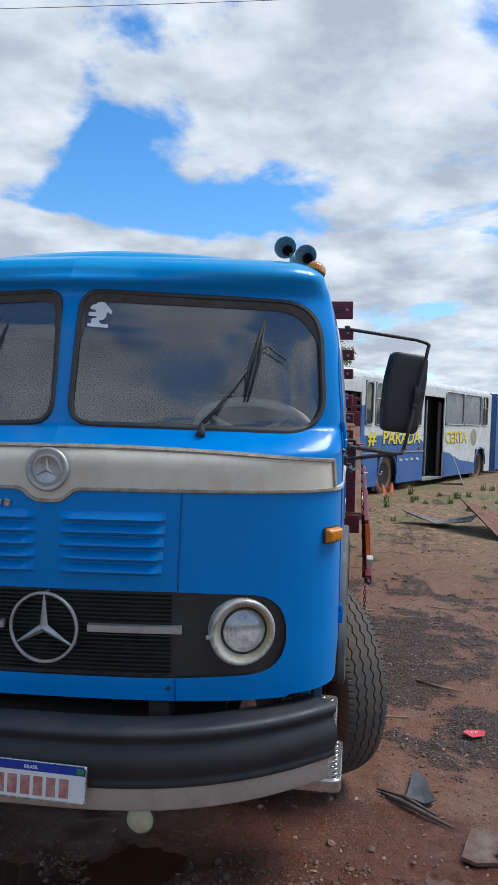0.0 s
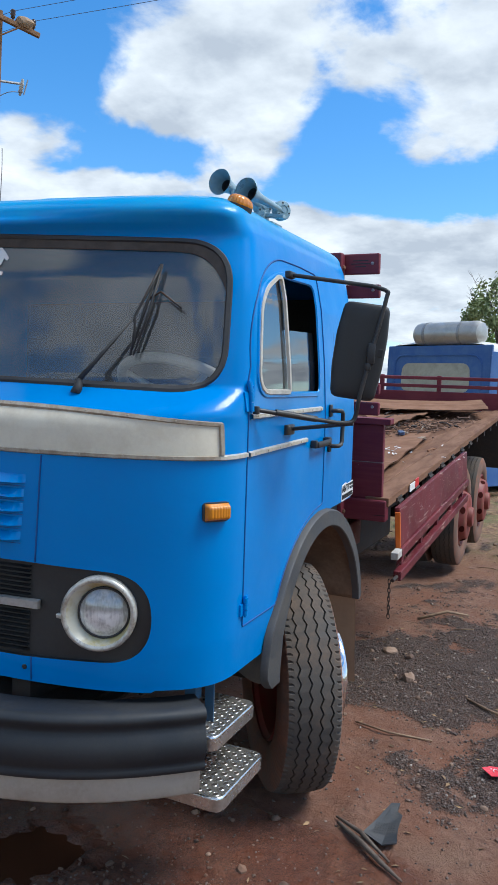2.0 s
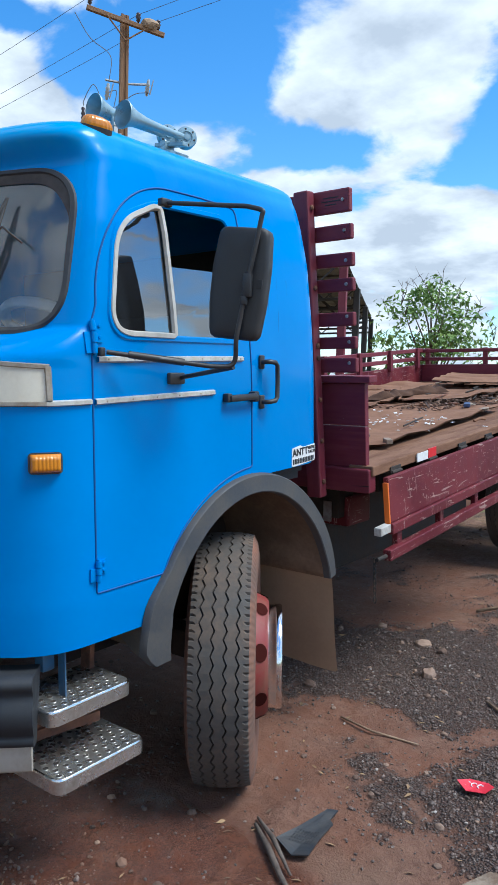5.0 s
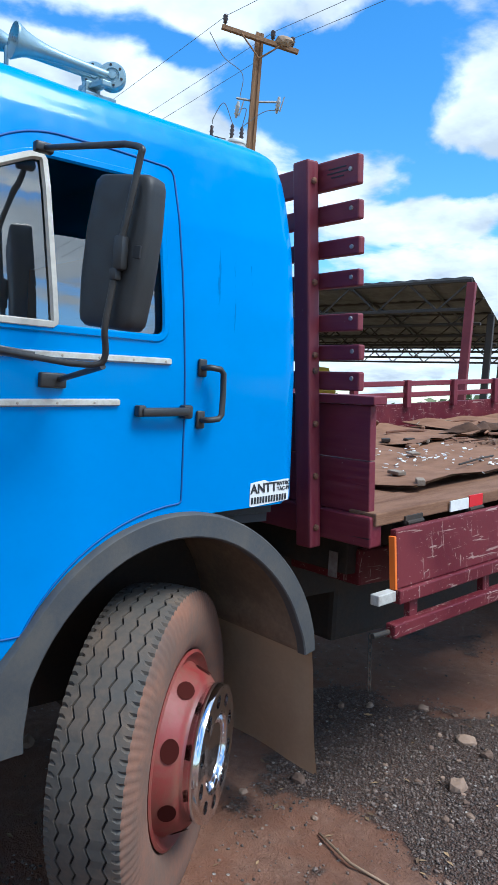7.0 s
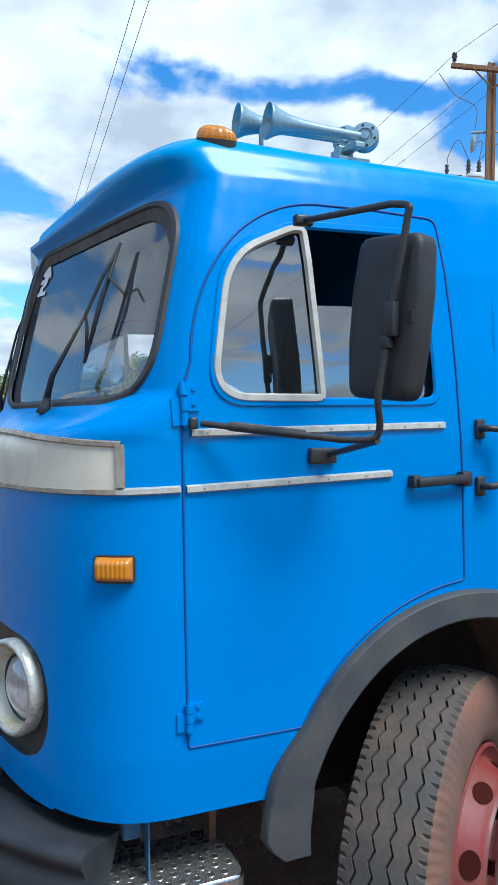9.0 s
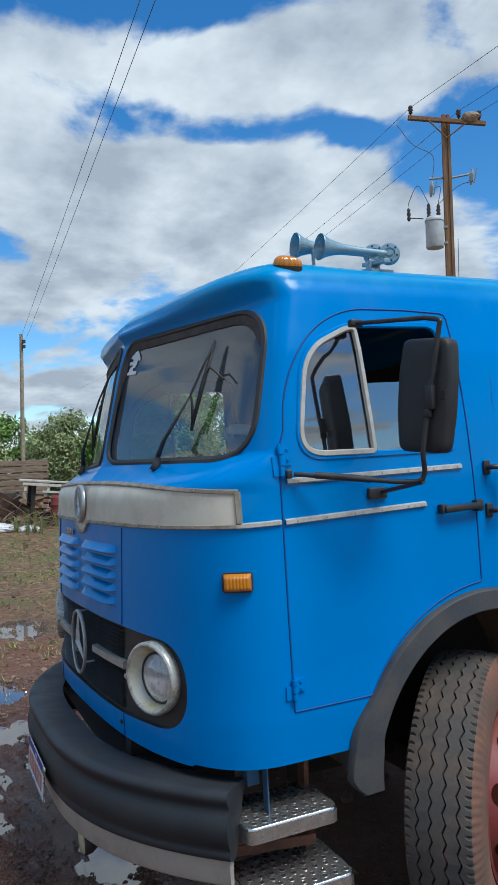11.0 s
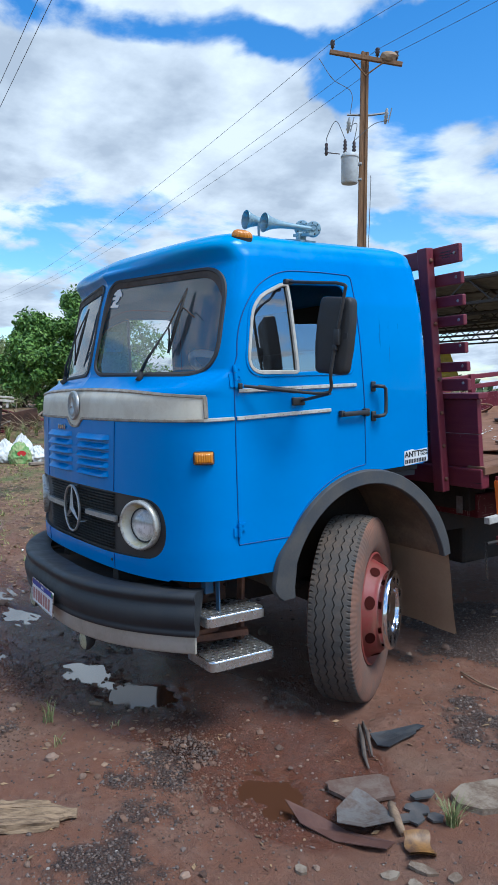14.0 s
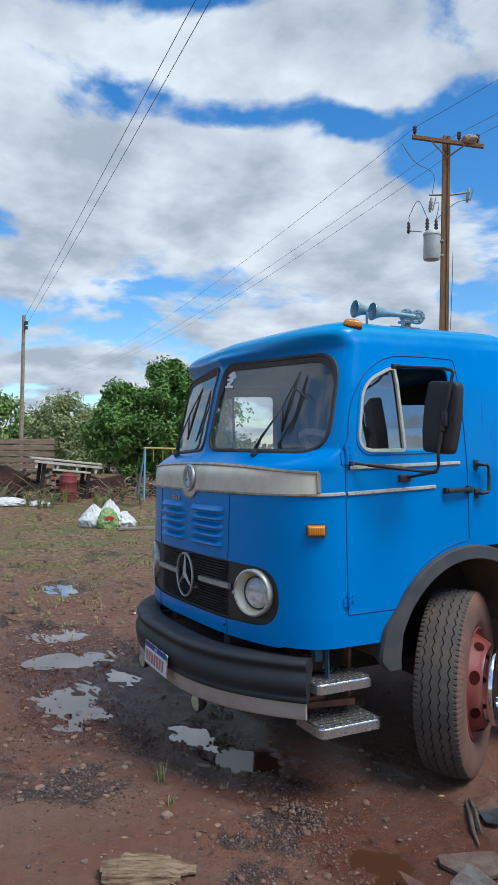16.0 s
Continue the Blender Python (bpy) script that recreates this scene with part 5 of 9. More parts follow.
def wheel(m, ring=True, parent=truck):
    """A wheel whose local z points outwards."""
    wh = new("wheel")
    wh.parent, wh.matrix_basis = parent, m
    wh["label"] = "worn truck wheel with red rim"
    t = new("tyre", TYRE_ME if ring else TYRE_FAR)
    t.parent = wh
    t["label"] = "worn ribbed truck tyre dusted with mud"
    g = Geo().lathe([(0.290, -0.11), (0.296, -0.10), (0.275, -0.08), (0.272, 0.06), (0.285, 0.090), (0.305, 0.104), (0.310, 0.115), (0.300, 0.120), (0.285, 0.104), (0.268, 0.100), (0.260, 0.115), (0.240, 0.160), (0.224, 0.174), (0.17, 0.176), (0.0, 0.176)], None, 60)
    auto_smooth(g.make("rim", REDRIM, wh, "red painted steel rim stained with mud"), 45)
    holes = []
    for k in range(8):
        a = 2 * math.pi * (k + 0.5) / 8
        pts = []
        for i in range(16):
            b = 2 * math.pi * i / 16
            rr, tt = 0.2475 + 0.0115 * math.cos(b), 0.036 * math.sin(b)
            pts.append((rr * math.cos(a) - tt * math.sin(a), rr * math.sin(a) + tt * math.cos(a), 0.115 + (0.260 - rr) * 2.25 + 0.003))
        holes.append((pts, [tuple(range(16))]))
    for vs, fs in holes:
        Geo().add(vs, fs).make("vent_hole", HOLE, wh)
    if ring:
        g = Geo().lathe([(0.203, 0.232), (0.210, 0.231), (0.214, 0.225), (0.215, 0.216), (0.215, 0.205), (0.211, 0.200), (0.211, 0.165)], None, 60)
        g.lathe([(0.128, 0.232), (0.121, 0.229), (0.118, 0.221), (0.118, 0.175)], None, 60)
        for k in range(10):          # the ring's face, a slot in each tenth
            a0 = 2 * math.pi * k / 10
            hole, rim_ = [], []
            for i in range(16):
                u, v = math.cos(2 * math.pi * i / 16), math.sin(2 * math.pi * i / 16)
                q = 1 / max(abs(u), abs(v))
                for lst, th, rr, zz in ((hole, 0.155 * u, 0.1655 + 0.021 * v, 0.229), (rim_, math.pi / 10 * u * q, 0.1655 + 0.0375 * v * q, 0.232)):
                    lst.append((rr * math.cos(a0 + th), rr * math.sin(a0 + th), zz))
            g.strip(rim_, hole, closed=True).strip(hole, [(x, y, z - 0.014) for x, y, z in hole], closed=True)
        auto_smooth(g.make("trim_ring", CHROME, wh, "polished chrome wheel ring"), 40)
        for k in range(10):
            a = 2 * math.pi * k / 10
            Geo().lathe([(0.014, 0.17), (0.014, 0.182), (0.010, 0.188), (0, 0.188)], pose(0.165 * math.cos(a), 0.165 * math.sin(a), 0), 6).make("wheel_nut", DULLCHROME, wh)
    g = Geo().lathe([(0.105, 0.16), (0.102, 0.205), (0.09, 0.220), (0.0, 0.224)], None, 32)
    auto_smooth(g.make("hub_cap", CHROME if ring else REDRIM, wh, "polished hub"), 40)
    return wh


STEER = 36.0
for s in (1, -1):
    out = Vector((math.cos(radians(STEER)), math.sin(radians(STEER)), 0)) * s
    wheel(turn_to((CX + s * 0.925, 1.31, 0.485), out, (0, 0, 1)))
for x, y in itertools.product((0.86, 0.57, -0.57, -0.86), (6.0, 7.25)):
    wheel(turn_to((CX + x, y, 0.52), (math.copysign(1, x), 0, 0), (0, 0, 1)), False)


# ---- cargo bed ----
bed = new("cargo_bed")
bed.parent = truck
bed["label"] = "open wooden cargo bed painted maroon"
BED = pose(0, 2.1, 1.19) @ pose(0, 0, 0, 3.8, 0, 0) @ pose(0, -2.1, -1.19)      # the bed stands higher behind
bed.matrix_basis = BED
BX0, BX1, BY0, BY1, BZ = -1.25, 1.10, 2.13, 7.55, 1.215
rng = random.Random(5)


def plank(c, s, mat, parent, name, rot=(0, 0, 0), bevel=0.006, label=""):
    return Geo().box(c, s, rot, bevel).make(name, mat, parent, label)


deck = new("deck")
deck.parent = bed
y = BX0
nb = 13
wd = (BX1 - BX0 - 0.28) / nb
for i in range(nb):
    plank((BX0 + wd * (i + 0.5), (BY0 + BY1) / 2, BZ - 0.02 + rng.uniform(-0.004, 0.004)), (wd - 0.008, BY1 - BY0, 0.04), DECKWOOD, deck, "deck_board")
plank((BX1 - 0.21, (BY0 + BY1) / 2, BZ - 0.015), (0.13, BY1 - BY0, 0.045), DECKWOOD, deck, "deck_board")
plank((BX1 - 0.07, (BY0 + BY1) / 2 - 0.02, BZ - 0.012), (0.135, BY1 - BY0 + 0.02, 0.05), DECKWOOD, deck, "edge_beam")
# cross bearers
for i in range(11):
    plank((CX, BY0 + 0.2 + i * 0.5, BZ - 0.10), (2.2, 0.08, 0.11), UNDER, bed, "cross_bearer")
# headboard and slatted gate behind the cab
plank((CX + 0.01, 2.115, 1.155), (2.30, 0.07, 0.118), MAROON, bed, "head_beam", bevel=0.008)
plank((CX, 2.125, 1.315), (2.26, 0.035, 0.20), MAROON, bed, "head_panel", bevel=0.004)
plank((CX, 2.125, 1.522), (2.26, 0.035, 0.205), MAROON, bed, "head_panel", bevel=0.004)
plank((CX + 0.01, 2.11, 1.645), (2.33, 0.075, 0.032), MAROON, bed, "head_cap", bevel=0.004)
BOLTGREY = dirty("grey_bolt_head", (0.42, 0.40, 0.38), (0.25, 0.2, 0.17), 0.5, 30, 90, metal=0.6)
SL = [(2.524, 2.418), (2.362, 2.292), (2.238, 2.174), (2.114, 2.052), (1.967, 1.902), (1.848, 1.791), (1.750, 1.680)]
for i, (a, b) in enumerate(SL):
    x1 = 1.018 + 0.006 * min(i, 2) + rng.uniform(-0.006, 0.006)
    plank(((x1 + 2 * CX - x1) / 2, 2.078, (a + b) / 2), (2 * (x1 - CX), 0.032, a - b), MAROON, bed, "gate_slat", (0, rng.uniform(-0.3, 0.3), 0), 0.007, "maroon wooden slat with worn end")
    for s in (1, -1):
        Geo().lathe([(0.009, 0.0), (0.008, 0.005), (0.0, 0.006)], turn_to((CX + s * (x1 - CX - 0.035), 2.062, (a + b) / 2 + rng.uniform(-0.01, 0.01)), (0, -1, 0)), 8).make("bolt", BOLTGREY, bed)
    if i == 0:
        for z, ln in ((2.488, 0.085), (2.472, 0.10), (2.457, 0.06)):
            Geo().box((x1 - 0.10, 2.0615, z), (ln, 0.003, 0.005), (0, 0, 0), 0.001).make("split", INK, bed, "dark split in the end grain")
for s in (1, -1):
    g = Geo().box((CX + s * 0.885, 2.02, 1.798), (0.080, 0.060, 1.456), (0, s * -1.4, 0), 0.008)
    p = g.make("gate_post", MAROON_UP, bed, "upright maroon timber post with bolts")
    for z in (1.15, 1.35, 1.55, 1.75, 1.81, 2.08, 2.45):
        Geo().lathe([(0.013, 0.0), (0.012, 0.008), (0.006, 0.012), (0, 0.012)], turn_to((CX + s * (0.942 - 0.024 * (z - 1.1)), 2.02, z), (s, 0, 0)), 8).make("bolt", RUST, p)
plank((CX, 2.025, 1.8), (0.085, 0.06, 1.45), MAROON_UP, bed, "gate_post")
OLDWHITE = dirty("grimy_white_paint", (0.5, 0.48, 0.44), (0.3, 0.26, 0.22), 0.6, 14, 80)
# drop side, hanging open
side = new("drop_side")
side.parent = bed
side["label"] = "scraped maroon drop side hanging down"
for y0, y1 in ((2.16, 4.42),):
    plank((1.135, (y0 + y1) / 2, 1.055), (0.03, y1 - y0, 0.225), SCRAPED, side, "side_board", (0, -3, 0), 0.006)
    plank((1.150, (y0 + y1) / 2, 0.915), (0.04, y1 - y0, 0.055), SCRAPED, side, "side_rail", (0, 0, 0), 0.006)
    plank((1.150, (y0 + y1) / 2 - 0.03, 0.790), (0.045, y1 - y0, 0.055), SCRAPED, side, "side_rail", (0, 0, 0), 0.006)
    for k in range(5):
        plank((1.128, y0 + 0.12 + k * (y1 - y0 - 0.24) / 4, 0.87), (0.03, 0.05, 0.22), SCRAPED, side, "rail_upright", (0, 0, 0), 0.004)
plank((1.142, 2.148, 1.045), (0.028, 0.012, 0.20), Mat("orange_reflector", (0.75, 0.16, 0.02), 0.35).m, side, "end_reflector", (0, -3, 0), 0.002, "orange reflector strip")
plank((1.155, 2.08, 0.93), (0.04, 0.10, 0.04), OLDWHITE, side, "white_end", (0, 0, 0), 0.004, "white painted rail end")
g = Geo().tube([(1.15, 2.12, 0.79), (1.15, 2.03, 0.795)], 0.010, 10)
for i in range(9):          # links, each turned a quarter from the last
    ux, uy = ((1, 0), (0, 1))[i % 2]
    g.tube([(1.13 + ux * 0.007 * math.cos(a), 2.04 + uy * 0.007 * math.cos(a), 0.782 - 0.024 * i + 0.017 * math.sin(a)) for a in (math.pi * j / 6 for j in range(12))], 0.0026, 5, True)
g.make("hanging_chain", UNDER, side, "short dark chain")
# hinges along the edge beam and a red and white reflective strip
RR = Mat("red_reflector", (0.55, 0.01, 0.02), 0.35).m
for k in range(7):
    yy = 2.32 + k * 0.42
    g = Geo().box((1.102, yy, 1.183), (0.008, 0.11, 0.032), (0, 0, 0), 0.002)
    g.tube([(1.108, yy - 0.05, 1.172), (1.108, yy + 0.05, 1.172)], 0.009, 8)
    g.make("side_hinge", UNDER, bed, "dark dirty strap hinge")
plank((1.106, 2.62, 1.20), (0.006, 0.13, 0.045), WHITE, bed, "reflective_strip", (0, 0, 0), 0.001, "white part of a reflective strip")
plank((1.106, 2.74, 1.205), (0.006, 0.10, 0.05), RR, bed, "reflective_strip", (0, 0, 0), 0.001, "red part of a reflective strip")
# far side board with rails, and tail board
plank((BX0 + 0.02, (BY0 + BY1) / 2, BZ + 0.105), (0.035, BY1 - BY0, 0.21), SCRAPED, bed, "side_board", (0, 0, 0), 0.006)
for z in (1.50, 1.60):
    plank((BX0 + 0.02, (BY0 + BY1) / 2, z), (0.05, BY1 - BY0, 0.045), MAROON_LONG, bed, "side_rail", (0, 0, 0), 0.006)
for k in range(8):
    plank((BX0 + 0.05, BY0 + 0.35 + k * 0.70, 1.51), (0.05, 0.06, 0.24), MAROON_UP, bed, "rail_upright", (0, 0, 0), 0.005)
plank((CX, BY1, BZ + 0.08), (BX1 - BX0, 0.04, 0.26), MAROON, bed, "tail_board", (0, 0, 0), 0.006)
for z in (1.49, 1.59):
    plank((CX, BY1 + 0.01, z), (BX1 - BX0, 0.045, 0.04), MAROON, bed, "tail_rail", (0, 0, 0), 0.006)
for k in range(4):
    plank((BX0 + 0.1 + k * 0.72, BY1 + 0.02, 1.50), (0.05, 0.05, 0.24), MAROON_UP, bed, "rail_upright", (0, 0, 0), 0.005)
# rear mud guards
for x in (0.98, -1.13):
    plank((x - 0.15, 7.84, 0.85), (0.5, 0.02, 0.75), UNDER, bed, "rear_mud_flap")

# ---- mirror on its arms ----
ARM = dirty("black_tube", (0.02, 0.02, 0.021), (0.05, 0.045, 0.04), 0.45, 14, 80)
mir = new("door_mirror")
mir.parent = truck
mir["label"] = "large dark plastic mirror on tubular arms"
MM = turn_to((1.263, 0.879, 1.960), Vector((0.326, -0.945, 0.0)), (0.945, 0.326, -0.11))
B3 = [MM @ Vector(p) for p in ((0.052, 0.240, 0.040), (0.064, 0.229, 0.043), (0.066, 0.206, 0.045), (0.056, 0.11, 0.047), (0.042, 0.0, 0.048), (0.032, -0.10, 0.047), (0.024, -0.18, 0.045), (0.012, -0.225, 0.042))]
g = Geo()
g.tube([(1.003, 0.80, 2.240)] + spline([B3[0] + (Vector((1.003, 0.80, 2.240)) - B3[0]) * 0.12] + B3[1:-1] + [Vector((1.268, 0.850, 1.718)), Vector((1.252, 0.838, 1.694)), Vector((1.215, 0.786, 1.693))], 5) + [(1.02, 0.52, 1.735)], 0.0080, 10)
g.tube([(1.262, 0.848, 1.69), (1.015, 0.86, 1.655)], 0.008, 8)
g.box((1.006, 0.845, 1.652), (0.02, 0.075, 0.04), (0, 0, 0), 0.005)
g.box((1.003, 0.80, 2.240), (0.025, 0.05, 0.026), (0, 0, 0), 0.005)
g.box((1.02, 0.50, 1.735), (0.02, 0.02, 0.028), (0, 0, 0), 0.004)
g.tube([(1.16, 0.722, 1.705), (1.06, 0.575, 1.728)], 0.0115, 8)
auto_smooth(g.make("mirror_arm", ARM, mir, "black tubular mirror arm"), 50)
# housing: a shallow shell with a flat back, turned to the road ahead
g = Geo()
o = rounded([(-0.084, -0.180, 0.028), (0.080, -0.180, 0.028), (0.093, -0.06, 0.2), (0.096, 0.06, 0.2), (0.088, 0.180, 0.028), (-0.080, 0.180, 0.028), (-0.095, 0.06, 0.2), (-0.096, -0.06, 0.2)], 60)
rings = [[MM @ Vector((x * f, yv * (1 - (1 - f) * 0.5), h)) for x, yv in o] for f, h in ((0.97, -0.036), (0.99, -0.032), (1.0, -0.024), (1.0, 0.006), (0.993, 0.0125), (0.975, 0.018), (0.945, 0.0225), (0.89, 0.026), (0.7, 0.029), (0.4, 0.031), (0.15, 0.0315))]
for a, b in zip(rings, rings[1:]):
    g.strip(a, b, closed=True)
g.add(rings[-1], [tuple(range(60))])
PLASTIC = dirty("dark_textured_plastic", (0.017, 0.017, 0.018), (0.026, 0.025, 0.025), 0.5, 20, 180, bump=0.07)
auto_smooth(g.make("mirror_shell", PLASTIC, mir, "dark textured plastic shell"), 60)
g = Geo().add(rings[0], [tuple(range(60))])
g.make("mirror_glass", CHROME, mir)
g = Geo().box((0.042, -0.005, 0.044), (0.030, 0.080, 0.026), (0, 0, 4), 0.008).box((0.036, -0.055, 0.046), (0.024, 0.03, 0.024), (0, 0, 6), 0.007)
auto_smooth(g.make("arm_clamp", PLASTIC, mir, "plastic clamp on the arm")).matrix_basis = MM
Geo().box((0.074, 0.002, 0.026), (0.024, 0.030, 0.006), (0, 0, 0), 0.002).make("recess", INK, mir, "dark square recess").matrix_basis = MM

# ---- air horns on the roof ----
hn = new("air_horn")
hn.parent = truck
hn["label"] = "pale blue twin trumpet air horns on the roof"
for (p, q) in (((0.724, 0.733, 2.589), (0.755, 1.06, 2.569)), ((0.81, 0.79, 2.564), (0.836, 1.075, 2.549))):
    p, q = Vector(p), Vector(q)
    L = (q - p).length
    M = turn_to(p, q - p)
    g = Geo().lathe([(0.048, 0.0), (0.0495, 0.003), (0.0465, 0.009), (0.035, 0.030), (0.026, 0.060), (0.019, 0.10), (0.015, 0.16), (0.012, L)], M, 36)
    g.lathe([(0.0475, 0.001), (0.041, 0.014), (0.033, 0.032), (0.024, 0.055)], M, 36)
    g.make("trumpet", HORN, hn, "", True)
    Geo().lathe([(0.024, 0.055), (0.018, 0.075), (0.0, 0.10)], M, 24).make("throat", INK, hn, "dark throat of the trumpet")
    D = turn_to(q + Vector((-0.017, 0.018, 0.0)), Vector((0.85, -0.53, 0.0)))
    g = Geo().lathe([(0.0, 0.0), (0.036, 0.0), (0.040, 0.005), (0.040, 0.013), (0.038, 0.015), (0.038, 0.019), (0.040, 0.021), (0.040, 0.030), (0.036, 0.036), (0.021, 0.038), (0.019, 0.034), (0.013, 0.034), (0.011, 0.040), (0.0, 0.041)], D, 32)
    box_ = auto_smooth(g.make("diaphragm_box", HORN, hn, "round bolted diaphragm housing"))
    for k in range(6):
        a = math.pi / 3 * k
        Geo().lathe([(0.004, 0.034), (0.004, 0.0385), (0.0, 0.0385)], D @ pose(0.029 * math.cos(a), 0.029 * math.sin(a), 0), 6).make("bolt", GRILLEBLACK, box_)
g = Geo().box((0.79, 1.05, 2.525), (0.15, 0.03, 0.016), (0, 8, 0), 0.003).box((0.77, 1.05, 2.51), (0.03, 0.05, 0.06), (0, 0, 0), 0.004).box((0.76, 1.05, 2.499), (0.15, 0.10, 0.012), (0, 12, 0), 0.002)
g.make("horn_bracket", HORN, hn)
Geo().tube([(0.745, 0.80, 2.575), (0.745, 0.80, 2.47)], 0.007, 8).make("horn_stay", HORN, hn)

GREYPATCH = dirty("bare_grey_metal", (0.22, 0.2, 0.19), (0.14, 0.1, 0.09), 0.6, 18, 80)
# unseen dark blocks with straps, added to stop light from the far side
far_block = Geo().box((CX - 0.80, 3.5, 0.72), (0.46, 1.90, 0.62), (0, 0, 0), 0.06).make("bed_light_block", UNDER, truck, "unseen dark block under the bed, added to stop far light")
for y in (2.95, 4.05):
    Geo().box((CX - 0.80, y, 0.72), (0.475, 0.05, 0.635), (0, 0, 0), 0.06).make("strap", UNDER, far_block)
Geo().box((CX + 0.05, 3.9, 0.74), (0.80, 2.4, 0.64), (0, 0, 0), 0.03).make("rail_light_block", UNDER, truck, "unseen dark block between the chassis rails, added to stop far light")
# tool box slung under the bed's front
tool = Geo().box((0.50, 2.50, 0.93), (0.60, 0.24, 0.16), (0, 0, 0), 0.012).make("tool_box", SCRAPED, truck, "scraped maroon tool box under the bed")
Geo().box((0.72, 2.297, 0.94), (0.05, 0.006, 0.11), (0, 0, 0), 0.002).make("worn_patch", GREYPATCH, tool, "bare grey patch")


# ---- ground ----
PUDDLES = [(-0.25, 0.17, 0.25, 0.12), (0.26, 0.30, 0.19, 0.14), (-1.30, -0.40, 0.46, 0.21), (-2.42, 0.00, 0.20, 0.40), (-1.85, 0.10, 0.30, 0.10), (-3.40, 0.02, 0.20, 0.28), (1.50, 0.37, 0.19, 0.11), (-5.9, 0.5, 0.42, 0.22)]
GRAVEL = [(1.00, 0.18, 0.30, 0.50, 0.55), (1.15, 2.9, 0.95, 0.95, 0.85), (1.75, 1.75, 0.35, 0.35, 0.30), (2.5, 1.6, 0.6, 0.9, 0.2), (1.45, 1.95, 0.22, 0.20, -0.6), (1.95, 2.3, 0.35, 0.16, -0.5), (2.0, 5.5, 1.6, 1.6, 0.12), (1.55, -0.35, 0.5, 0.28, 0.3), (0.1, -0.75, 0.35, 0.3, 0.4),
          (1.45, 0.35, 0.26, 0.30, -0.8), (0.98, 1.35, 0.22, 0.55, -0.8), (0.40, 0.45, 0.55, 0.45, -0.8), (0.75, -0.5, 0.45, 0.30, -0.6), (1.95, 1.05, 0.35, 0.22, -0.5), (0.4, 3.8, 0.5, 0.4, -0.9), (1.1, 2.07, 0.22, 0.18, -0.7), (2.1, 0.2, 0.4, 0.4, -0.4)]


def blob(x, y, px, py, rx_, ry_):
    return math.exp(-((x - px) / rx_) ** 2 - ((y - py) / ry_) ** 2)


def gravel_at(x, y):
    """Share of loose grey gravel, 0 to 1."""
    v = 0.37 + 0.40 * noise.noise((x * 0.8 + 7, y * 0.8, 0.0)) + 0.34 * noise.noise((x * 2.6, y * 2.6, 3.0)) + 0.30 * noise.noise((x * 6.5, y * 6.5, 8.0)) + 0.16 * noise.noise((x * 17, y * 17, 5.0))
    for px, py, rx_, ry_, a in GRAVEL:
        v += a * blob(x, y, px, py, rx_, ry_)
    return sm(0.36, 0.86, v)


def wet_at(x, y):
    v = 0.16 + 0.40 * noise.noise((x * 0.7, y * 0.7 + 4, 6.0))
    for px, py, rx_, ry_ in PUDDLES:
        v += 0.9 * blob(x, y, px, py, rx_ * 1.9 + 0.1, ry_ * 1.9 + 0.1)
    v += 0.35 * blob(x, y, -2.0, -0.2, 1.8, 0.6) + 0.75 * blob(x, y, 0.6, 0.55, 0.7, 0.45) + 0.4 * blob(x, y, 1.3, 0.7, 0.6, 0.4)
    return sm(0.3, 0.9, v)


def base_h(x, y):
    r = math.hypot(x - 1.5, y)
    z = 0.027 * 4 * math.tanh(y / 4) + 0.013 * 4 * math.tanh(x / 4)
    z += 0.022 * noise.noise((x * 0.8, y * 0.8, 0.3))
    z += 0.12 * sm(6, 40, r) * noise.noise((x * 0.11, y * 0.11, 5.0))
    return z + 0.42 * sm(-12.5, -18.5, x)            # the ground rises a little at the scrap heap


def h2(x, y):
    """Height of the ground."""
    z = base_h(x, y) + 0.010 * noise.noise((x * 3.1, y * 3.1, 1.3)) + 0.009 * noise.noise((x * 11, y * 11, 2.0))
    z += 0.010 * (gravel_at(x, y) - 0.5)
    for px, py, rx_, ry_ in PUDDLES:
        if abs(x - px) < 2 and abs(y - py) < 2:
            d = math.hypot((x - px) / rx_, (y - py) / ry_)
            z -= 0.034 * (1 - sm(0.35, 1.5, d + 0.8 * noise.noise((x * 3.3, y * 3.3, 9.0)) + 0.8 * noise.noise((x * 9, y * 9, 4.0)) + 0.8 * noise.noise((x * 21, y * 21, 7.0))))
    # rut and pressed-up mud beside the front wheel
    z -= 0.022 * math.exp(-((x - 1.02) / 0.15) ** 2) * sm(0.9, 1.2, y) * sm(2.2, 1.5, y)
    z += 0.018 * math.exp(-((x - 1.26) / 0.08) ** 2) * sm(0.9, 1.2, y) * sm(2.0, 1.5, y)
    return z


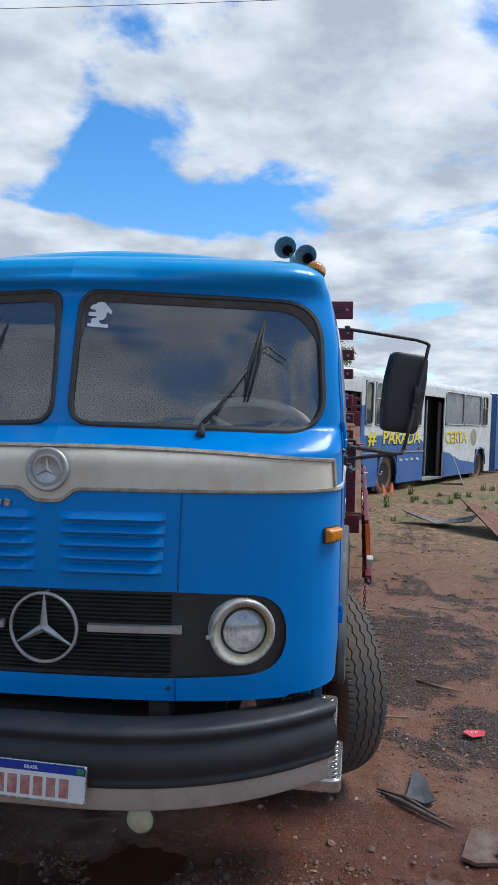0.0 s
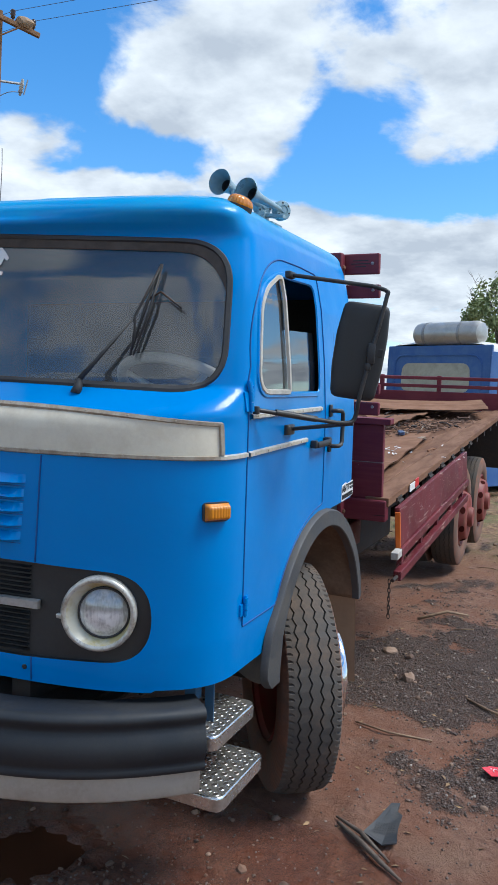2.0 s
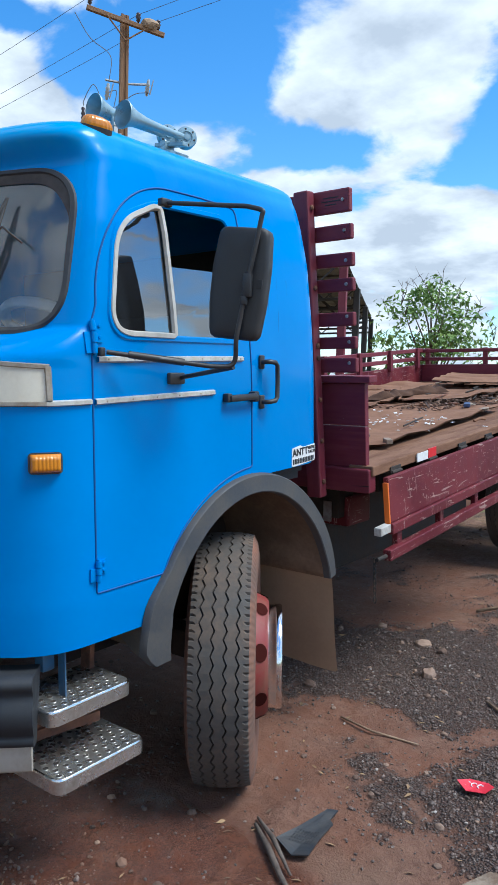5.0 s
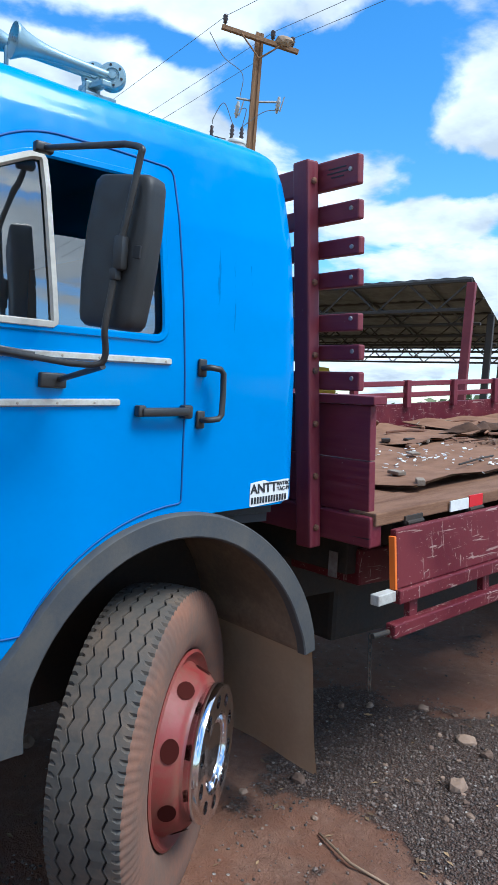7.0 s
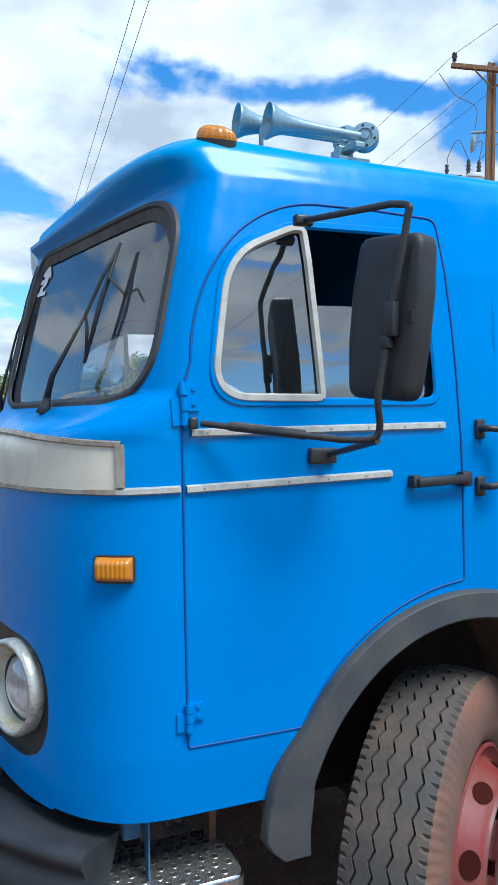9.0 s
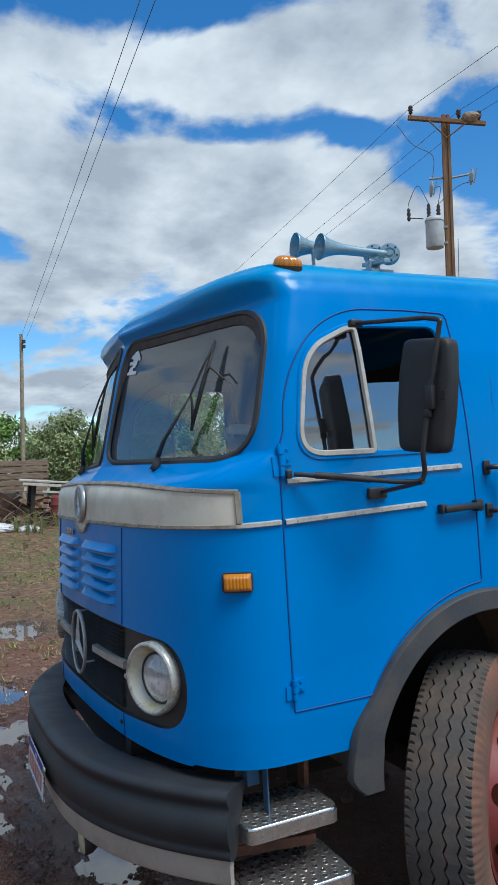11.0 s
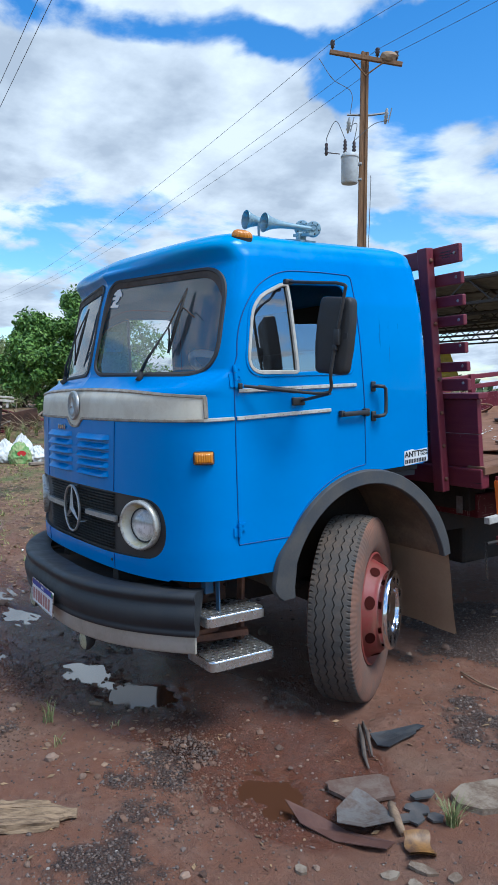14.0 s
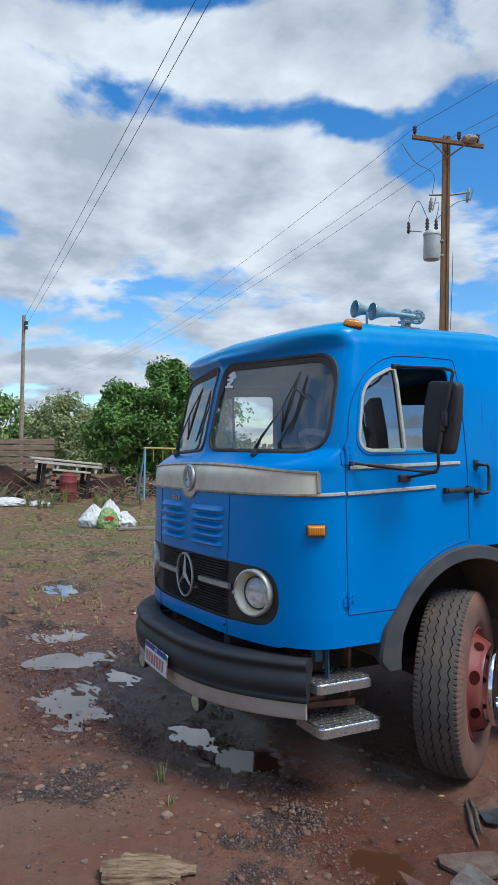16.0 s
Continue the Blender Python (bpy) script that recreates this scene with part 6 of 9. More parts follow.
def make_ground_mat():
    k = Mat("red_mud_and_gravel", (0.16, 0.085, 0.055), 0.7, 0, 0.42)

    def attr(name):
        a = k.n.new("ShaderNodeAttribute")
        a.attribute_name = name
        return a.outputs["Fac"]

    gr, wt = attr("gravel"), attr("wet")
    big, mid, fin, grit = k.noise(0.7, 6, 0.6, 0.6), k.noise(3.1, 8, 0.65, 0.5), k.noise(16, 7, 0.68, 0.3), k.noise(120, 4, 0.7)
    v, vcol = k.voronoi(95), k.voronoi(95, out=1)
    v2, vcol2 = k.voronoi(24), k.voronoi(24, out=1)
    mud = k.mix(k.ramp(fin, 0.3, 0.7), (0.132, 0.060, 0.036), (0.225, 0.118, 0.076))
    mud = k.mix(k.ramp(mid, 0.35, 0.65), mud, (0.175, 0.072, 0.039))
    mud = k.mix(k.ramp(big, 0.5, 0.7), mud, (0.195, 0.108, 0.068))
    sc, sc2 = k.n.new("ShaderNodeSeparateColor"), k.n.new("ShaderNodeSeparateColor")
    k.l.new(vcol, sc.inputs[0])
    k.l.new(vcol2, sc2.inputs[0])
    stone = k.mix(sc.outputs[0], (0.042, 0.029, 0.023), (0.172, 0.118, 0.092))
    stone = k.mix(k.ramp(v, 0.3, 0.62), stone, (0.085, 0.044, 0.030))
    gm = k.ramp(k.math('ADD', gr, k.math('MULTIPLY', k.math('SUBTRACT', fin, 0.5), 1.3)), 0.30, 0.78)
    few = k.math('MULTIPLY', k.ramp(sc2.outputs[1], 0.87, 0.90), k.ramp(v2, 0.20, 0.14))
    col = k.mix(gm, mud, stone)
    col = k.mix(few, col, k.mix(sc2.outputs[2], (0.20, 0.15, 0.12), (0.36, 0.31, 0.27)))
    wn = k.ramp(k.math('ADD', wt, k.math('MULTIPLY', k.math('SUBTRACT', mid, 0.5), 0.5)), 0.25, 0.75)
    wcol = k.n.new("ShaderNodeMix")
    wcol.data_type, wcol.blend_type = 'RGBA', 'MULTIPLY'
    k.l.new(wn, wcol.inputs[0])
    k.l.new(col, wcol.inputs[6])
    wcol.inputs[7].default_value = (0.68, 0.52, 0.44, 1)
    col = wcol.outputs[2]
    # litter, straw and weeds away from the wheels
    dist = k.math('POWER', k.math('ADD', k.math('POWER', k.math('SUBTRACT', k.axis(0), 1.0), 2.0), k.math('POWER', k.axis(1), 2.0)), 0.5)
    far = k.ramp(dist, 4.5, 11.0)
    litter = k.mix(k.ramp(k.noise(9, 8, 0.75), 0.4, 0.62), (0.085, 0.045, 0.024), (0.36, 0.235, 0.115))
    litter = k.mix(k.ramp(k.noise(0.8, 8, 0.7), 0.48, 0.62), litter, (0.115, 0.13, 0.035))
    col = k.mix(k.math('MULTIPLY', far, k.ramp(mid, 0.30, 0.55)), col, litter)
    k.base(col)
    k.link(k.ramp(wn, 0.0, 1.0, 0.80, 0.20, False), "Roughness")
    hgt = k.math('ADD', k.math('MULTIPLY', k.math('SUBTRACT', 1.0, v), k.math('MULTIPLY', gm, 1.0)), k.math('ADD', k.math('MULTIPLY', fin, 0.9), k.math('MULTIPLY', grit, 0.3)))
    hgt = k.math('ADD', hgt, k.math('MULTIPLY', few, 0.7))
    k.bump(hgt, 0.95, 0.032)
    return k.m


def build_ground():
    n, a, kk = 540, 0.70, 8.0
    c = a * np.sinh(kk * np.linspace(-1, 1, n))
    xy = [(1.2 + float(x), 0.6 + float(y)) for y in c for x in c]
    v = [(x, y, h2(x, y)) for x, y in xy]
    f = [(j * n + i, j * n + i + 1, (j + 1) * n + i + 1, (j + 1) * n + i) for j in range(n - 1) for i in range(n - 1)]
    ob = obj("ground", v, f, make_ground_mat(), None, "", True)
    for name, fn in (("gravel", gravel_at), ("wet", wet_at)):
        at = ob.data.attributes.new(name, 'FLOAT', 'POINT')
        at.data.foreach_set("value", [fn(x, y) for x, y in xy])
    return tagged(ob, "wet red mud yard with patches of grey gravel", "ground", kind="structure")


build_ground()
WATERMAT = Mat("muddy_water", (0.075, 0.042, 0.028), 0.03, 0, 1.0, 0.7).m
AMBERDARKWATER = Mat("rusty_dark_water", (0.075, 0.031, 0.016), 0.07, 0, 0.4).m
for i, (px, py, rx_, ry_) in enumerate(PUDDLES):
    n = 60
    wz = base_h(px, py) - 0.021
    pts = [(px + rx_ * 1.5 * math.cos(2 * math.pi * j / n), py + ry_ * 1.5 * math.sin(2 * math.pi * j / n), wz) for j in range(n)]
    # puddle 1: the truck's dark reflection is put into its rusty colour
    tagged(obj("puddle", pts, [tuple(range(n))], AMBERDARKWATER if i in (1, 6) else WATERMAT), "shallow brown rain puddle in the mud", "puddle", kind="structure")


def scatter_mesh(name, proto_v, proto_f, places, mat, label, category, smooth=False):
    """Many small copies joined into one mesh: (x, y, z, size, turn, squash, tilt)."""
    pv = np.array(proto_v, float)
    jit = 0.28 if len(pv) < 20 else 0.09
    rs = np.random.RandomState(3)
    V, F, m = [], [], len(pv)
    for i, (x, y, z, s, a, q, tl) in enumerate(places):
        p = pv * (1 + rs.uniform(-jit, jit, (m, 1)))
        p = p * np.array([s, s * rs.uniform(0.6, 1.0), s * q])
        ca, sa, ct, st = math.cos(a), math.sin(a), math.cos(tl), math.sin(tl)
        p = np.stack([p[:, 0], p[:, 1] * ct - p[:, 2] * st, p[:, 1] * st + p[:, 2] * ct], 1)
        p = np.stack([p[:, 0] * ca - p[:, 1] * sa, p[:, 0] * sa + p[:, 1] * ca, p[:, 2]], 1)
        V.append(p + np.array([x, y, z]))
        F += [tuple(k + i * m for k in f) for f in proto_f]
    V = np.concatenate(V)
    ob = obj(name, V.tolist(), F, mat, None, "", smooth)
    return tagged(ob, label, category, kind="stuff")


def ico(sub=1):
    b = bmesh.new()
    bmesh.ops.create_icosphere(b, subdivisions=sub, radius=1.0)
    for v in b.verts:
        v.co *= 1 + 0.22 * (sub - 1) * noise.noise(v.co * 1.6)
    b.verts.index_update()
    r = [tuple(v.co) for v in b.verts], [tuple(v.index for v in f.verts) for f in b.faces]
    b.free()
    return r


ICO_V, ICO_F = ico()
ROCK_V, ROCK_F = ico(2)
STONE = Mat("loose_stone", (0.2, 0.17, 0.15), 0.55)
_r = STONE.island()
_c = STONE.mix(STONE.ramp(_r, 0.0, 1.0, 0, 1, False), (0.042, 0.029, 0.023), (0.172, 0.118, 0.092))
STONE.base(STONE.mix(STONE.ramp(_r, 0.975, 0.985), _c, (0.30, 0.255, 0.215)))
STONE.bump(STONE.noise(120, 4), 0.3, 0.004)
REDSTONE = Mat("muddy_stone", (0.2, 0.12, 0.09), 0.88)
REDSTONE.base(REDSTONE.mix(REDSTONE.island(), (0.095, 0.055, 0.038), (0.28, 0.185, 0.13)))
REDSTONE.bump(REDSTONE.noise(60, 5), 0.4, 0.006)
rs = random.Random(11)
gp = []
while len(gp) < 52000:
    x, y = rs.uniform(-0.6, 3.6), rs.uniform(-1.1, 5.2)
    if rs.random() > (0.05 + gravel_at(x, y)) * (1.0 if y < 3 else 0.7) * (0.35 if -0.9 < x < 0.5 and y > 0.3 else 1):
        continue
    s = 0.0020 + 0.0070 * rs.random() ** 2.8 if rs.random() < 0.988 else rs.uniform(0.008, 0.014)
    gp.append((x, y, h2(x, y) + s * 0.2, s, rs.uniform(0, 6.28), rs.uniform(0.55, 0.9), rs.uniform(-0.4, 0.4)))
scatter_mesh("gravel", ICO_V, ICO_F, gp, STONE.m, "small grey crushed gravel on the mud", "gravel")
gp = []
while len(gp) < 1700:
    x, y = rs.uniform(-9, 4.5), rs.uniform(-2.2, 8)
    p = 0.25 + 0.75 * gravel_at(x, y) + 0.5 * blob(x, y, 0.1, -0.7, 0.8, 0.5) + 0.7 * blob(x, y, -0.9, -0.3, 0.8, 0.5)
    if rs.random() > p:
        continue
    s = abs(rs.gauss(0.007, 0.006)) + 0.005
    if rs.random() < 0.02:
        s = rs.uniform(0.03, 0.055)
    gp.append((x, y, h2(x, y) + s * 0.15, s, rs.uniform(0, 6.28), rs.uniform(0.5, 0.8), rs.uniform(-0.3, 0.3)))
scatter_mesh("stones", ROCK_V, ROCK_F, gp, REDSTONE.m, "scattered red-brown stones caked with mud", "stones")
gp = []
for px, py, ax_, ay_, cnt, big in ((-4.3, 0.0, 0.35, 0.7, 70, 0.050), (-0.55, -0.55, 0.45, 0.22, 70, 0.034), (0.75, 0.10, 0.35, 0.16, 40, 0.022), (-2.0, -0.9, 0.7, 0.3, 40, 0.035)):
    for _ in range(cnt):
        x, y = rs.gauss(px, ax_), rs.gauss(py, ay_)
        sz = big * rs.uniform(0.3, 1.0)
        gp.append((x, y, h2(x, y) - sz * 0.05, sz, rs.uniform(0, 6.28), rs.uniform(0.35, 0.6), rs.uniform(-0.3, 0.3)))
TANROCK = Mat("tan_rock", (0.25, 0.17, 0.11), 0.85)
TANROCK.base(TANROCK.mix(TANROCK.island(), (0.10, 0.052, 0.033), (0.29, 0.185, 0.115)))
TANROCK.bump(TANROCK.noise(50, 5), 0.5, 0.008)
scatter_mesh("rocks", ICO_V, ICO_F, gp, TANROCK.m, "tan and red-brown rocks half sunk in mud", "rocks")
CLOD = Mat("mud_clod", (0.16, 0.09, 0.06), 0.9)
CLOD.base(CLOD.mix(CLOD.island(), (0.060, 0.031, 0.020), (0.20, 0.112, 0.072)))
CLOD.bump(CLOD.noise(70, 5), 0.5, 0.006)
gp = []
SPOTS = ((-0.72, -0.76, 0.5, 0.25), (0.17, -0.55, 0.35, 0.25), (0.94, 0.25, 0.45, 0.22), (-0.45, -0.25, 0.5, 0.2), (-1.9, -0.5, 0.8, 0.3), (-3.2, 0.4, 1.6, 0.5), (1.35, 0.05, 0.45, 0.25), (-2.2, -1.1, 0.9, 0.3), (-0.14, 0.20, 0.30, 0.12), (-1.1, -0.45, 0.5, 0.25), (-0.9, -1.0, 0.6, 0.25))
while len(gp) < 10500:
    px, py, ax_, ay_ = rs.choice(SPOTS)
    x, y = rs.gauss(px, ax_ * 0.6), rs.gauss(py, ay_ * 0.6)
    s = 0.0025 + 0.0075 * rs.random() ** 2.5 if rs.random() < 0.985 else rs.uniform(0.010, 0.024)
    gp.append((x, y, h2(x, y) + s * 0.2, s, rs.uniform(0, 6.28), rs.uniform(0.5, 0.8), rs.uniform(-0.4, 0.4)))
scatter_mesh("mud_clods", ICO_V, ICO_F, gp, CLOD.m, "crumbled clods of dark red mud", "mud")
# litter: chips of bark and dry leaves
LEAFLIT = Mat("dry_litter", (0.2, 0.13, 0.08), 0.8)
LEAFLIT.base(LEAFLIT.mix(LEAFLIT.island(), (0.06, 0.032, 0.018), (0.36, 0.23, 0.115)))
gp = []
while len(gp) < 30000:
    if rs.random() < 0.05:
        x, y = rs.uniform(0.2, 5.5), rs.uniform(-0.8, 10)
    else:
        x, y = -2.2 - 14 * rs.random() ** 1.1, rs.uniform(-2.6, 6)
    s = rs.uniform(0.008, 0.026) * (1.0 if x > -2 else 1.25)
    gp.append((x, y, h2(x, y) + 0.005, s, rs.uniform(0, 6.28), 1.0, rs.uniform(-0.5, 0.5)))
scatter_mesh("leaf_litter", [(-1, 0, 0), (0, 0.35, 0.12), (1, 0.05, 0), (0, -0.4, 0.05)], [(0, 3, 2, 1)], gp, LEAFLIT.m, "dry leaves and bark chips strewn on the mud", "litter")


def tuft(x, y, n, h, mat, name="grass_tuft", label="small tuft of grass growing from the mud", wide=1.0):
    q = random.Random(int(x * 100) + n)
    g = Geo()
    for _ in range(n):
        a, ln = q.uniform(0, 6.28), h * q.uniform(0.5, 1.0)
        lean = q.uniform(0.1, 0.8)
        d = Vector((math.cos(a), math.sin(a), 0))
        o = Vector((q.uniform(-0.02, 0.02), q.uniform(-0.02, 0.02), 0)) * (wide ** 0.8)
        p = [o + d * (lean * ln * t * t) + Vector((0, 0, ln * t * (1 - 0.25 * lean * t))) for t in (0, 0.35, 0.7, 1.0)]
        sd = Vector((-d.y, d.x, 0))
        ws = (0.0022 * wide, 0.002 * wide, 0.0014 * wide, 0.0003 * wide)
        g.strip([a_ + sd * w_ for a_, w_ in zip(p, ws)], [a_ - sd * w_ for a_, w_ in zip(p, ws)])
    ob = g.make(name, mat)
    ob.location = (x, y, h2(x, y) - 0.004)
    return tagged(ob, label, "grass", "grass tufts")


GRASS = Mat("grass_blades", (0.13, 0.17, 0.05), 0.6)
GRASS.base(GRASS.mix(GRASS.island(), (0.10, 0.15, 0.04), (0.30, 0.28, 0.12)))
for x, y, n, h in ((0.26, -0.27, 22, 0.15), (0.52, -0.30, 12, 0.08), (2.06, 0.80, 70, 0.13), (-3.2, 1.4, 20, 0.1), (-4.6, 1.0, 24, 0.12), (-6.0, 1.8, 24, 0.12), (0.5, 0.0, 8, 0.06)):
    tuft(x, y, n, h, GRASS.m)


WEED = Mat("weed_leaves", (0.10, 0.15, 0.04), 0.6)
WEED.base(WEED.mix(WEED.island(), (0.09, 0.14, 0.028), (0.33, 0.33, 0.10)))
gw = Geo()
for i in range(3000):
    x, y = -3.0 - 13 * rs.random() ** 0.7, rs.uniform(-2.2, 5.5)
    if noise.noise((x * 0.6, y * 0.6, 2.2)) + 0.5 * noise.noise((x * 2.1, y * 2.1, 4.2)) < 0.06:
        continue
    for _ in range(6):
        a, ln = rs.uniform(0, 6.28), rs.uniform(0.03, 0.11)
        b0 = Vector((x + rs.uniform(-0.05, 0.05), y + rs.uniform(-0.05, 0.05), 0))
        b0.z = h2(b0.x, b0.y)
        d = Vector((math.cos(a), math.sin(a), 0))
        sd = Vector((-d.y, d.x, 0)) * 0.006
        gw.add([b0 - sd, b0 + sd, b0 + d * ln * 0.6 + Vector((0, 0, ln * 0.6))], [(0, 1, 2)])
tagged(gw.make("low_weeds", WEED.m), "low grass and weeds scattered over the yard", "weeds", kind="stuff")

# ---- loose pieces on the mud ----
def lie(x, y, dz=0.0):
    return Vector((x, y, h2(x, y) + dz))


CONCRETE = dirty("dirty_grey_concrete", (0.155, 0.112, 0.085), (0.105, 0.058, 0.041), 0.85, 11, 90, bump=0.7, lo=0.38, hi=0.62)
DARKSHEET = dirty("dark_plastic_sheet", (0.028, 0.033, 0.04), (0.06, 0.056, 0.053), 0.45, 10, 70)
GREYTIN = dirty("dull_grey_tin", (0.18, 0.165, 0.15), (0.11, 0.072, 0.054), 0.5, 14, 80, metal=0.25, lo=0.4, hi=0.65)
BARK = dirty("split_timber", (0.30, 0.20, 0.12), (0.16, 0.10, 0.065), 0.85, 8, 70, bump=0.6, stretch=(1, 5, 5))


def sheet(name, pts, mat, label, category, thick=0.006, bend=0.0, dz=0.012, tilt=0.0):
    """A bent piece of sheet lying on the ground; outline in world metres."""
    n = len(pts)
    cx, cy = sum(p[0] for p in pts) / n, sum(p[1] for p in pts) / n
    rings, g = [], Geo()
    loops = 5
    base = h2(cx, cy)
    P = lambda x, y: Vector((x, y, max(base, 0.6 * h2(x, y) + 0.4 * base) + dz + bend * ((x - cx) ** 2) * 8 + tilt * (y - cy)))
    v = [P(cx, cy)]
    for r in range(1, loops + 1):
        v += [P(cx + (x - cx) * r / loops, cy + (y - cy) * r / loops) for x, y in pts]
    f = [(0, 1 + j, 1 + (j + 1) % n) for j in range(n)]
    for r in range(loops - 1):
        a, b = 1 + r * n, 1 + (r + 1) * n
        f += [(a + j, b + j, b + (j + 1) % n, a + (j + 1) % n) for j in range(n)]
    g.add(v, f)
    g.add([p - Vector((0, 0, thick)) for p in v], [tuple(reversed(q)) for q in f])
    e = v[-n:]
    g.strip(e, [p - Vector((0, 0, thick)) for p in e], closed=True)
    return tagged(g.make(name, mat), label, category)


PERF = [(1.335, 1.00), (1.36, 1.12), (1.385, 1.265), (1.42, 1.285), (1.425, 1.22), (1.45, 1.20), (1.455, 1.10), (1.475, 1.00), (1.42, 0.975)]
sheet("plastic_scrap", PERF, DARKSHEET, "broken dark plastic grille piece lying in the mud", "scrap", 0.005, 0.3, 0.016, 0.06)
g = Geo()
for i in range(8):
    for j in range(5):
        x, y = 1.375 + 0.010 * i - 0.002 * j, 1.03 + 0.016 * j + 0.004 * i
        g.lathe([(0.0032, 0), (0, 0.0004)], pose(x, y, h2(1.4, 1.12) + 0.0205 + 0.06 * (y - 1.12) + 0.3 * 8 * (x - 1.41) ** 2), 8)
tagged(g.make("perforation", INK), "small dark holes of the plastic grille", "scrap", kind="stuff")
sheet("concrete_slab", [(1.54, 0.58), (1.575, 0.70), (1.615, 0.815), (1.665, 0.825), (1.72, 0.79), (1.785, 0.755), (1.765, 0.70), (1.76, 0.63), (1.70, 0.565), (1.66, 0.56), (1.60, 0.545)], CONCRETE, "flat broken slab of dirty concrete", "slab", 0.016, 0.0, 0.022)
sheet("tin_sheet", [(1.69, 0.62), (1.72, 0.65), (1.80, 0.66), (1.90, 0.63), (1.97, 0.58), (1.93, 0.46), (1.84, 0.40), (1.76, 0.46)], GREYTIN, "crumpled piece of grey tin", "scrap", 0.003, 0.16, 0.034, -0.10)
sheet("tin_strip", [(1.58, 0.33), (1.70, 0.40), (1.86, 0.44), (2.04, 0.52), (2.06, 0.46), (1.88, 0.36), (1.72, 0.31)], dirty("reddish_flat_sheet", (0.085, 0.038, 0.027), (0.13, 0.062, 0.044), 0.6, 9, 60), "muddy flat sheet sunk in the mud", "scrap", 0.004, 0.06, 0.008)
for i, (x, y, sx, sy, rz) in enumerate(((1.90, 0.76, 0.11, 0.07, 20), (1.96, 0.70, 0.10, 0.06, -30), (1.86, 0.84, 0.12, 0.05, 60), (1.99, 0.78, 0.07, 0.06, 10), (1.93, 0.66, 0.09, 0.05, 75))):
    sl = random.Random(40 + i)
    ca, sa = math.cos(radians(rz)), math.sin(radians(rz))
    out = [(sx * 0.55 * sl.uniform(0.75, 1.1) * math.cos(t), sy * 0.6 * sl.uniform(0.75, 1.1) * math.sin(t)) for t in (2 * math.pi * (k + sl.uniform(-0.25, 0.25)) / 6 for k in range(6))]
    if i == 0:
        SLATE = dirty("dark_slate", (0.06, 0.058, 0.056), (0.12, 0.10, 0.088), 0.7, 12, 80)
    sheet("slate_piece", [(x + px * ca - py * sa, y + px * sa + py * ca) for px, py in out], SLATE, "dark grey broken slate piece", "scrap", 0.009, 0.0, 0.014 + 0.007 * (i % 3), sl.uniform(-0.25, 0.25))["group"] = "slate pieces"


def stick(pts, r, mat, label, name="stick"):
    g = Geo().tube([lie(x, y, dz) for x, y, dz in pts], r, 7)
    return tagged(g.make(name, mat, None, "", True), label, "stick", "sticks")


stick([(1.84, 0.68, 0.03), (1.92, 0.63, 0.035), (2.01, 0.585, 0.02)], [0.016, 0.02, 0.014], BARK, "short split stick beside the slab")
GREYBARK = dirty("grey_brown_bark_strip", (0.13, 0.098, 0.075), (0.06, 0.043, 0.034), 0.85, 14, 80, bump=0.6)
stick([(1.22, 1.03, 0.012), (1.34, 0.95, 0.022), (1.45, 0.87, 0.018), (1.54, 0.82, 0.010)], [0.007, 0.012, 0.010, 0.005], GREYBARK, "thin weathered branch on the mud")
stick([(1.20, 1.07, 0.012), (1.33, 0.99, 0.03), (1.47, 0.90, 0.012)], [0.005, 0.010, 0.005], GREYBARK, "thin weathered branch on the mud")
stick([(0.19, -0.02, 0.02), (0.27, 0.02, 0.025)], [0.012, 0.010], BARK, "short stick by the puddle")
stick([(1.0, 2.0, 0.01), (1.2, 1.95, 0.015), (1.42, 1.98, 0.01)], [0.005, 0.006, 0.004], BARK, "thin weathered branch on the mud")
stick([(1.5, 2.6, 0.01), (1.66, 2.45, 0.02), (1.8, 2.43, 0.01)], [0.006, 0.008, 0.004], BARK, "thin weathered branch on the mud")
stick([(0.9, 4.0, 0.01), (1.1, 4.15, 0.06), (1.25, 4.3, 0.02)], [0.012, 0.012, 0.008], BARK, "bent branch under the bed")
for i in range(26):
    x, y, a, ln = rs.uniform(1.0, 4.2), rs.uniform(1.2, 8.5), rs.uniform(0, 6.28), rs.uniform(0.05, 0.3)
    stick([(x, y, 0.008), (x + ln * 0.5 * math.cos(a), y + ln * 0.5 * math.sin(a), 0.012), (x + ln * math.cos(a + 0.2), y + ln * math.sin(a + 0.2), 0.008)], [0.004, 0.005, 0.003], BARK, "thin dark twig on the gravel", "twig")
# curved ochre shard, flat pale stone and small bits round the slab
SHARD = dirty("ochre_glazed_shard", (0.24, 0.115, 0.028), (0.075, 0.035, 0.016), 0.5, 10, 60, lo=0.4, hi=0.6)
g = Geo()
v = []
for i in range(13):
    for j in range(9):
        a = radians(-65 + 130 * i / 12)
        v.append(Vector((0.060 * math.sin(a) * (1 + 0.12 * j / 8), -0.05 + 0.10 * j / 8 + 0.005 * math.sin(i * 0.9), 0.050 - 0.050 * math.cos(a) + 0.004 * math.sin(j * 0.5))))
f = [(i * 9 + j, (i + 1) * 9 + j, (i + 1) * 9 + j + 1, i * 9 + j + 1) for i in range(12) for j in range(8)]
sh = g.add(v, f).add([p - Vector((0, 0, 0.007)) for p in v], [tuple(reversed(q)) for q in f]).make("pot_shard", SHARD, None, "", True)
sh.matrix_basis = pose(2.11, 0.575, h2(2.11, 0.575) + 0.012, 0, 8, -28)
tagged(sh, "curved ochre brown shard lying hollow side up", "shard")
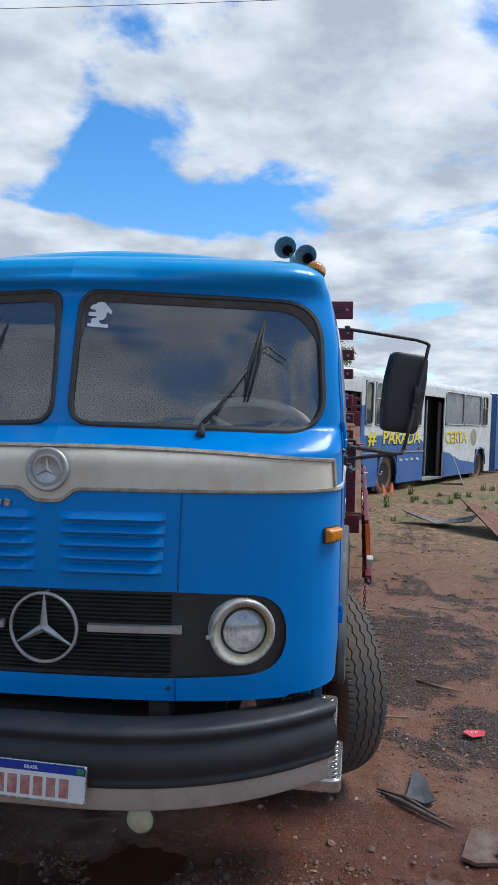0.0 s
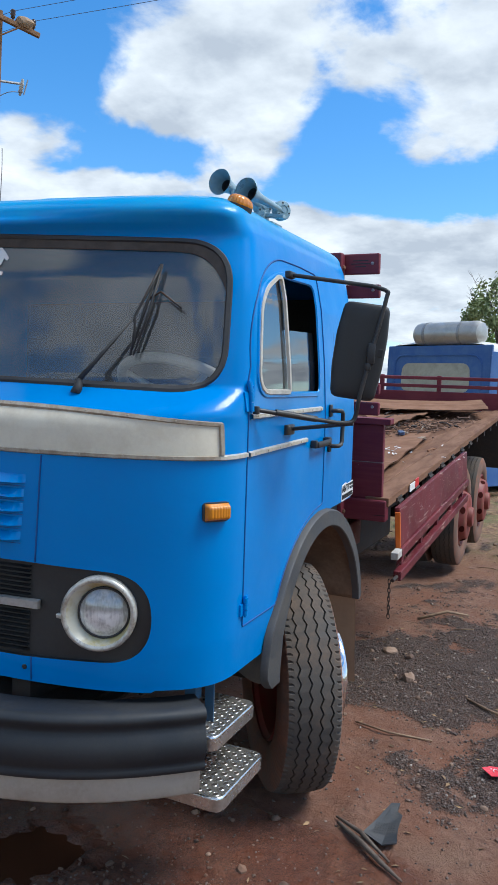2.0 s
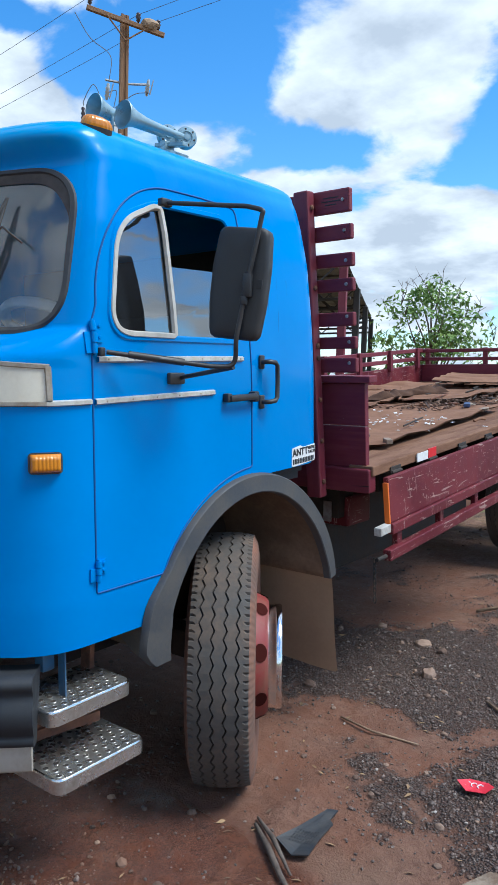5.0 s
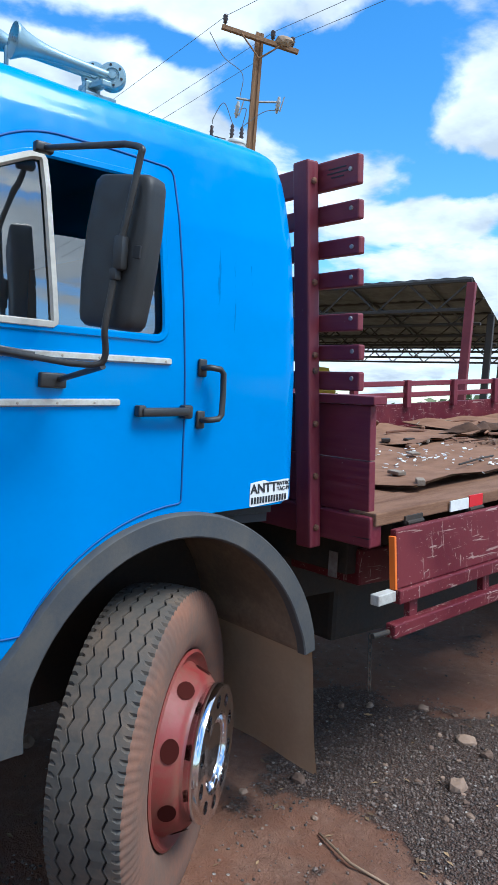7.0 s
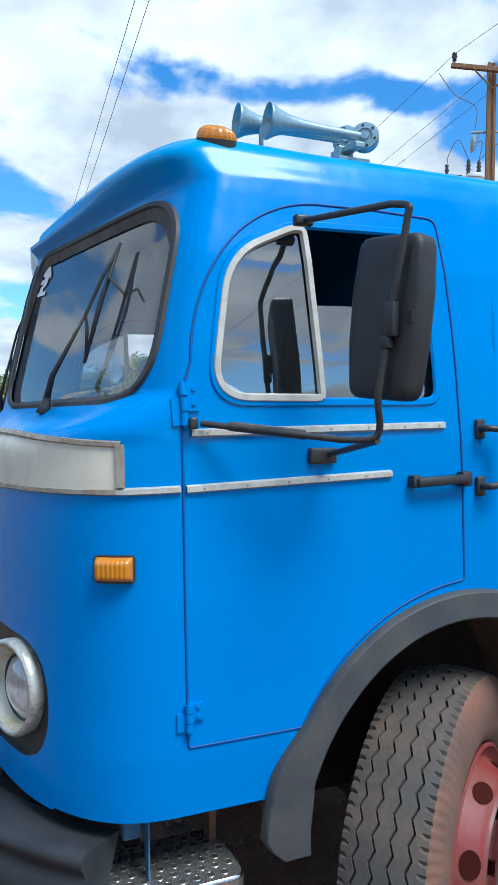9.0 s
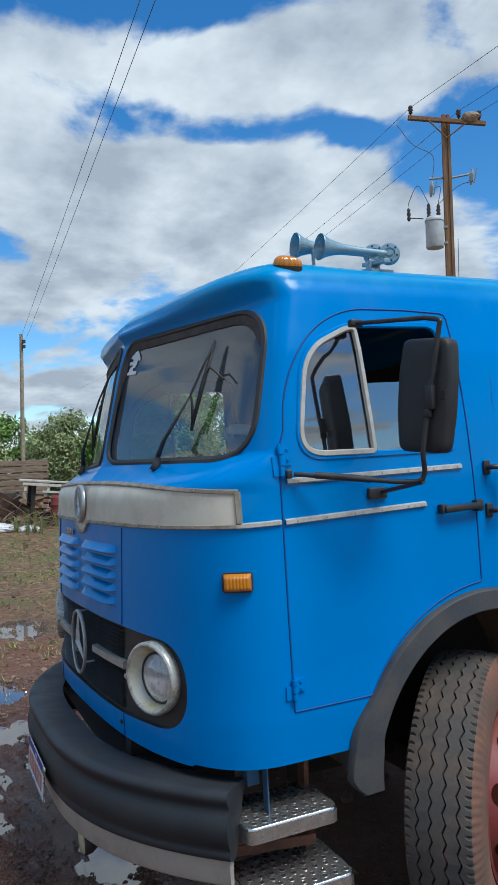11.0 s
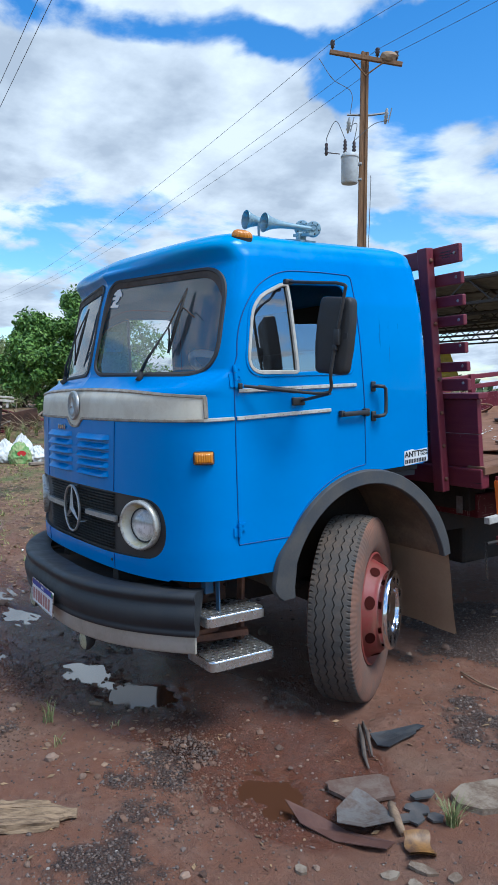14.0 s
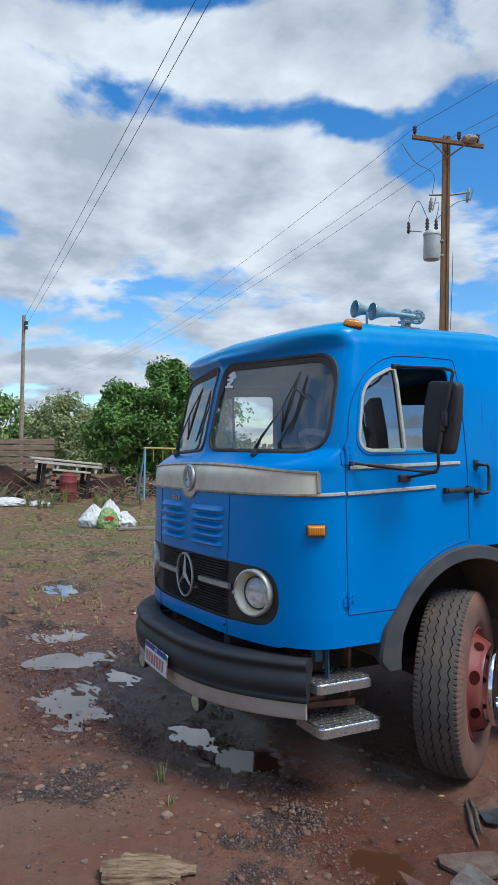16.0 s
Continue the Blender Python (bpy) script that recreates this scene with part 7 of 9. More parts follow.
PALESTONE = dirty("pale_mossy_stone", (0.25, 0.195, 0.14), (0.13, 0.085, 0.055), 0.85, 7, 70, bump=0.6, lo=0.42, hi=0.6)
sheet("flat_stone", [(1.93, 0.93), (1.90, 1.02), (1.94, 1.16), (2.00, 1.30), (2.10, 1.33), (2.17, 1.20), (2.14, 1.06), (2.08, 0.95), (2.00, 0.90)], PALESTONE, "flat pale stone stained with moss and mud", "stone", 0.03, 0.0, 0.022)
for x, y, sx, sy, rz in ((2.20, 0.50, 0.10, 0.05, 30), (2.26, 0.42, 0.07, 0.05, -20), (2.16, 0.38, 0.06, 0.04, 70), (1.95, 0.15, 0.05, 0.035, 10), (2.30, 0.56, 0.05, 0.04, 50)):
    sl = random.Random(int(x * 1000))
    out = [(sx * 0.6 * sl.uniform(0.7, 1.1) * math.cos(t), sy * 0.6 * sl.uniform(0.7, 1.1) * math.sin(t)) for t in (2 * math.pi * (k + sl.uniform(-0.3, 0.3)) / 7 for k in range(7))]
    ca, sa = math.cos(radians(rz)), math.sin(radians(rz))
    sheet("stone_flake", [(x + px * ca - py * sa, y + px * sa + py * ca) for px, py in out], PALESTONE, "flat flake of pale stone in the mud", "stone", 0.012, 0.0, 0.012, sl.uniform(-0.2, 0.2))["group"] = "stone flakes"
# split log: rough wedges side by side
g = Geo()
for c0, c1, r0, tw in (((1.00, -0.79, 0.035), (1.17, -0.42, 0.03), 0.036, 0.2), ((1.055, -0.80, 0.028), (1.19, -0.50, 0.026), 0.030, 1.1), ((0.985, -0.70, 0.05), (1.08, -0.50, 0.045), 0.020, 2.0)):
    c0, c1 = Vector(c0), Vector(c1)
    ax = (c1 - c0).normalized()
    sd = ax.cross(Vector((0, 0, 1))).normalized()
    up = sd.cross(ax)
    rows = []
    for i in range(25):
        t = i / 24
        rr = r0 * (1 + 0.25 * noise.noise((t * 6, tw * 9, 0.0)) - 0.45 * sm(0.8, 1.0, t) - 0.3 * sm(0.12, 0.0, t))
        rows.append([c0.lerp(c1, t) + (sd * math.cos(a + tw) * 1.25 + up * math.sin(a + tw)) * rr * (0.82 + 0.24 * (j % 3 == 0) + 0.22 * noise.noise((math.cos(a) * 2, math.sin(a) * 2, t * 7 + tw))) for j, a in ((j, 2 * math.pi * j / 16) for j in range(16))])
    for a_, b_ in zip(rows, rows[1:]):
        g.strip(a_, b_, closed=True)
    g.add(rows[0], [tuple(range(16))]).add(rows[-1], [tuple(range(16))])
log = g.make("split_log", dirty("weathered_log_wood", (0.30, 0.20, 0.115), (0.12, 0.075, 0.045), 0.85, 12, 70, bump=0.9, lo=0.40, hi=0.64, stretch=(0.6, 6, 6)))
log.data.transform(pose(0, 0, 0, 0, 0, -66) @ pose(-1.1, -(-0.6), 0))
log.matrix_basis = pose(1.1, -0.6, h2(1.1, -0.6) - 0.006, 0, 0, 66)
tagged(log, "split weathered log lying on the mud", "log")
# red printed rag
sheet("red_packet", [(1.70, 1.74), (1.73, 1.80), (1.80, 1.82), (1.835, 1.79), (1.82, 1.73), (1.75, 1.71)], Mat("red_plastic", (0.6, 0.03, 0.05), 0.4).m, "torn red plastic packet pressed into the gravel", "packet", 0.002, 0.4, 0.016)
g = Geo()
for i in range(3):
    g.tube([(1.735 + 0.025 * i + 0.010 * math.cos(a), 1.765 + 0.016 * math.sin(a) + 0.004 * i, h2(1.77, 1.77) + 0.020) for a in (radians(40 + 28 * j) for j in range(9))], 0.0022, 5)
tagged(g.make("packet_mark", STICKER), "white print on the red packet", "packet")


# ---- utility poles and wires ----
POLEWOOD = dirty("brown_pole_wood", (0.26, 0.14, 0.065), (0.15, 0.08, 0.042), 0.85, 5, 60, stretch=(4, 4, 0.4))
GREYPAINT = dirty("light_grey_enamel", (0.55, 0.56, 0.55), (0.42, 0.42, 0.4), 0.45, 6, 60)
CERAMIC = Mat("dark_ceramic", (0.05, 0.03, 0.025), 0.25).m
PALECERAMIC = Mat("pale_ceramic", (0.5, 0.5, 0.48), 0.3).m
WIRE = Mat("black_wire", (0.11, 0.11, 0.115), 0.6).m
GALV = dirty("galvanised_steel", (0.35, 0.35, 0.35), (0.25, 0.24, 0.23), 0.5, 12, 60, metal=0.6)

pole = tagged(new("utility_pole"), "brown timber utility pole with cross arm and grey transformer", "utility pole")
POLE = Vector((-10.48, 10.79, 0))
pole.location = POLE
ARMD = Vector((0.52, 0.854, -0.16)).normalized()
UP = Vector((0, 0, 1))
VIEW = Vector((0.854, -0.52, 0))
g = Geo()
rows = []
for z in (-0.2, 3.0, 6.0, 9.88):
    w = 0.118 - 0.003 * z
    rows.append([ARMD * (sx * w) + VIEW * (sy * w * 0.9) + UP * z for sx, sy in ((-1, -1), (-0.35, -1), (-0.25, -0.75), (0.25, -0.75), (0.35, -1), (1, -1), (1, 1), (0.35, 1), (0.25, 0.75), (-0.25, 0.75), (-0.35, 1), (-1, 1))])
for a, b in zip(rows, rows[1:]):
    g.strip(a, b, closed=True)
g.add(rows[-1], [tuple(range(12))])
g.make("post", POLEWOOD, pole, "tall brown timber post with a channel down its face")
M = turn_to(UP * 9.68 + VIEW * 0.18, VIEW, ARMD)
Geo().box((0, 0, 0), (1.78, 0.10, 0.09), (0, 0, 0), 0.01).add([], []).make("cross_arm", POLEWOOD, pole, "timber cross arm").matrix_basis = M
for s in (-1, 1):
    Geo().tube([UP * 9.28 + VIEW * 0.17, UP * 9.65 + ARMD * (s * 0.45) + VIEW * 0.24], 0.018, 6).make("arm_brace", POLEWOOD, pole)
for o in (-0.82, 0.28, 0.74):
    Geo().lathe([(0.0, 0.24), (0.04, 0.23), (0.06, 0.19), (0.04, 0.17), (0.065, 0.13), (0.04, 0.10), (0.05, 0.06), (0.02, 0.04), (0.02, 0.0), (0, 0)], pose(*(UP * 9.73 + ARMD * o + VIEW * 0.18)), 14).make("insulator", CERAMIC, pole, "dark ceramic insulator", True)
b = bmesh.new()
bmesh.ops.create_icosphere(b, subdivisions=2, radius=1.0)
for v in b.verts:
    v.co = Vector((v.co.x * 0.22, v.co.y * 0.14, v.co.z * 0.13)) * (1 + 0.25 * noise.noise(v.co * 2.3))
nest = Geo().bm(b, pose(*(POLE + UP * 9.81 + ARMD * 0.56 + VIEW * 0.18), 0, 0, 60)).make("bird_nest", MUD)
tagged(nest, "brown mud bird nest on the cross arm", "nest")
# second arm with fuse cut-outs
Geo().tube([UP * 8.35 + ARMD * -0.42, UP * 8.42 + ARMD * 0.1, UP * 8.55 + ARMD * 0.55], 0.03, 6).make("fuse_arm", GALV, pole)
for o, z in ((-0.40, 8.05), (0.52, 8.42)):
    fu = Geo().lathe([(0.015, -0.20), (0.032, -0.18), (0.032, -0.14), (0.060, -0.11), (0.035, -0.07), (0.060, -0.03), (0.035, 0.0), (0.060, 0.04), (0.035, 0.08), (0.032, 0.13), (0.015, 0.16)], pose(*(UP * z + ARMD * o + VIEW * 0.2), 12, 24, 0), 12).make("fuse_cutout", PALECERAMIC, pole, "pale ceramic fuse cut-out", True)
    Geo().tube([UP * (z + 0.17) + ARMD * (o + 0.12) + VIEW * 0.26, UP * (z - 0.18) + ARMD * (o + 0.04) + VIEW * 0.26], 0.014, 6).make("fuse_tube", GALV, fu)
# transformer
T0 = UP * 6.66 + ARMD * -0.36 + VIEW * 0.2
tr = Geo().lathe([(0.0, 0.0), (0.19, 0.0), (0.205, 0.03), (0.205, 0.60), (0.22, 0.61), (0.22, 0.65), (0.17, 0.71), (0.0, 0.75)], pose(*T0), 32)
tr = auto_smooth(tr.make("transformer", GREYPAINT, pole, "light grey cylindrical transformer"), 40)
for o in (-0.12, 0.10):
    Geo().lathe([(0.05, 0.72), (0.03, 0.77), (0.055, 0.81), (0.03, 0.85), (0.055, 0.89), (0.03, 0.93), (0.045, 0.97), (0.02, 1.03), (0, 1.03)], pose(*(T0 + ARMD * o)), 12).make("bushing", CERAMIC, tr, "dark bushing", True)
for z in (0.13, 0.5):
    Geo().box(T0 + ARMD * 0.23 + UP * z, (0.12, 0.12, 0.05), (0, 0, 58), 0.006).make("bracket", GALV, tr)
Geo().tube([T0 + UP * 0.66 + ARMD * -0.25, T0 + UP * 0.64 + ARMD * -0.62], 0.014, 6).lathe([(0.02, -0.05), (0.05, 0.0), (0.03, 0.06), (0.05, 0.1), (0.03, 0.16), (0.045, 0.22), (0.0, 0.26)], pose(*(T0 + UP * 0.62 + ARMD * -0.58)), 10).make("surge_arrester", CERAMIC, tr, "dark surge arrester on a short bar", True)
for pts in ([UP * 9.48 + ARMD * -1.15 + VIEW * 0.2, UP * 9.05 + ARMD * -0.8 + VIEW * 0.2, UP * 8.82 + ARMD * -0.35 + VIEW * 0.2, UP * 8.3 + ARMD * -0.36 + VIEW * 0.2],
            [T0 + UP * 1.03 + ARMD * -0.12, T0 + UP * 1.42 + ARMD * -0.35, T0 + UP * 1.03 + ARMD * -0.56, T0 + UP * 0.9 + ARMD * -0.57],
            [T0 + UP * 1.03 + ARMD * 0.10, UP * 8.1 + ARMD * -0.2 + VIEW * 0.2, UP * 8.0 + ARMD * -0.4 + VIEW * 0.2],
            [T0 + UP * 1.03 + ARMD * 0.10, UP * 8.15 + ARMD * 0.2 + VIEW * 0.2, UP * 8.3 + ARMD * 0.55 + VIEW * 0.2],
            [UP * 7.0 + ARMD * 0.2, UP * 6.4 + ARMD * 0.17 + VIEW * 0.15, UP * 5.0 + ARMD * 0.14 + VIEW * 0.15]):
    Geo().tube(spline(pts), 0.009, 5).make("lead", WIRE, pole)


def wire(a, b, sag, r=0.0068, n=24):
    a, b = Vector(a), Vector(b)
    pts = [a.lerp(b, i / n) - Vector((0, 0, sag * 4 * (i / n) * (1 - i / n))) for i in range(n + 1)]
    return tagged(Geo().tube(pts, r, 4).make("power_line", WIRE), "thin black overhead power line", "power line", "power lines")


for o in (-0.82, 0.28, 0.74):
    c = POLE + UP * 9.93 + ARMD * o + VIEW * 0.18
    wire(c, c + Vector((-62, 5.0, 0.2)), 0.9, 0.0055)
    wire(c, c + Vector((42, -1.0, 0.2)), 0.5, 0.0055)
p2 = tagged(new("utility_pole"), "thin weathered utility pole standing far off", "utility pole")
p2.location = (-35.4, 4.4, 0)
g = Geo().tube([(0, 0, 0), (0, 0, 8.75)], [0.115, 0.085], 10)
g.make("post", dirty("weathered_pole", (0.34, 0.28, 0.2), (0.22, 0.17, 0.12), 0.85, 5, 40), p2)
for z in (8.1, 8.35):
    Geo().lathe([(0.0, -0.1), (0.09, -0.08), (0.09, 0.08), (0, 0.1)], pose(0.15, 0.1, z), 10).make("insulator", CERAMIC, p2)
wire((-35.3, 4.35, 8.5), (24.0, 0.5, 9.70), 0.2)
wire((-35.3, 4.55, 8.3), (24.0, 0.74, 9.92), 0.2)

# ---- buses ----
BUSD, BUSN = Vector((0.4301, 0.9028, 0)), Vector((0.9028, -0.4301, 0))


def bus_matrix(s0):
    o = Vector((1.81, 16.08, 0)) + BUSD * s0
    return Matrix(((BUSD.x, -BUSN.x, 0, o.x), (BUSD.y, -BUSN.y, 0, o.y), (0, 0, 1, 0.05), (0, 0, 0, 1)))   # local x along the bus, y away from the yard


BUSBLUE = dirty("faded_blue_bus_paint", (0.025, 0.095, 0.30), (0.07, 0.15, 0.33), 0.5, 3, 30)
BUSWHITE = dirty("grubby_white_bus_paint", (0.66, 0.66, 0.63), (0.48, 0.47, 0.43), 0.5, 3, 30)
GREYPANE = dirty("grey_painted_pane", (0.20, 0.21, 0.22), (0.14, 0.145, 0.15), 0.3, 2, 20)
BUSGLASS = glass("bus_glass", (0.35, 0.38, 0.4), 0.03, 1.6, 0.12)
YELLOW = Mat("yellow_lettering", (0.75, 0.6, 0.06), 0.5).m
BUSDARK = dirty("shaded_bus_black", (0.012, 0.012, 0.013), (0.02, 0.02, 0.02), 0.9, 3, 20)
ALLOY = dirty("dull_window_frame", (0.4, 0.4, 0.38), (0.28, 0.27, 0.25), 0.5, 6, 30, metal=0.5)


def bus_wall(bus, a, b, z0, z1, mat, y=0.0, t=0.04):
    return Geo().box(((a + b) / 2, y + t / 2, (z0 + z1) / 2), (b - a, t, z1 - z0), (0, 0, 0), 0.008).make("wall_panel", mat, bus)


def bus_window(bus, a, b, z0, z1, mat, split=True):
    fr = Geo()
    o = rounded([(a, z0, 0.1), (b, z0, 0.1), (b, z1, 0.1), (a, z1, 0.1)], 48)
    fr.tube([(x, -0.008, z) for x, z in o], 0.02, 6, True)
    if split:
        fr.box(((a + b) / 2, 0.0, (z0 + z1) / 2), (0.03, 0.03, z1 - z0)).box(((a + b) / 2, 0.0, z0 + 0.62 * (z1 - z0)), (b - a, 0.03, 0.03))
    f = fr.make("window", ALLOY, bus, "", True)
    p = Geo().add([(x, 0.012, z) for x, z in o], [tuple(range(48))]).make("pane", mat, f)
    p.visible_shadow = mat is not BUSGLASS
    return f


def make_bus(s0, lettered):
    bus = tagged(new("bus"), "derelict blue and white bus with open doors standing in weeds" if lettered else "second derelict bus parked behind in the weeds", "bus", "derelict buses")
    bus.matrix_basis = bus_matrix(s0)
    E0, E1 = -3.75, 8.85
    # near-black box painted as the shaded inside; roof, far wall, floor and ends
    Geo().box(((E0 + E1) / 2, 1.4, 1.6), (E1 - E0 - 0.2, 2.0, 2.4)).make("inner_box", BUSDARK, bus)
    g = Geo()
    prof = [(0.0, 2.80), (0.015, 2.92), (0.08, 3.0), (0.25, 3.04), (1.25, 3.09), (2.25, 3.04), (2.42, 3.0), (2.485, 2.92), (2.5, 2.8)]
    rows = [[(x, y, z - (0.05 if i in (0, 5) else 0)) for y, z in prof] for i, x in enumerate((E0, E0 + 0.12, 0.0, 4.0, E1 - 0.12, E1))]
    for a, b in zip(rows, rows[1:]):
        g.strip(a, b)
    g.make("roof", BUSWHITE, bus, "dirty white rounded roof", True)
    bus_wall(bus, E0, E1, 0.3, 2.9, BUSBLUE, 2.46)
    Geo().box((E0 + 0.03, 1.25, 1.6), (0.06, 2.5, 2.75), (0, 0, 0), 0.02).make("end_wall", BUSBLUE, bus, "blue end of the bus")
    Geo().box((E1 - 0.03, 1.25, 1.6), (0.06, 2.5, 2.6), (0, 0, 0), 0.02).make("end_wall", BUSWHITE, bus)
    o = rounded([(0.45, 2.05, 0.16), (2.1, 2.05, 0.16), (2.1, 2.62, 0.2), (0.45, 2.62, 0.2)], 60)
    Geo().add([(E0 - 0.012, y, z) for y, z in o], [tuple(range(60))]).strip([(E0 - 0.012, y, z) for y, z in o], [(E0 + 0.01, y, z) for y, z in o], closed=True).make("end_window", dirty("papered_rear_pane", (0.45, 0.43, 0.33), (0.33, 0.31, 0.24), 0.6, 3, 20), bus, "papered over rear window")
    o = rounded([(0.2, 1.0, 0.2), (2.3, 1.0, 0.2), (2.3, 2.78, 0.25), (0.2, 2.78, 0.25)], 60)
    Geo().tube([(E0 - 0.005, y, z) for y, z in o], 0.02, 6, True).make("end_moulding", BUSBLUE, bus)
    # side towards the yard, panel by panel between doors and wheels
    for a, b, z0, z1, m in ((E0, -2.83, 0.28, 2.85, BUSBLUE), (-2.83, -1.6, 2.5, 2.85, BUSWHITE), (-1.6, -0.6, 0.28, 1.5, BUSBLUE), (-0.6, 0.6, 1.08, 1.5, BUSBLUE), (0.6, 2.42, 0.28, 1.5, BUSBLUE),
                            (-1.6, -1.40, 1.5, 2.2, BUSBLUE), (-1.40, 2.42, 1.5, 1.75, BUSWHITE), (-1.6, 2.42, 2.78, 2.88, BUSWHITE), (-1.6, -1.40, 2.2, 2.78, BUSWHITE), (0.62, 0.80, 1.75, 2.78, BUSWHITE), (2.20, 2.42, 1.75, 2.78, BUSWHITE), (-0.97, -0.84, 1.75, 2.78, BUSWHITE),
                            (2.42, 4.06, 2.6, 2.88, BUSWHITE), (4.06, 7.15, 0.28, 1.82, BUSWHITE), (7.15, 8.25, 1.05, 1.82, BUSWHITE), (8.25, E1, 0.28, 1.82, BUSWHITE), (4.06, E1, 2.80, 2.88, BUSWHITE), (4.06, 4.15, 1.82, 2.8, BUSWHITE), (7.63, 7.75, 1.82, 2.8, BUSWHITE), (8.4, E1, 1.82, 2.8, BUSWHITE)):
        bus_wall(bus, a, b, z0, z1, m)
    bus_window(bus, -1.38, -0.98, 1.76, 2.76, BUSGLASS, False)
    bus_window(bus, -0.83, 0.62, 1.76, 2.76, BUSGLASS)
    bus_window(bus, 0.81, 2.19, 1.76, 2.76, BUSGLASS)
    bus_window(bus, 4.16, 5.82, 1.83, 2.79, GREYPANE, False)
    bus_window(bus, 5.86, 7.62, 1.83, 2.79, GREYPANE, False)
    bus_window(bus, 7.76, 8.39, 1.83, 2.79, BUSGLASS)
    # folding door leaves
    for a, b, rz, m in ((-2.80, -2.52, 12, BUSBLUE), (-1.92, -1.66, -8, BUSDARK), (2.46, 2.70, 14, BUSBLUE), (3.85, 4.05, -10, BUSDARK)):
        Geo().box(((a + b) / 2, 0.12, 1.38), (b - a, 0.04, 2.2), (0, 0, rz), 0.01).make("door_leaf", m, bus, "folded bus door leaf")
    Geo().tube([(-2.2, 0.1, 0.4), (-2.2, 0.1, 2.45)], 0.025, 8).make("door_post", ALLOY, bus)
    Geo().tube([(2.85, 0.1, 0.4), (2.85, 0.1, 2.5)], 0.025, 8).make("door_post", ALLOY, bus)
    Geo().box((3.24, 0.2, 0.28), (1.6, 0.4, 0.06)).make("door_sill", ALLOY, bus)
    # blue wedge rising towards the door
    Geo().add([(4.08, -0.004, 0.29), (7.12, -0.004, 0.29), (7.12, -0.004, 0.62), (5.6, -0.004, 0.74), (4.6, -0.004, 0.98), (4.08, -0.004, 1.02)], [(0, 1, 2, 3, 4, 5)]).make("paint_wedge", BUSBLUE, bus)
    Geo().add([(1.75, -0.004, 1.5), (2.41, -0.004, 1.5), (2.41, -0.004, 1.32), (2.2, -0.004, 1.40)], [(0, 1, 2, 3)]).make("paint_wedge", BUSWHITE, bus)
    for a, b in ((-1.55, -0.65), (0.65, 2.4)):
        Geo().box(((a + b) / 2, -0.012, 1.08), (b - a, 0.02, 0.03)).make("rub_rail", ALLOY, bus)
    for s in (-1.3, 1.2, 2.1):
        Geo().box((s, -0.02, 1.17), (0.16, 0.02, 0.05)).make("side_marker", RR, bus)
    for s in (-0.25, 2.6, 5.0):
        Geo().box((s, 1.2, 3.10), (0.7, 0.7, 0.12), (0, 0, 0), 0.05).make("roof_hatch", BUSWHITE, bus)
    # wheels, and near-black plates that paint the shade in the arches
    for s in (0.0, 7.7):
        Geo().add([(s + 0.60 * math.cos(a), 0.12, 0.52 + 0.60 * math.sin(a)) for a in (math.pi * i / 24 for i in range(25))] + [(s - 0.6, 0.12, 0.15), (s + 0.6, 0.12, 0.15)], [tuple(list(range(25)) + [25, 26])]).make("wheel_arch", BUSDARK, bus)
        Geo().tube([(s + 0.585 * math.cos(a), -0.005, 0.52 + 0.585 * math.sin(a)) for a in (math.pi * i / 24 for i in range(25))], 0.025, 6).make("arch_edge", BUSBLUE, bus)
        wh = new("wheel")
        wh.parent, wh.matrix_basis = bus, turn_to((s, 0.22, 0.50), (0, -1, 0), (0, 0, 1))
        t = new("tyre", TYRE_ME)
        t.parent = wh
        Geo().lathe([(0.285, 0.10), (0.25, 0.06), (0.14, 0.02), (0.0, 0.02)], None, 32).make("rim", BUSDARK if s == 0 else DULLCHROME, wh, "", True)
    if lettered:
        R = Matrix(((1, 0, 0, 0), (0, 0, -1, 0), (0, 1, 0, 0), (0, 0, 0, 1)))
        for body, s, w in (("#", -1.2, 0.45), ("PARADA", -0.36, 2.5), ("CERTA", 4.2, 2.0)):
            for off, m, d in ((0.0, YELLOW, -0.014), (0.02, INK, -0.008)):
                o = text(body, pose(s + off, d, 1.30 - off) @ R, 0.46, m, bus, "lettering", 0.002)
                wd = max(v.co.x for v in o.data.vertices)
                o.scale = (w / wd, 1.0, 1.0)
        o = Geo().add([(6.95 + 0.32 * math.cos(a), -0.006, 1.44 + 0.28 * math.sin(a)) for a in (2 * math.pi * i / 20 for i in range(20))], [tuple(range(20))]).make("round_painting", dirty("faded_mural", (0.35, 0.33, 0.2), (0.22, 0.22, 0.15), 0.6, 8, 30), bus)
        for s in (0.85, 1.25, 1.6, 2.0):
            Geo().box((s, -0.006, 0.88), (0.2, 0.006, 0.05), (0, 8, 0)).make("faint_mark", BUSWHITE, bus)
    return bus


make_bus(0.0, True)
make_bus(13.3, False)
# silver tank on the roof of the first bus
B0 = bus_matrix(0.0)
tank = tagged(new("gas_tank"), "silver cylindrical tank strapped on the bus roof", "tank")
tank.matrix_basis = B0 @ pose(-3.25, 1.05, 3.0)
TX2 = turn_to((-0.367, -0.735, 0.21), (0.0, 1.0, 0))
auto_smooth(Geo().lathe([(0.0, -0.02), (0.12, -0.01), (0.2, 0.02), (0.228, 0.08), (0.238, 0.14), (0.238, 1.40), (0.228, 1.47), (0.19, 1.52), (0.0, 1.54)], TX2, 36).make("shell", dirty("brushed_tank_metal", (0.5, 0.49, 0.46), (0.38, 0.36, 0.33), 0.4, 3, 30, metal=0.6), tank, "dull silver tank shell"), 40)
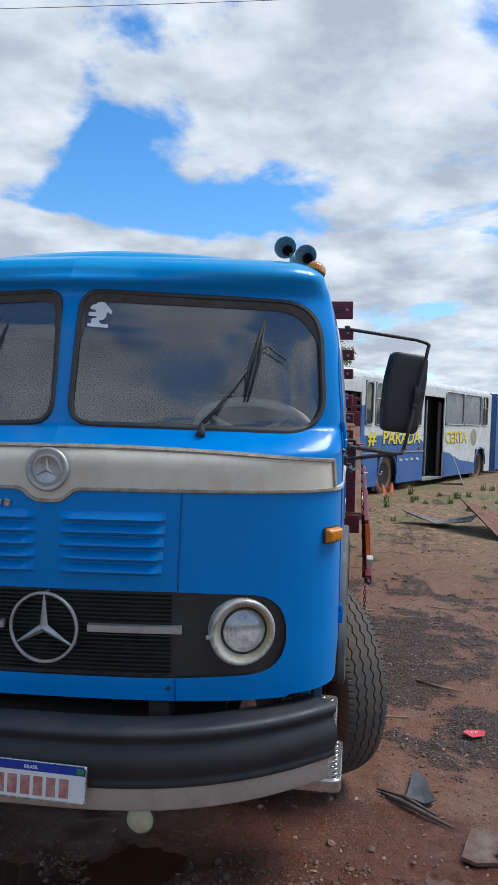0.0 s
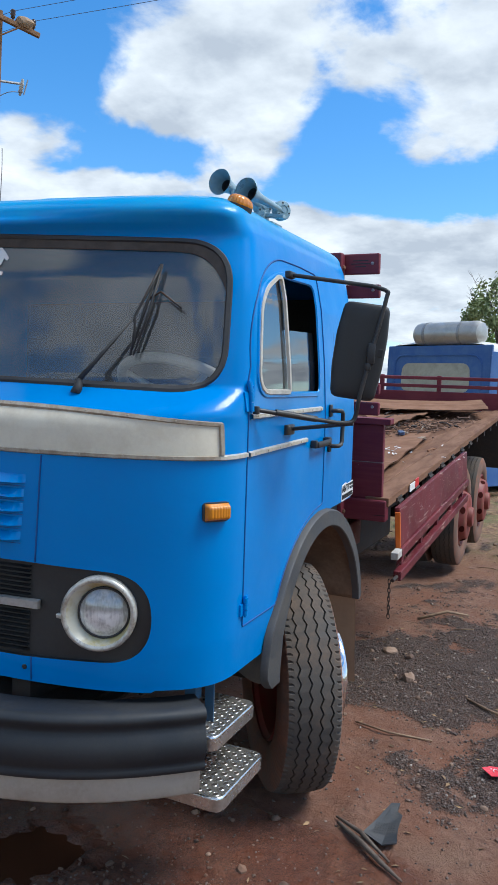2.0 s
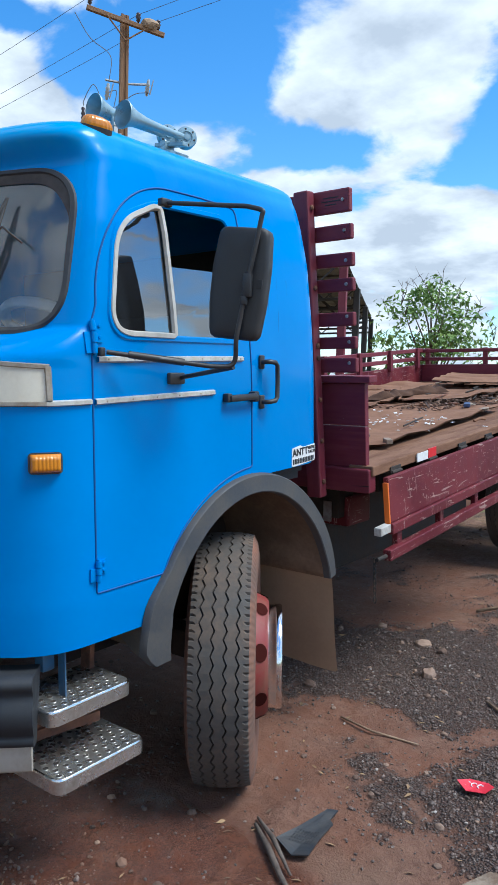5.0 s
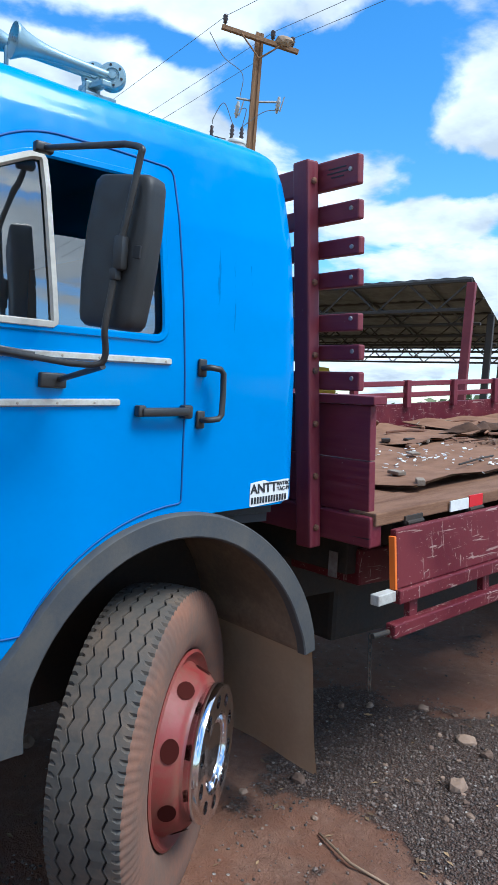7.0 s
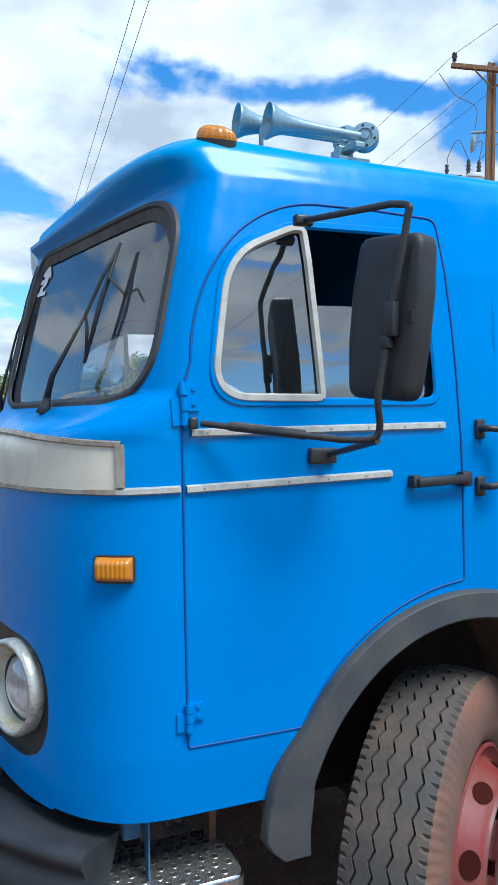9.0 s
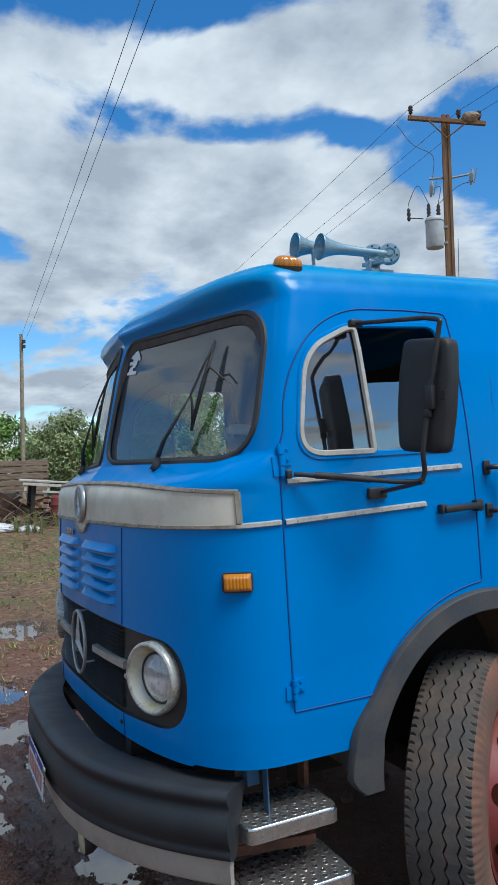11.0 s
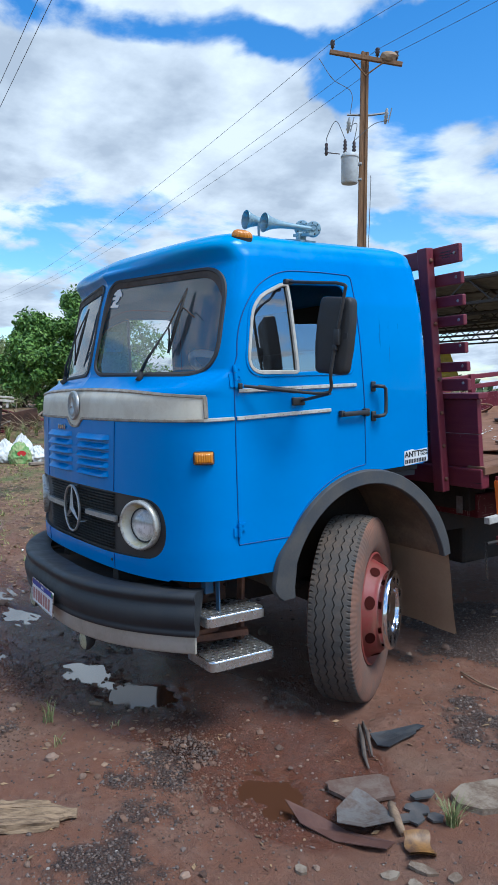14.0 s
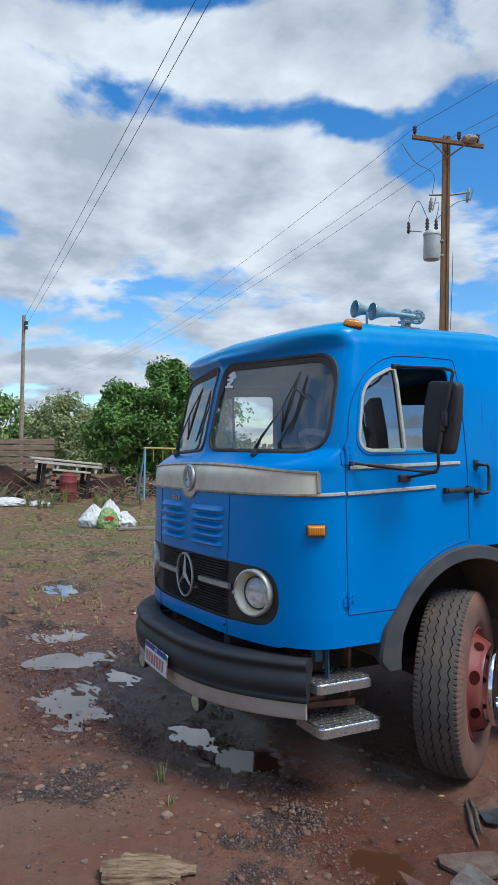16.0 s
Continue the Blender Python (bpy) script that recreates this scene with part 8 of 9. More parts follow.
for z in (0.42, 1.25):
    Geo().lathe([(0.236, z - 0.03), (0.246, z - 0.03), (0.246, z + 0.03), (0.236, z + 0.03)], TX2, 36).make("strap", GALV, tank)
# white water tank on a tower beyond the yard
wt_ = tagged(new("water_tank"), "white round water tank with a railing on a tower", "water tank")
wt_.location = (-7.95, 32.0, 0.0)
Geo().lathe([(0.0, 2.3), (0.46, 2.3), (0.48, 2.36), (0.48, 3.52), (0.44, 3.62), (0.0, 3.70)], None, 28).make("tank_shell", BUSWHITE, wt_, "", True)
Geo().lathe([(0.482, 3.10), (0.486, 3.10), (0.486, 3.24), (0.482, 3.24)], None, 28).make("red_band", RUST, wt_, "faded red band")
for k in range(10):
    a = 2 * math.pi * k / 10
    Geo().tube([(0.47 * math.cos(a), 0.47 * math.sin(a), 3.5), (0.47 * math.cos(a), 0.47 * math.sin(a), 4.0)], 0.012, 5).make("rail_post", GALV, wt_)
for z in (3.8, 4.0):
    Geo().tube([(0.47 * math.cos(a), 0.47 * math.sin(a), z) for a in (2 * math.pi * i / 24 for i in range(24))], 0.012, 5, True).make("rail", GALV, wt_)
for k in range(4):
    a = math.pi / 4 + math.pi / 2 * k
    Geo().box((0.36 * math.cos(a), 0.36 * math.sin(a), 1.05), (0.09, 0.09, 2.52), (0, 0, 0), 0.008).make("leg", GALV, wt_)
# leaning white board and orange chock at the wheel
bd = Geo().box((0, 0, 0.48), (0.52, 0.03, 1.0), (-22, 0, 0), 0.01).make("board", WHITE)
bd.matrix_basis = B0 @ pose(4.15, -0.45, 0, 0, 0, 20)
tagged(bd, "dirty white board leaning against the bus", "board")
ck = Geo()
ORANGE = dirty("faded_orange_plastic", (0.62, 0.14, 0.04), (0.45, 0.12, 0.05), 0.6, 8, 40)
for sx in (-1, 1):
    ck.add([(sx * 0.02, 0, 0.0), (sx * 0.36, 0, 0.0), (sx * 0.30, 0.05, 0.34), (sx * 0.10, 0.05, 0.10)], [(0, 1, 2, 3)]).add([(sx * 0.02, 0.03, 0.0), (sx * 0.36, 0.03, 0.0), (sx * 0.30, 0.08, 0.34), (sx * 0.10, 0.08, 0.10)], [(3, 2, 1, 0)])
ck = ck.make("wheel_chock", ORANGE)
ck.matrix_basis = B0 @ pose(0.0, -0.08, 0.0)
tagged(ck, "broken orange plastic piece against the bus wheel", "wheel chock")
sheet("roof_sheet", [(1.85, 10.5), (2.0, 10.75), (2.6, 10.6), (3.1, 10.3), (2.95, 9.95), (2.4, 10.05)], GREYTIN, "bent grey roofing sheet lying on the weeds", "roof sheet", 0.01, 0.05, 0.06)
sheet("rusty_sheet", [(2.75, 10.0), (2.9, 10.5), (3.5, 10.6), (4.2, 10.1), (3.9, 9.0), (3.25, 8.9)], RUST, "rusty steel sheet lying on the weeds", "steel sheet", 0.012, 0.12, 0.10, 0.12)

# ---- open shed ----
SHEDROOF = dirty("dull_roof_underside", (0.12, 0.115, 0.105), (0.08, 0.075, 0.07), 0.7, 2, 20)
TRUSS = dirty("dark_truss_steel", (0.03, 0.027, 0.025), (0.05, 0.04, 0.035), 0.7, 6, 30)
shed = tagged(new("shed"), "open-sided shed with sheet roof on steel trusses", "shed")
SN, SL, SF = Vector((-5.3, 12.2, 4.28)), Vector((-16.0, 10.6, 4.1)), Vector((-11.2, 24.0, 4.28))
U1, U2 = SL - SN, SF - SN
g = Geo()
nn = 60
top = [SN + U1 * (i / nn) + Vector((0, 0, 0.02 * (i % 2))) for i in range(nn + 1)]
g.strip(top, [p + U2 for p in top])
g.strip([p + Vector((0, 0, 0.06)) for p in top], [p + U2 + Vector((0, 0, 0.06)) for p in top])
g.strip(top, [p + Vector((0, 0, 0.06)) for p in top])
g.make("roof", SHEDROOF, shed, "corrugated sheet roof")
for i in range(7):
    t = i / 6
    a, b = SN + U2 * t, SL + U2 * t
    g = Geo()
    lo = Vector((0, 0, -0.55))
    g.tube([a, b], 0.04, 5).tube([a + lo, b + lo], 0.04, 5)
    m = 16
    for k in range(m):
        g.tube([a.lerp(b, k / m) + (lo if k % 2 else Vector()), a.lerp(b, (k + 1) / m) + (Vector() if k % 2 else lo)], 0.022, 4)
    g.make("truss", TRUSS, shed, "dark lattice roof truss")
for i in range(6):
    t = (i + 0.5) / 6
    Geo().tube([SN + U1 * t - Vector((0, 0, 0.05)), SF + U1 * t - Vector((0, 0, 0.05))], 0.03, 4).make("purlin", TRUSS, shed)
for i in range(7):
    for j in (0, 1):
        if i % 2 and j == 0:
            continue
        p = SN + U2 * (i / 6) + U1 * j
        Geo().box((p.x, p.y, p.z / 2 - 0.1), (0.16, 0.16, p.z + 0.1), (0, 0, 20), 0.01).make("post", MAROON if (i == 0 and j == 0) else TRUSS, shed, "shed post")
# yellow machine and blue drum cover under the shed
mach = tagged(new("loader"), "yellow digger bucket and arm parked under the shed", "digger")
mach.location = (-11.6, 14.5, 0)
YEL = dirty("worn_yellow_paint", (0.6, 0.4, 0.03), (0.4, 0.27, 0.05), 0.5, 4, 30)
g = Geo()
sec = [(0.0, 0.0), (0.7, 0.0), (0.9, 0.25), (0.55, 0.9), (0.35, 0.9), (0.45, 0.3), (0.1, 0.25)]
g.add([(x - 0.4, -0.5, z + 1.85) for x, z in sec] + [(x - 0.4, 0.5, z + 1.85) for x, z in sec], [tuple(range(7)), tuple(range(13, 6, -1))] + [(i, (i + 1) % 7, 7 + (i + 1) % 7, 7 + i) for i in range(7)])
g.make("bucket", YEL, mach, "yellow bucket")
Geo().box((-1.0, 0.2, 1.6), (2.2, 0.9, 0.5), (0, -10, 0), 0.08).box((-0.6, 0.2, 0.8), (1.8, 1.2, 1.2), (0, 0, 0), 0.1).make("body", YEL, mach)
tarp = Geo().box((0, 0, 0), (1.6, 1.2, 1.5), (0, 0, 15), 0.15).make("blue_crate", dirty("blue_tarp", (0.02, 0.2, 0.42), (0.05, 0.28, 0.5), 0.5, 4, 30))
tarp.location = (-9.9, 13.6, 0.85)
tagged(tarp, "blue covered crate standing under the shed", "crate")


# ---- trees ----
def leaf_mat(name, a, b):
    k = Mat(name, a, 0.55, 0, 0.4)
    k.base(k.mix(k.island(), a, b))
    k.set("Subsurface Weight", 0.0)
    return k.m


BARKTREE = dirty("tree_bark", (0.12, 0.09, 0.065), (0.07, 0.05, 0.038), 0.9, 8, 50, bump=0.5)


def tree(x, y, height, radius, leaf, seed, clumps=46, leaves=130, size=0.10, low=0.25, squash=1.0, z0=None, bare=0, label="leafy green tree with uneven crown", shape=1.0):
    q = random.Random(seed)
    t = tagged(new("tree"), label, "tree", "trees")
    t.location = (x, y, (h2(x, y) if z0 is None else z0) - 0.05)
    g = Geo()
    trunk = [Vector((0.12 * math.sin(i * 1.3 + seed), 0.1 * math.cos(i * 1.7), height * 0.62 * i / 6)) for i in range(7)]
    g.tube(trunk, [height * 0.028 * (1 - 0.11 * i) for i in range(7)], 9)
    cents = []
    for i in range(clumps):
        u = q.random() ** 0.6
        a = q.uniform(0, 6.28)
        zf = low + (1 - low) * q.random()
        prof = math.sin(math.pi * min(max((zf - low) / (1 - low), 0.04), 0.97) ** (0.75 * shape)) ** 0.7
        r = radius * prof * (0.35 + 0.65 * u) * (0.85 + 0.3 * q.random())
        c = Vector((r * math.cos(a), r * math.sin(a) * squash, height * zf))
        cents.append(c)
        s = trunk[min(6, max(1, int(zf * 6 * 0.9)))]
        mid = s.lerp(c, 0.5) + Vector((q.uniform(-0.15, 0.15), q.uniform(-0.15, 0.15), 0.1 * height * 0.3))
        if i % 2 == 0:
            g.tube([s, mid, c], [height * 0.009, height * 0.006, height * 0.002], 5)
    for i in range(bare):
        c = q.choice(cents)
        d = Vector((q.uniform(-0.5, 0.5), q.uniform(-0.5, 0.5), 1)).normalized()
        tip = c + d * height * q.uniform(0.12, 0.24)
        g.tube([c, c.lerp(tip, 0.5) + Vector((0.05, 0.03, 0)), tip], [0.02, 0.012, 0.004], 4)
        for k in range(3):
            e = c.lerp(tip, 0.4 + 0.2 * k)
            g.tube([e, e + Vector((q.uniform(-0.3, 0.3), q.uniform(-0.3, 0.3), q.uniform(0.1, 0.35)))], [0.009, 0.003], 4)
    g.make("trunk", BARKTREE, t, "brown trunk with limbs", True)
    V, F = [], []
    for c in cents:
        cr = radius * q.uniform(0.15, 0.38)
        for _ in range(leaves):
            d = Vector((q.gauss(0, 1), q.gauss(0, 1), q.gauss(0, 0.75)))
            d = d.normalized() * (cr * (0.45 + 0.55 * q.random()))
            p = c + d
            n = (d.normalized() * 0.6 + Vector((q.uniform(-1, 1), q.uniform(-1, 1), q.uniform(-0.3, 1.2)))).normalized()
            ax = n.orthogonal().normalized()
            ax = (Matrix.Rotation(q.uniform(0, 6.28), 3, n) @ ax)
            ay = n.cross(ax)
            s = size * q.uniform(0.6, 1.3)
            o = len(V)
            V += [p - ax * s, p + ay * s * 0.42 + n * s * 0.12, p + ax * s, p - ay * s * 0.42 + n * s * 0.12]
            F.append((o, o + 1, o + 2, o + 3))
    obj("crown", V, F, leaf, t, "crown of many small leaves")
    return t


MANGO = leaf_mat("dark_green_leaves", (0.028, 0.085, 0.014), (0.17, 0.30, 0.05))
OLIVE = leaf_mat("olive_leaves", (0.13, 0.18, 0.06), (0.36, 0.39, 0.17))
LIGHT = leaf_mat("fresh_green_leaves", (0.09, 0.19, 0.03), (0.24, 0.34, 0.08))
tree(-27.0, 9.5, 5.25, 2.1, MANGO, 3, 62, 420, 0.10, 0.12, label="dense dark green mango tree with uneven crown")
tree(-27.4, 7.5, 4.2, 1.75, MANGO, 33, 44, 380, 0.10, 0.12, label="lower dark green mango tree with uneven crown")
tree(-40.0, 7.6, 4.3, 2.6, OLIVE, 5, 54, 240, 0.12, 0.1, label="pale olive tree in the far hedge")
tree(-42.0, 10.6, 4.4, 2.6, OLIVE, 15, 50, 200, 0.13, 0.1, label="pale olive tree in the far hedge")
tree(-44.0, 4.2, 4.6, 3.0, LIGHT, 8, 50, 140, 0.15, 0.1, label="light green tree in the far hedge")
tree(-41.0, 1.2, 4.2, 3.0, OLIVE, 28, 50, 140, 0.15, 0.1, label="pale olive tree in the far hedge")
tree(-38.0, 15.5, 5.4, 3.4, MANGO, 18, 50, 130, 0.15, 0.1, label="dark green tree behind the scrap heap")
tree(-1.3, 26.4, 6.4, 1.9, OLIVE, 9, 70, 110, 0.10, 0.3, bare=26, label="thin olive tree behind the buses")
tree(-8.4, 23.6, 5.2, 2.25, LIGHT, 12, 44, 55, 0.11, 0.45, bare=18, label="sparse light green tree with bare twigs")
tree(-3.2, 33.0, 5.2, 3.0, LIGHT, 14, 40, 80, 0.13, 0.3, bare=6, label="light green tree beyond the yard")
tree(9.3, 33.0, 4.2, 2.2, MANGO, 21, 24, 60, 0.16, 0.3, label="dark green tree beyond the buses")
# far hedge line closing the yard
hedge_leaf = leaf_mat("far_hedge_leaves", (0.05, 0.085, 0.03), (0.14, 0.17, 0.07))
q = random.Random(77)
V, F = [], []
for i in range(14000):
    a = q.uniform(0, 6.28)
    r = 78 + q.uniform(-5, 5)
    hgt = 3.0 + 1.6 * noise.noise((math.cos(a) * 7, math.sin(a) * 7, 2.0)) + 1.0 * noise.noise((math.cos(a) * 25, math.sin(a) * 25, 4.0))
    p = Vector((r * math.cos(a), r * math.sin(a), 0.3 + hgt * q.random()))
    n = Vector((q.uniform(-1, 1), q.uniform(-1, 1), q.uniform(-0.2, 1))).normalized()
    ax = n.orthogonal().normalized()
    ay = n.cross(ax)
    s = q.uniform(0.3, 0.7)
    o = len(V)
    V += [p - ax * s, p + ay * s * 0.6, p + ax * s, p - ay * s * 0.6]
    F.append((o, o + 1, o + 2, o + 3))
tagged(obj("hedge", V, F, hedge_leaf), "distant line of scrubby trees round the yard", "hedge", kind="stuff")


# ---- scrap heap beyond the yard ----
REDDRUM = dirty("scuffed_red_drum", (0.22, 0.024, 0.026), (0.15, 0.04, 0.032), 0.5, 4, 30)
drum = Geo().lathe([(0.0, 0.0), (0.27, 0.0), (0.285, 0.015), (0.28, 0.04), (0.28, 0.28), (0.292, 0.30), (0.28, 0.32), (0.28, 0.58), (0.292, 0.60), (0.28, 0.62), (0.27, 0.80), (0.2, 0.87), (0.1, 0.88), (0.1, 0.93), (0.0, 0.93)], None, 28).make("drum", REDDRUM)
auto_smooth(drum, 40)
drum.matrix_basis = pose(-17.2, 2.95, h2(-17.2, 2.95), 0, 0, 0) @ Matrix.Diagonal((0.86, 0.86, 0.92, 1))
tagged(drum, "scuffed red steel drum before the scrap heap", "drum")
# white woven sacks and a printed seed sack
SACK = dirty("white_woven_sack", (0.7, 0.7, 0.68), (0.52, 0.5, 0.46), 0.7, 6, 60, bump=0.3)
PRINT = dirty("green_printed_sack", (0.10, 0.30, 0.07), (0.45, 0.42, 0.2), 0.6, 7, 40)


def sack(x, y, sx, sy, sz, mat, seed, label, rz=0.0, peak=0.0):
    """A slack sack: bulging below, drawn up into a creased peak."""
    b = bmesh.new()
    bmesh.ops.create_icosphere(b, subdivisions=5, radius=1.0)
    for v in b.verts:
        c = v.co.copy()
        h = max(c.z, 0.0)
        k = 1 - peak * h ** 0.8
        o = Vector((seed, 0, 0))
        crease = abs(noise.noise(c * 2.4 + o)) * 0.30 + abs(noise.noise(c * 5.5 + o)) * 0.14 + abs(noise.noise(c * 12 + o)) * 0.05
        c = Vector((c.x * k, c.y * k, c.z)) * (1.08 - crease)
        v.co = Vector((c.x * sx, c.y * sy, (max(c.z, -0.45) + 0.45) * sz))
    o = part("sack", b, mat, None, "", True)
    o.matrix_basis = pose(x, y, h2(x, y) - 0.01, 0, 0, rz)
    return tagged(o, label, "sack", "sacks")


sack(-13.25, 2.72, 0.32, 0.36, 0.36, SACK, 1, "crumpled white woven sack full of refuse", 0, 0.6)
sack(-13.3, 3.12, 0.30, 0.36, 0.44, SACK, 2, "crumpled white woven sack full of refuse", 0, 0.65)
sack(-13.05, 3.40, 0.26, 0.30, 0.26, SACK, 5, "crumpled white woven sack full of refuse", 0, 0.5)
ps = sack(-12.85, 2.95, 0.16, 0.26, 0.34, PRINT, 12, "green printed seed sack leaning on white sacks", 0, 0.15)
Geo().add([(0.155, 0.10 * math.cos(a), 0.24 + 0.06 * math.sin(a)) for a in (2 * math.pi * i / 20 for i in range(20))], [tuple(range(20))]).make("sack_emblem", Mat("red_print", (0.5, 0.02, 0.02), 0.6).m, ps)
sack(-16.7, 1.25, 0.35, 0.60, 0.16, SACK, 7, "flat heap of white sacks on the ground", 0, 0.3)
sack(-16.6, 2.0, 0.25, 0.4, 0.10, SACK, 9, "flat heap of white sacks on the ground", 0, 0.2)
pk = Geo().box((0, 0, 0.04), (0.12, 1.0, 0.06), (0, 0, 4), 0.01).make("plank", OLDWOOD)
pk.location = (-12.3, 3.5, h2(-12.3, 3.5))
tagged(pk, "pale weathered plank lying in the yard", "plank")
# old wooden truck body
BROWNWOOD = dirty("weathered_brown_boards", (0.27, 0.185, 0.125), (0.13, 0.085, 0.06), 0.85, 5, 40, bump=0.5, stretch=(4, 0.5, 4))
body = tagged(new("timber_body"), "old grey timber truck body in the scrap heap", "truck body")
body.location = (-20.8, 2.3, h2(-20.8, 2.3))
for i in range(5):
    Geo().box((0, 0, 0.85 + 0.2 * i), (0.06, 1.9 - 0.05 * (i % 2), 0.165), (1.2 - 0.5 * (i % 3), 0, 0), 0.01).make("board", BROWNWOOD, body)
for s in (-0.85, 0.0, 0.85):
    Geo().box((-0.08, s, 1.0), (0.08, 0.1, 1.6), (0, 0, 0), 0.01).make("stake", OLDWOOD, body)
DARKRUST = dirty("dark_rusted_steel", (0.10, 0.045, 0.028), (0.045, 0.028, 0.022), 0.85, 6, 40)
CHALK = dirty("chalky_white_board", (0.60, 0.56, 0.48), (0.34, 0.28, 0.21), 0.7, 5, 30)
tb = tagged(new("flat_bed"), "old white-topped flat trailer bed tilted in the scrap", "trailer bed")
tb.matrix_basis = pose(-17.9, 2.85, h2(-17.9, 2.85), -5, 0, 0)
for k in range(4):
    Geo().box((0.42 - 0.28 * k, 0.02 * (k % 2), 1.10), (0.26, 2.05 - 0.08 * k, 0.05), (0, 2, 0), 0.01).make("top_board", CHALK, tb)
Geo().box((0.56, 0.05, 1.00), (0.05, 1.95, 0.07), (0, 0, 0), 0.006).make("side_rail", CHALK, tb)
Geo().box((0.55, 0.15, 0.82), (0.05, 1.1, 0.06), (0, 0, 0), 0.006).make("side_rail", CHALK, tb)
for y in (-0.85, -0.25, 0.3, 0.85):
    Geo().box((0.53, y, 0.91), (0.04, 0.07, 0.20), (0, 0, 0), 0.005).make("rail_upright", CHALK, tb)
for sx, sy in ((-0.4, -0.6), (0.35, -0.6), (-0.4, 0.7), (0.35, 0.7)):
    Geo().box((sx, sy, 0.48), (0.12, 0.10, 1.05), (0, 0, 0), 0.01).make("prop", UNDER, tb, "dark timber prop")
for y, z, lx, ly, tx, mt in ((1.35, 0.50, 0.05, 1.5, -38, UNDER), (1.75, 0.42, 0.05, 1.3, -30, DARKRUST), (1.05, 0.55, 0.06, 0.8, 28, UNDER), (4.3, 0.30, 0.06, 1.1, 12, DARKRUST)):
    o = Geo().box((0, 0, 0), (lx, ly, 0.55), (0, 0, 0), 0.01).make("scrap_sheet", mt)
    o.matrix_basis = pose(-18.1, y, h2(-18.1, y) + z, tx, 8, 0)
    tagged(o, "dark rusted sheet leaning in the scrap heap", "scrap", "scrap heap")
sw = tagged(new("swing_frame"), "blue and yellow tubular swing frame in weeds", "swing frame")
sw.location = (-17.0, 5.6, h2(-17.0, 5.6))
SWB, SWY = dirty("faded_blue_tube", (0.12, 0.33, 0.45), (0.2, 0.35, 0.4), 0.5, 5, 30), dirty("faded_yellow_tube", (0.5, 0.34, 0.06), (0.36, 0.25, 0.08), 0.5, 5, 30)
for s in (-0.45, 0.55):
    Geo().tube([(-0.35, s - 0.12, 0), (0, s, 1.55)], 0.028, 8).make("leg", SWB, sw)
    Geo().tube([(0.35, s - 0.12, 0), (0, s, 1.55)], 0.028, 8).make("leg", SWB, sw)
Geo().tube([(0, -0.5, 1.55), (0, 0.9, 1.55)], 0.028, 8).make("top_bar", SWY, sw)
for s in (-0.2, 0.1, 0.4):
    Geo().tube([(0, s, 1.55), (0.02, s, 1.15)], 0.012, 6).make("hanger", SWY, sw)
# heap of rusted sheets, boards, pipes
q = random.Random(31)
mats = [RUST, OLDWOOD, GREYTIN, UNDER, SCRAPED, dirty("dull_brick_red", (0.25, 0.09, 0.05), (0.16, 0.07, 0.045), 0.85, 6, 40)]
names = ("rusty_sheet", "broken_board", "tin_offcut", "dark_scrap", "painted_board", "brick_lump")
labels = ("rusty steel offcut in the scrap heap", "broken grey board in the scrap heap", "grey tin offcut in the scrap heap", "dark machine scrap in the heap", "maroon painted board in the scrap heap", "red-brown lump of brickwork in the heap")
for i in range(170):
    k = q.choice((0, 0, 1, 1, 2, 3, 4, 5, 5, 5))
    y = q.uniform(0.2, 8.5)
    x = -17.6 - q.uniform(0, 4.2) - (0.0 if y < 6 else 0.8)
    if abs(y - 2.9) < 0.45 and x > -18:
        continue
    top = 0.55 * math.exp(-((x + 19.8) / 1.6) ** 2) * (1.0 if y < 4.5 else 0.6)
    size = {0: (q.uniform(0.3, 0.9), q.uniform(0.2, 0.7), 0.012), 1: (q.uniform(0.5, 1.6), 0.12, 0.03), 2: (q.uniform(0.3, 0.8), q.uniform(0.3, 0.6), 0.01), 3: (q.uniform(0.2, 0.5), q.uniform(0.15, 0.4), q.uniform(0.1, 0.3)), 4: (q.uniform(0.5, 1.2), 0.2, 0.03), 5: (q.uniform(0.12, 0.3), q.uniform(0.1, 0.2), q.uniform(0.08, 0.16))}[k]
    o = Geo().box((0, 0, 0), size, (0, 0, 0), 0.008).make(names[k], mats[k])
    o.matrix_basis = pose(x, y, h2(x, y) + max(0.06, top * q.random() + size[2] * 0.5), q.uniform(-28, 28), q.uniform(-28, 28), q.uniform(0, 180))
    tagged(o, labels[k], "scrap", "scrap heap")
for i in range(60):
    x, y = q.uniform(-20.5, -15.8), q.uniform(-0.5, 8.5)
    green = i % 5 < 2 or y > 5
    tuft(x, y, 40, q.uniform(0.25, 0.65), WEED.m if green else GRASS.m, "weed_clump", "tall green weeds round the scrap heap" if green else "tall dry weeds round the scrap heap", 2.6)
for i in range(40):
    x, y = q.uniform(1.5, 6.5), q.uniform(10.8, 19)
    p = Vector((x - 1.81, y - 16.08))
    if p.x * BUSN.x + p.y * BUSN.y < 0.4:
        continue
    tuft(x, y, 30, q.uniform(0.10, 0.28), WEED.m, "weed_clump", "low green weeds before the buses", 4.0)

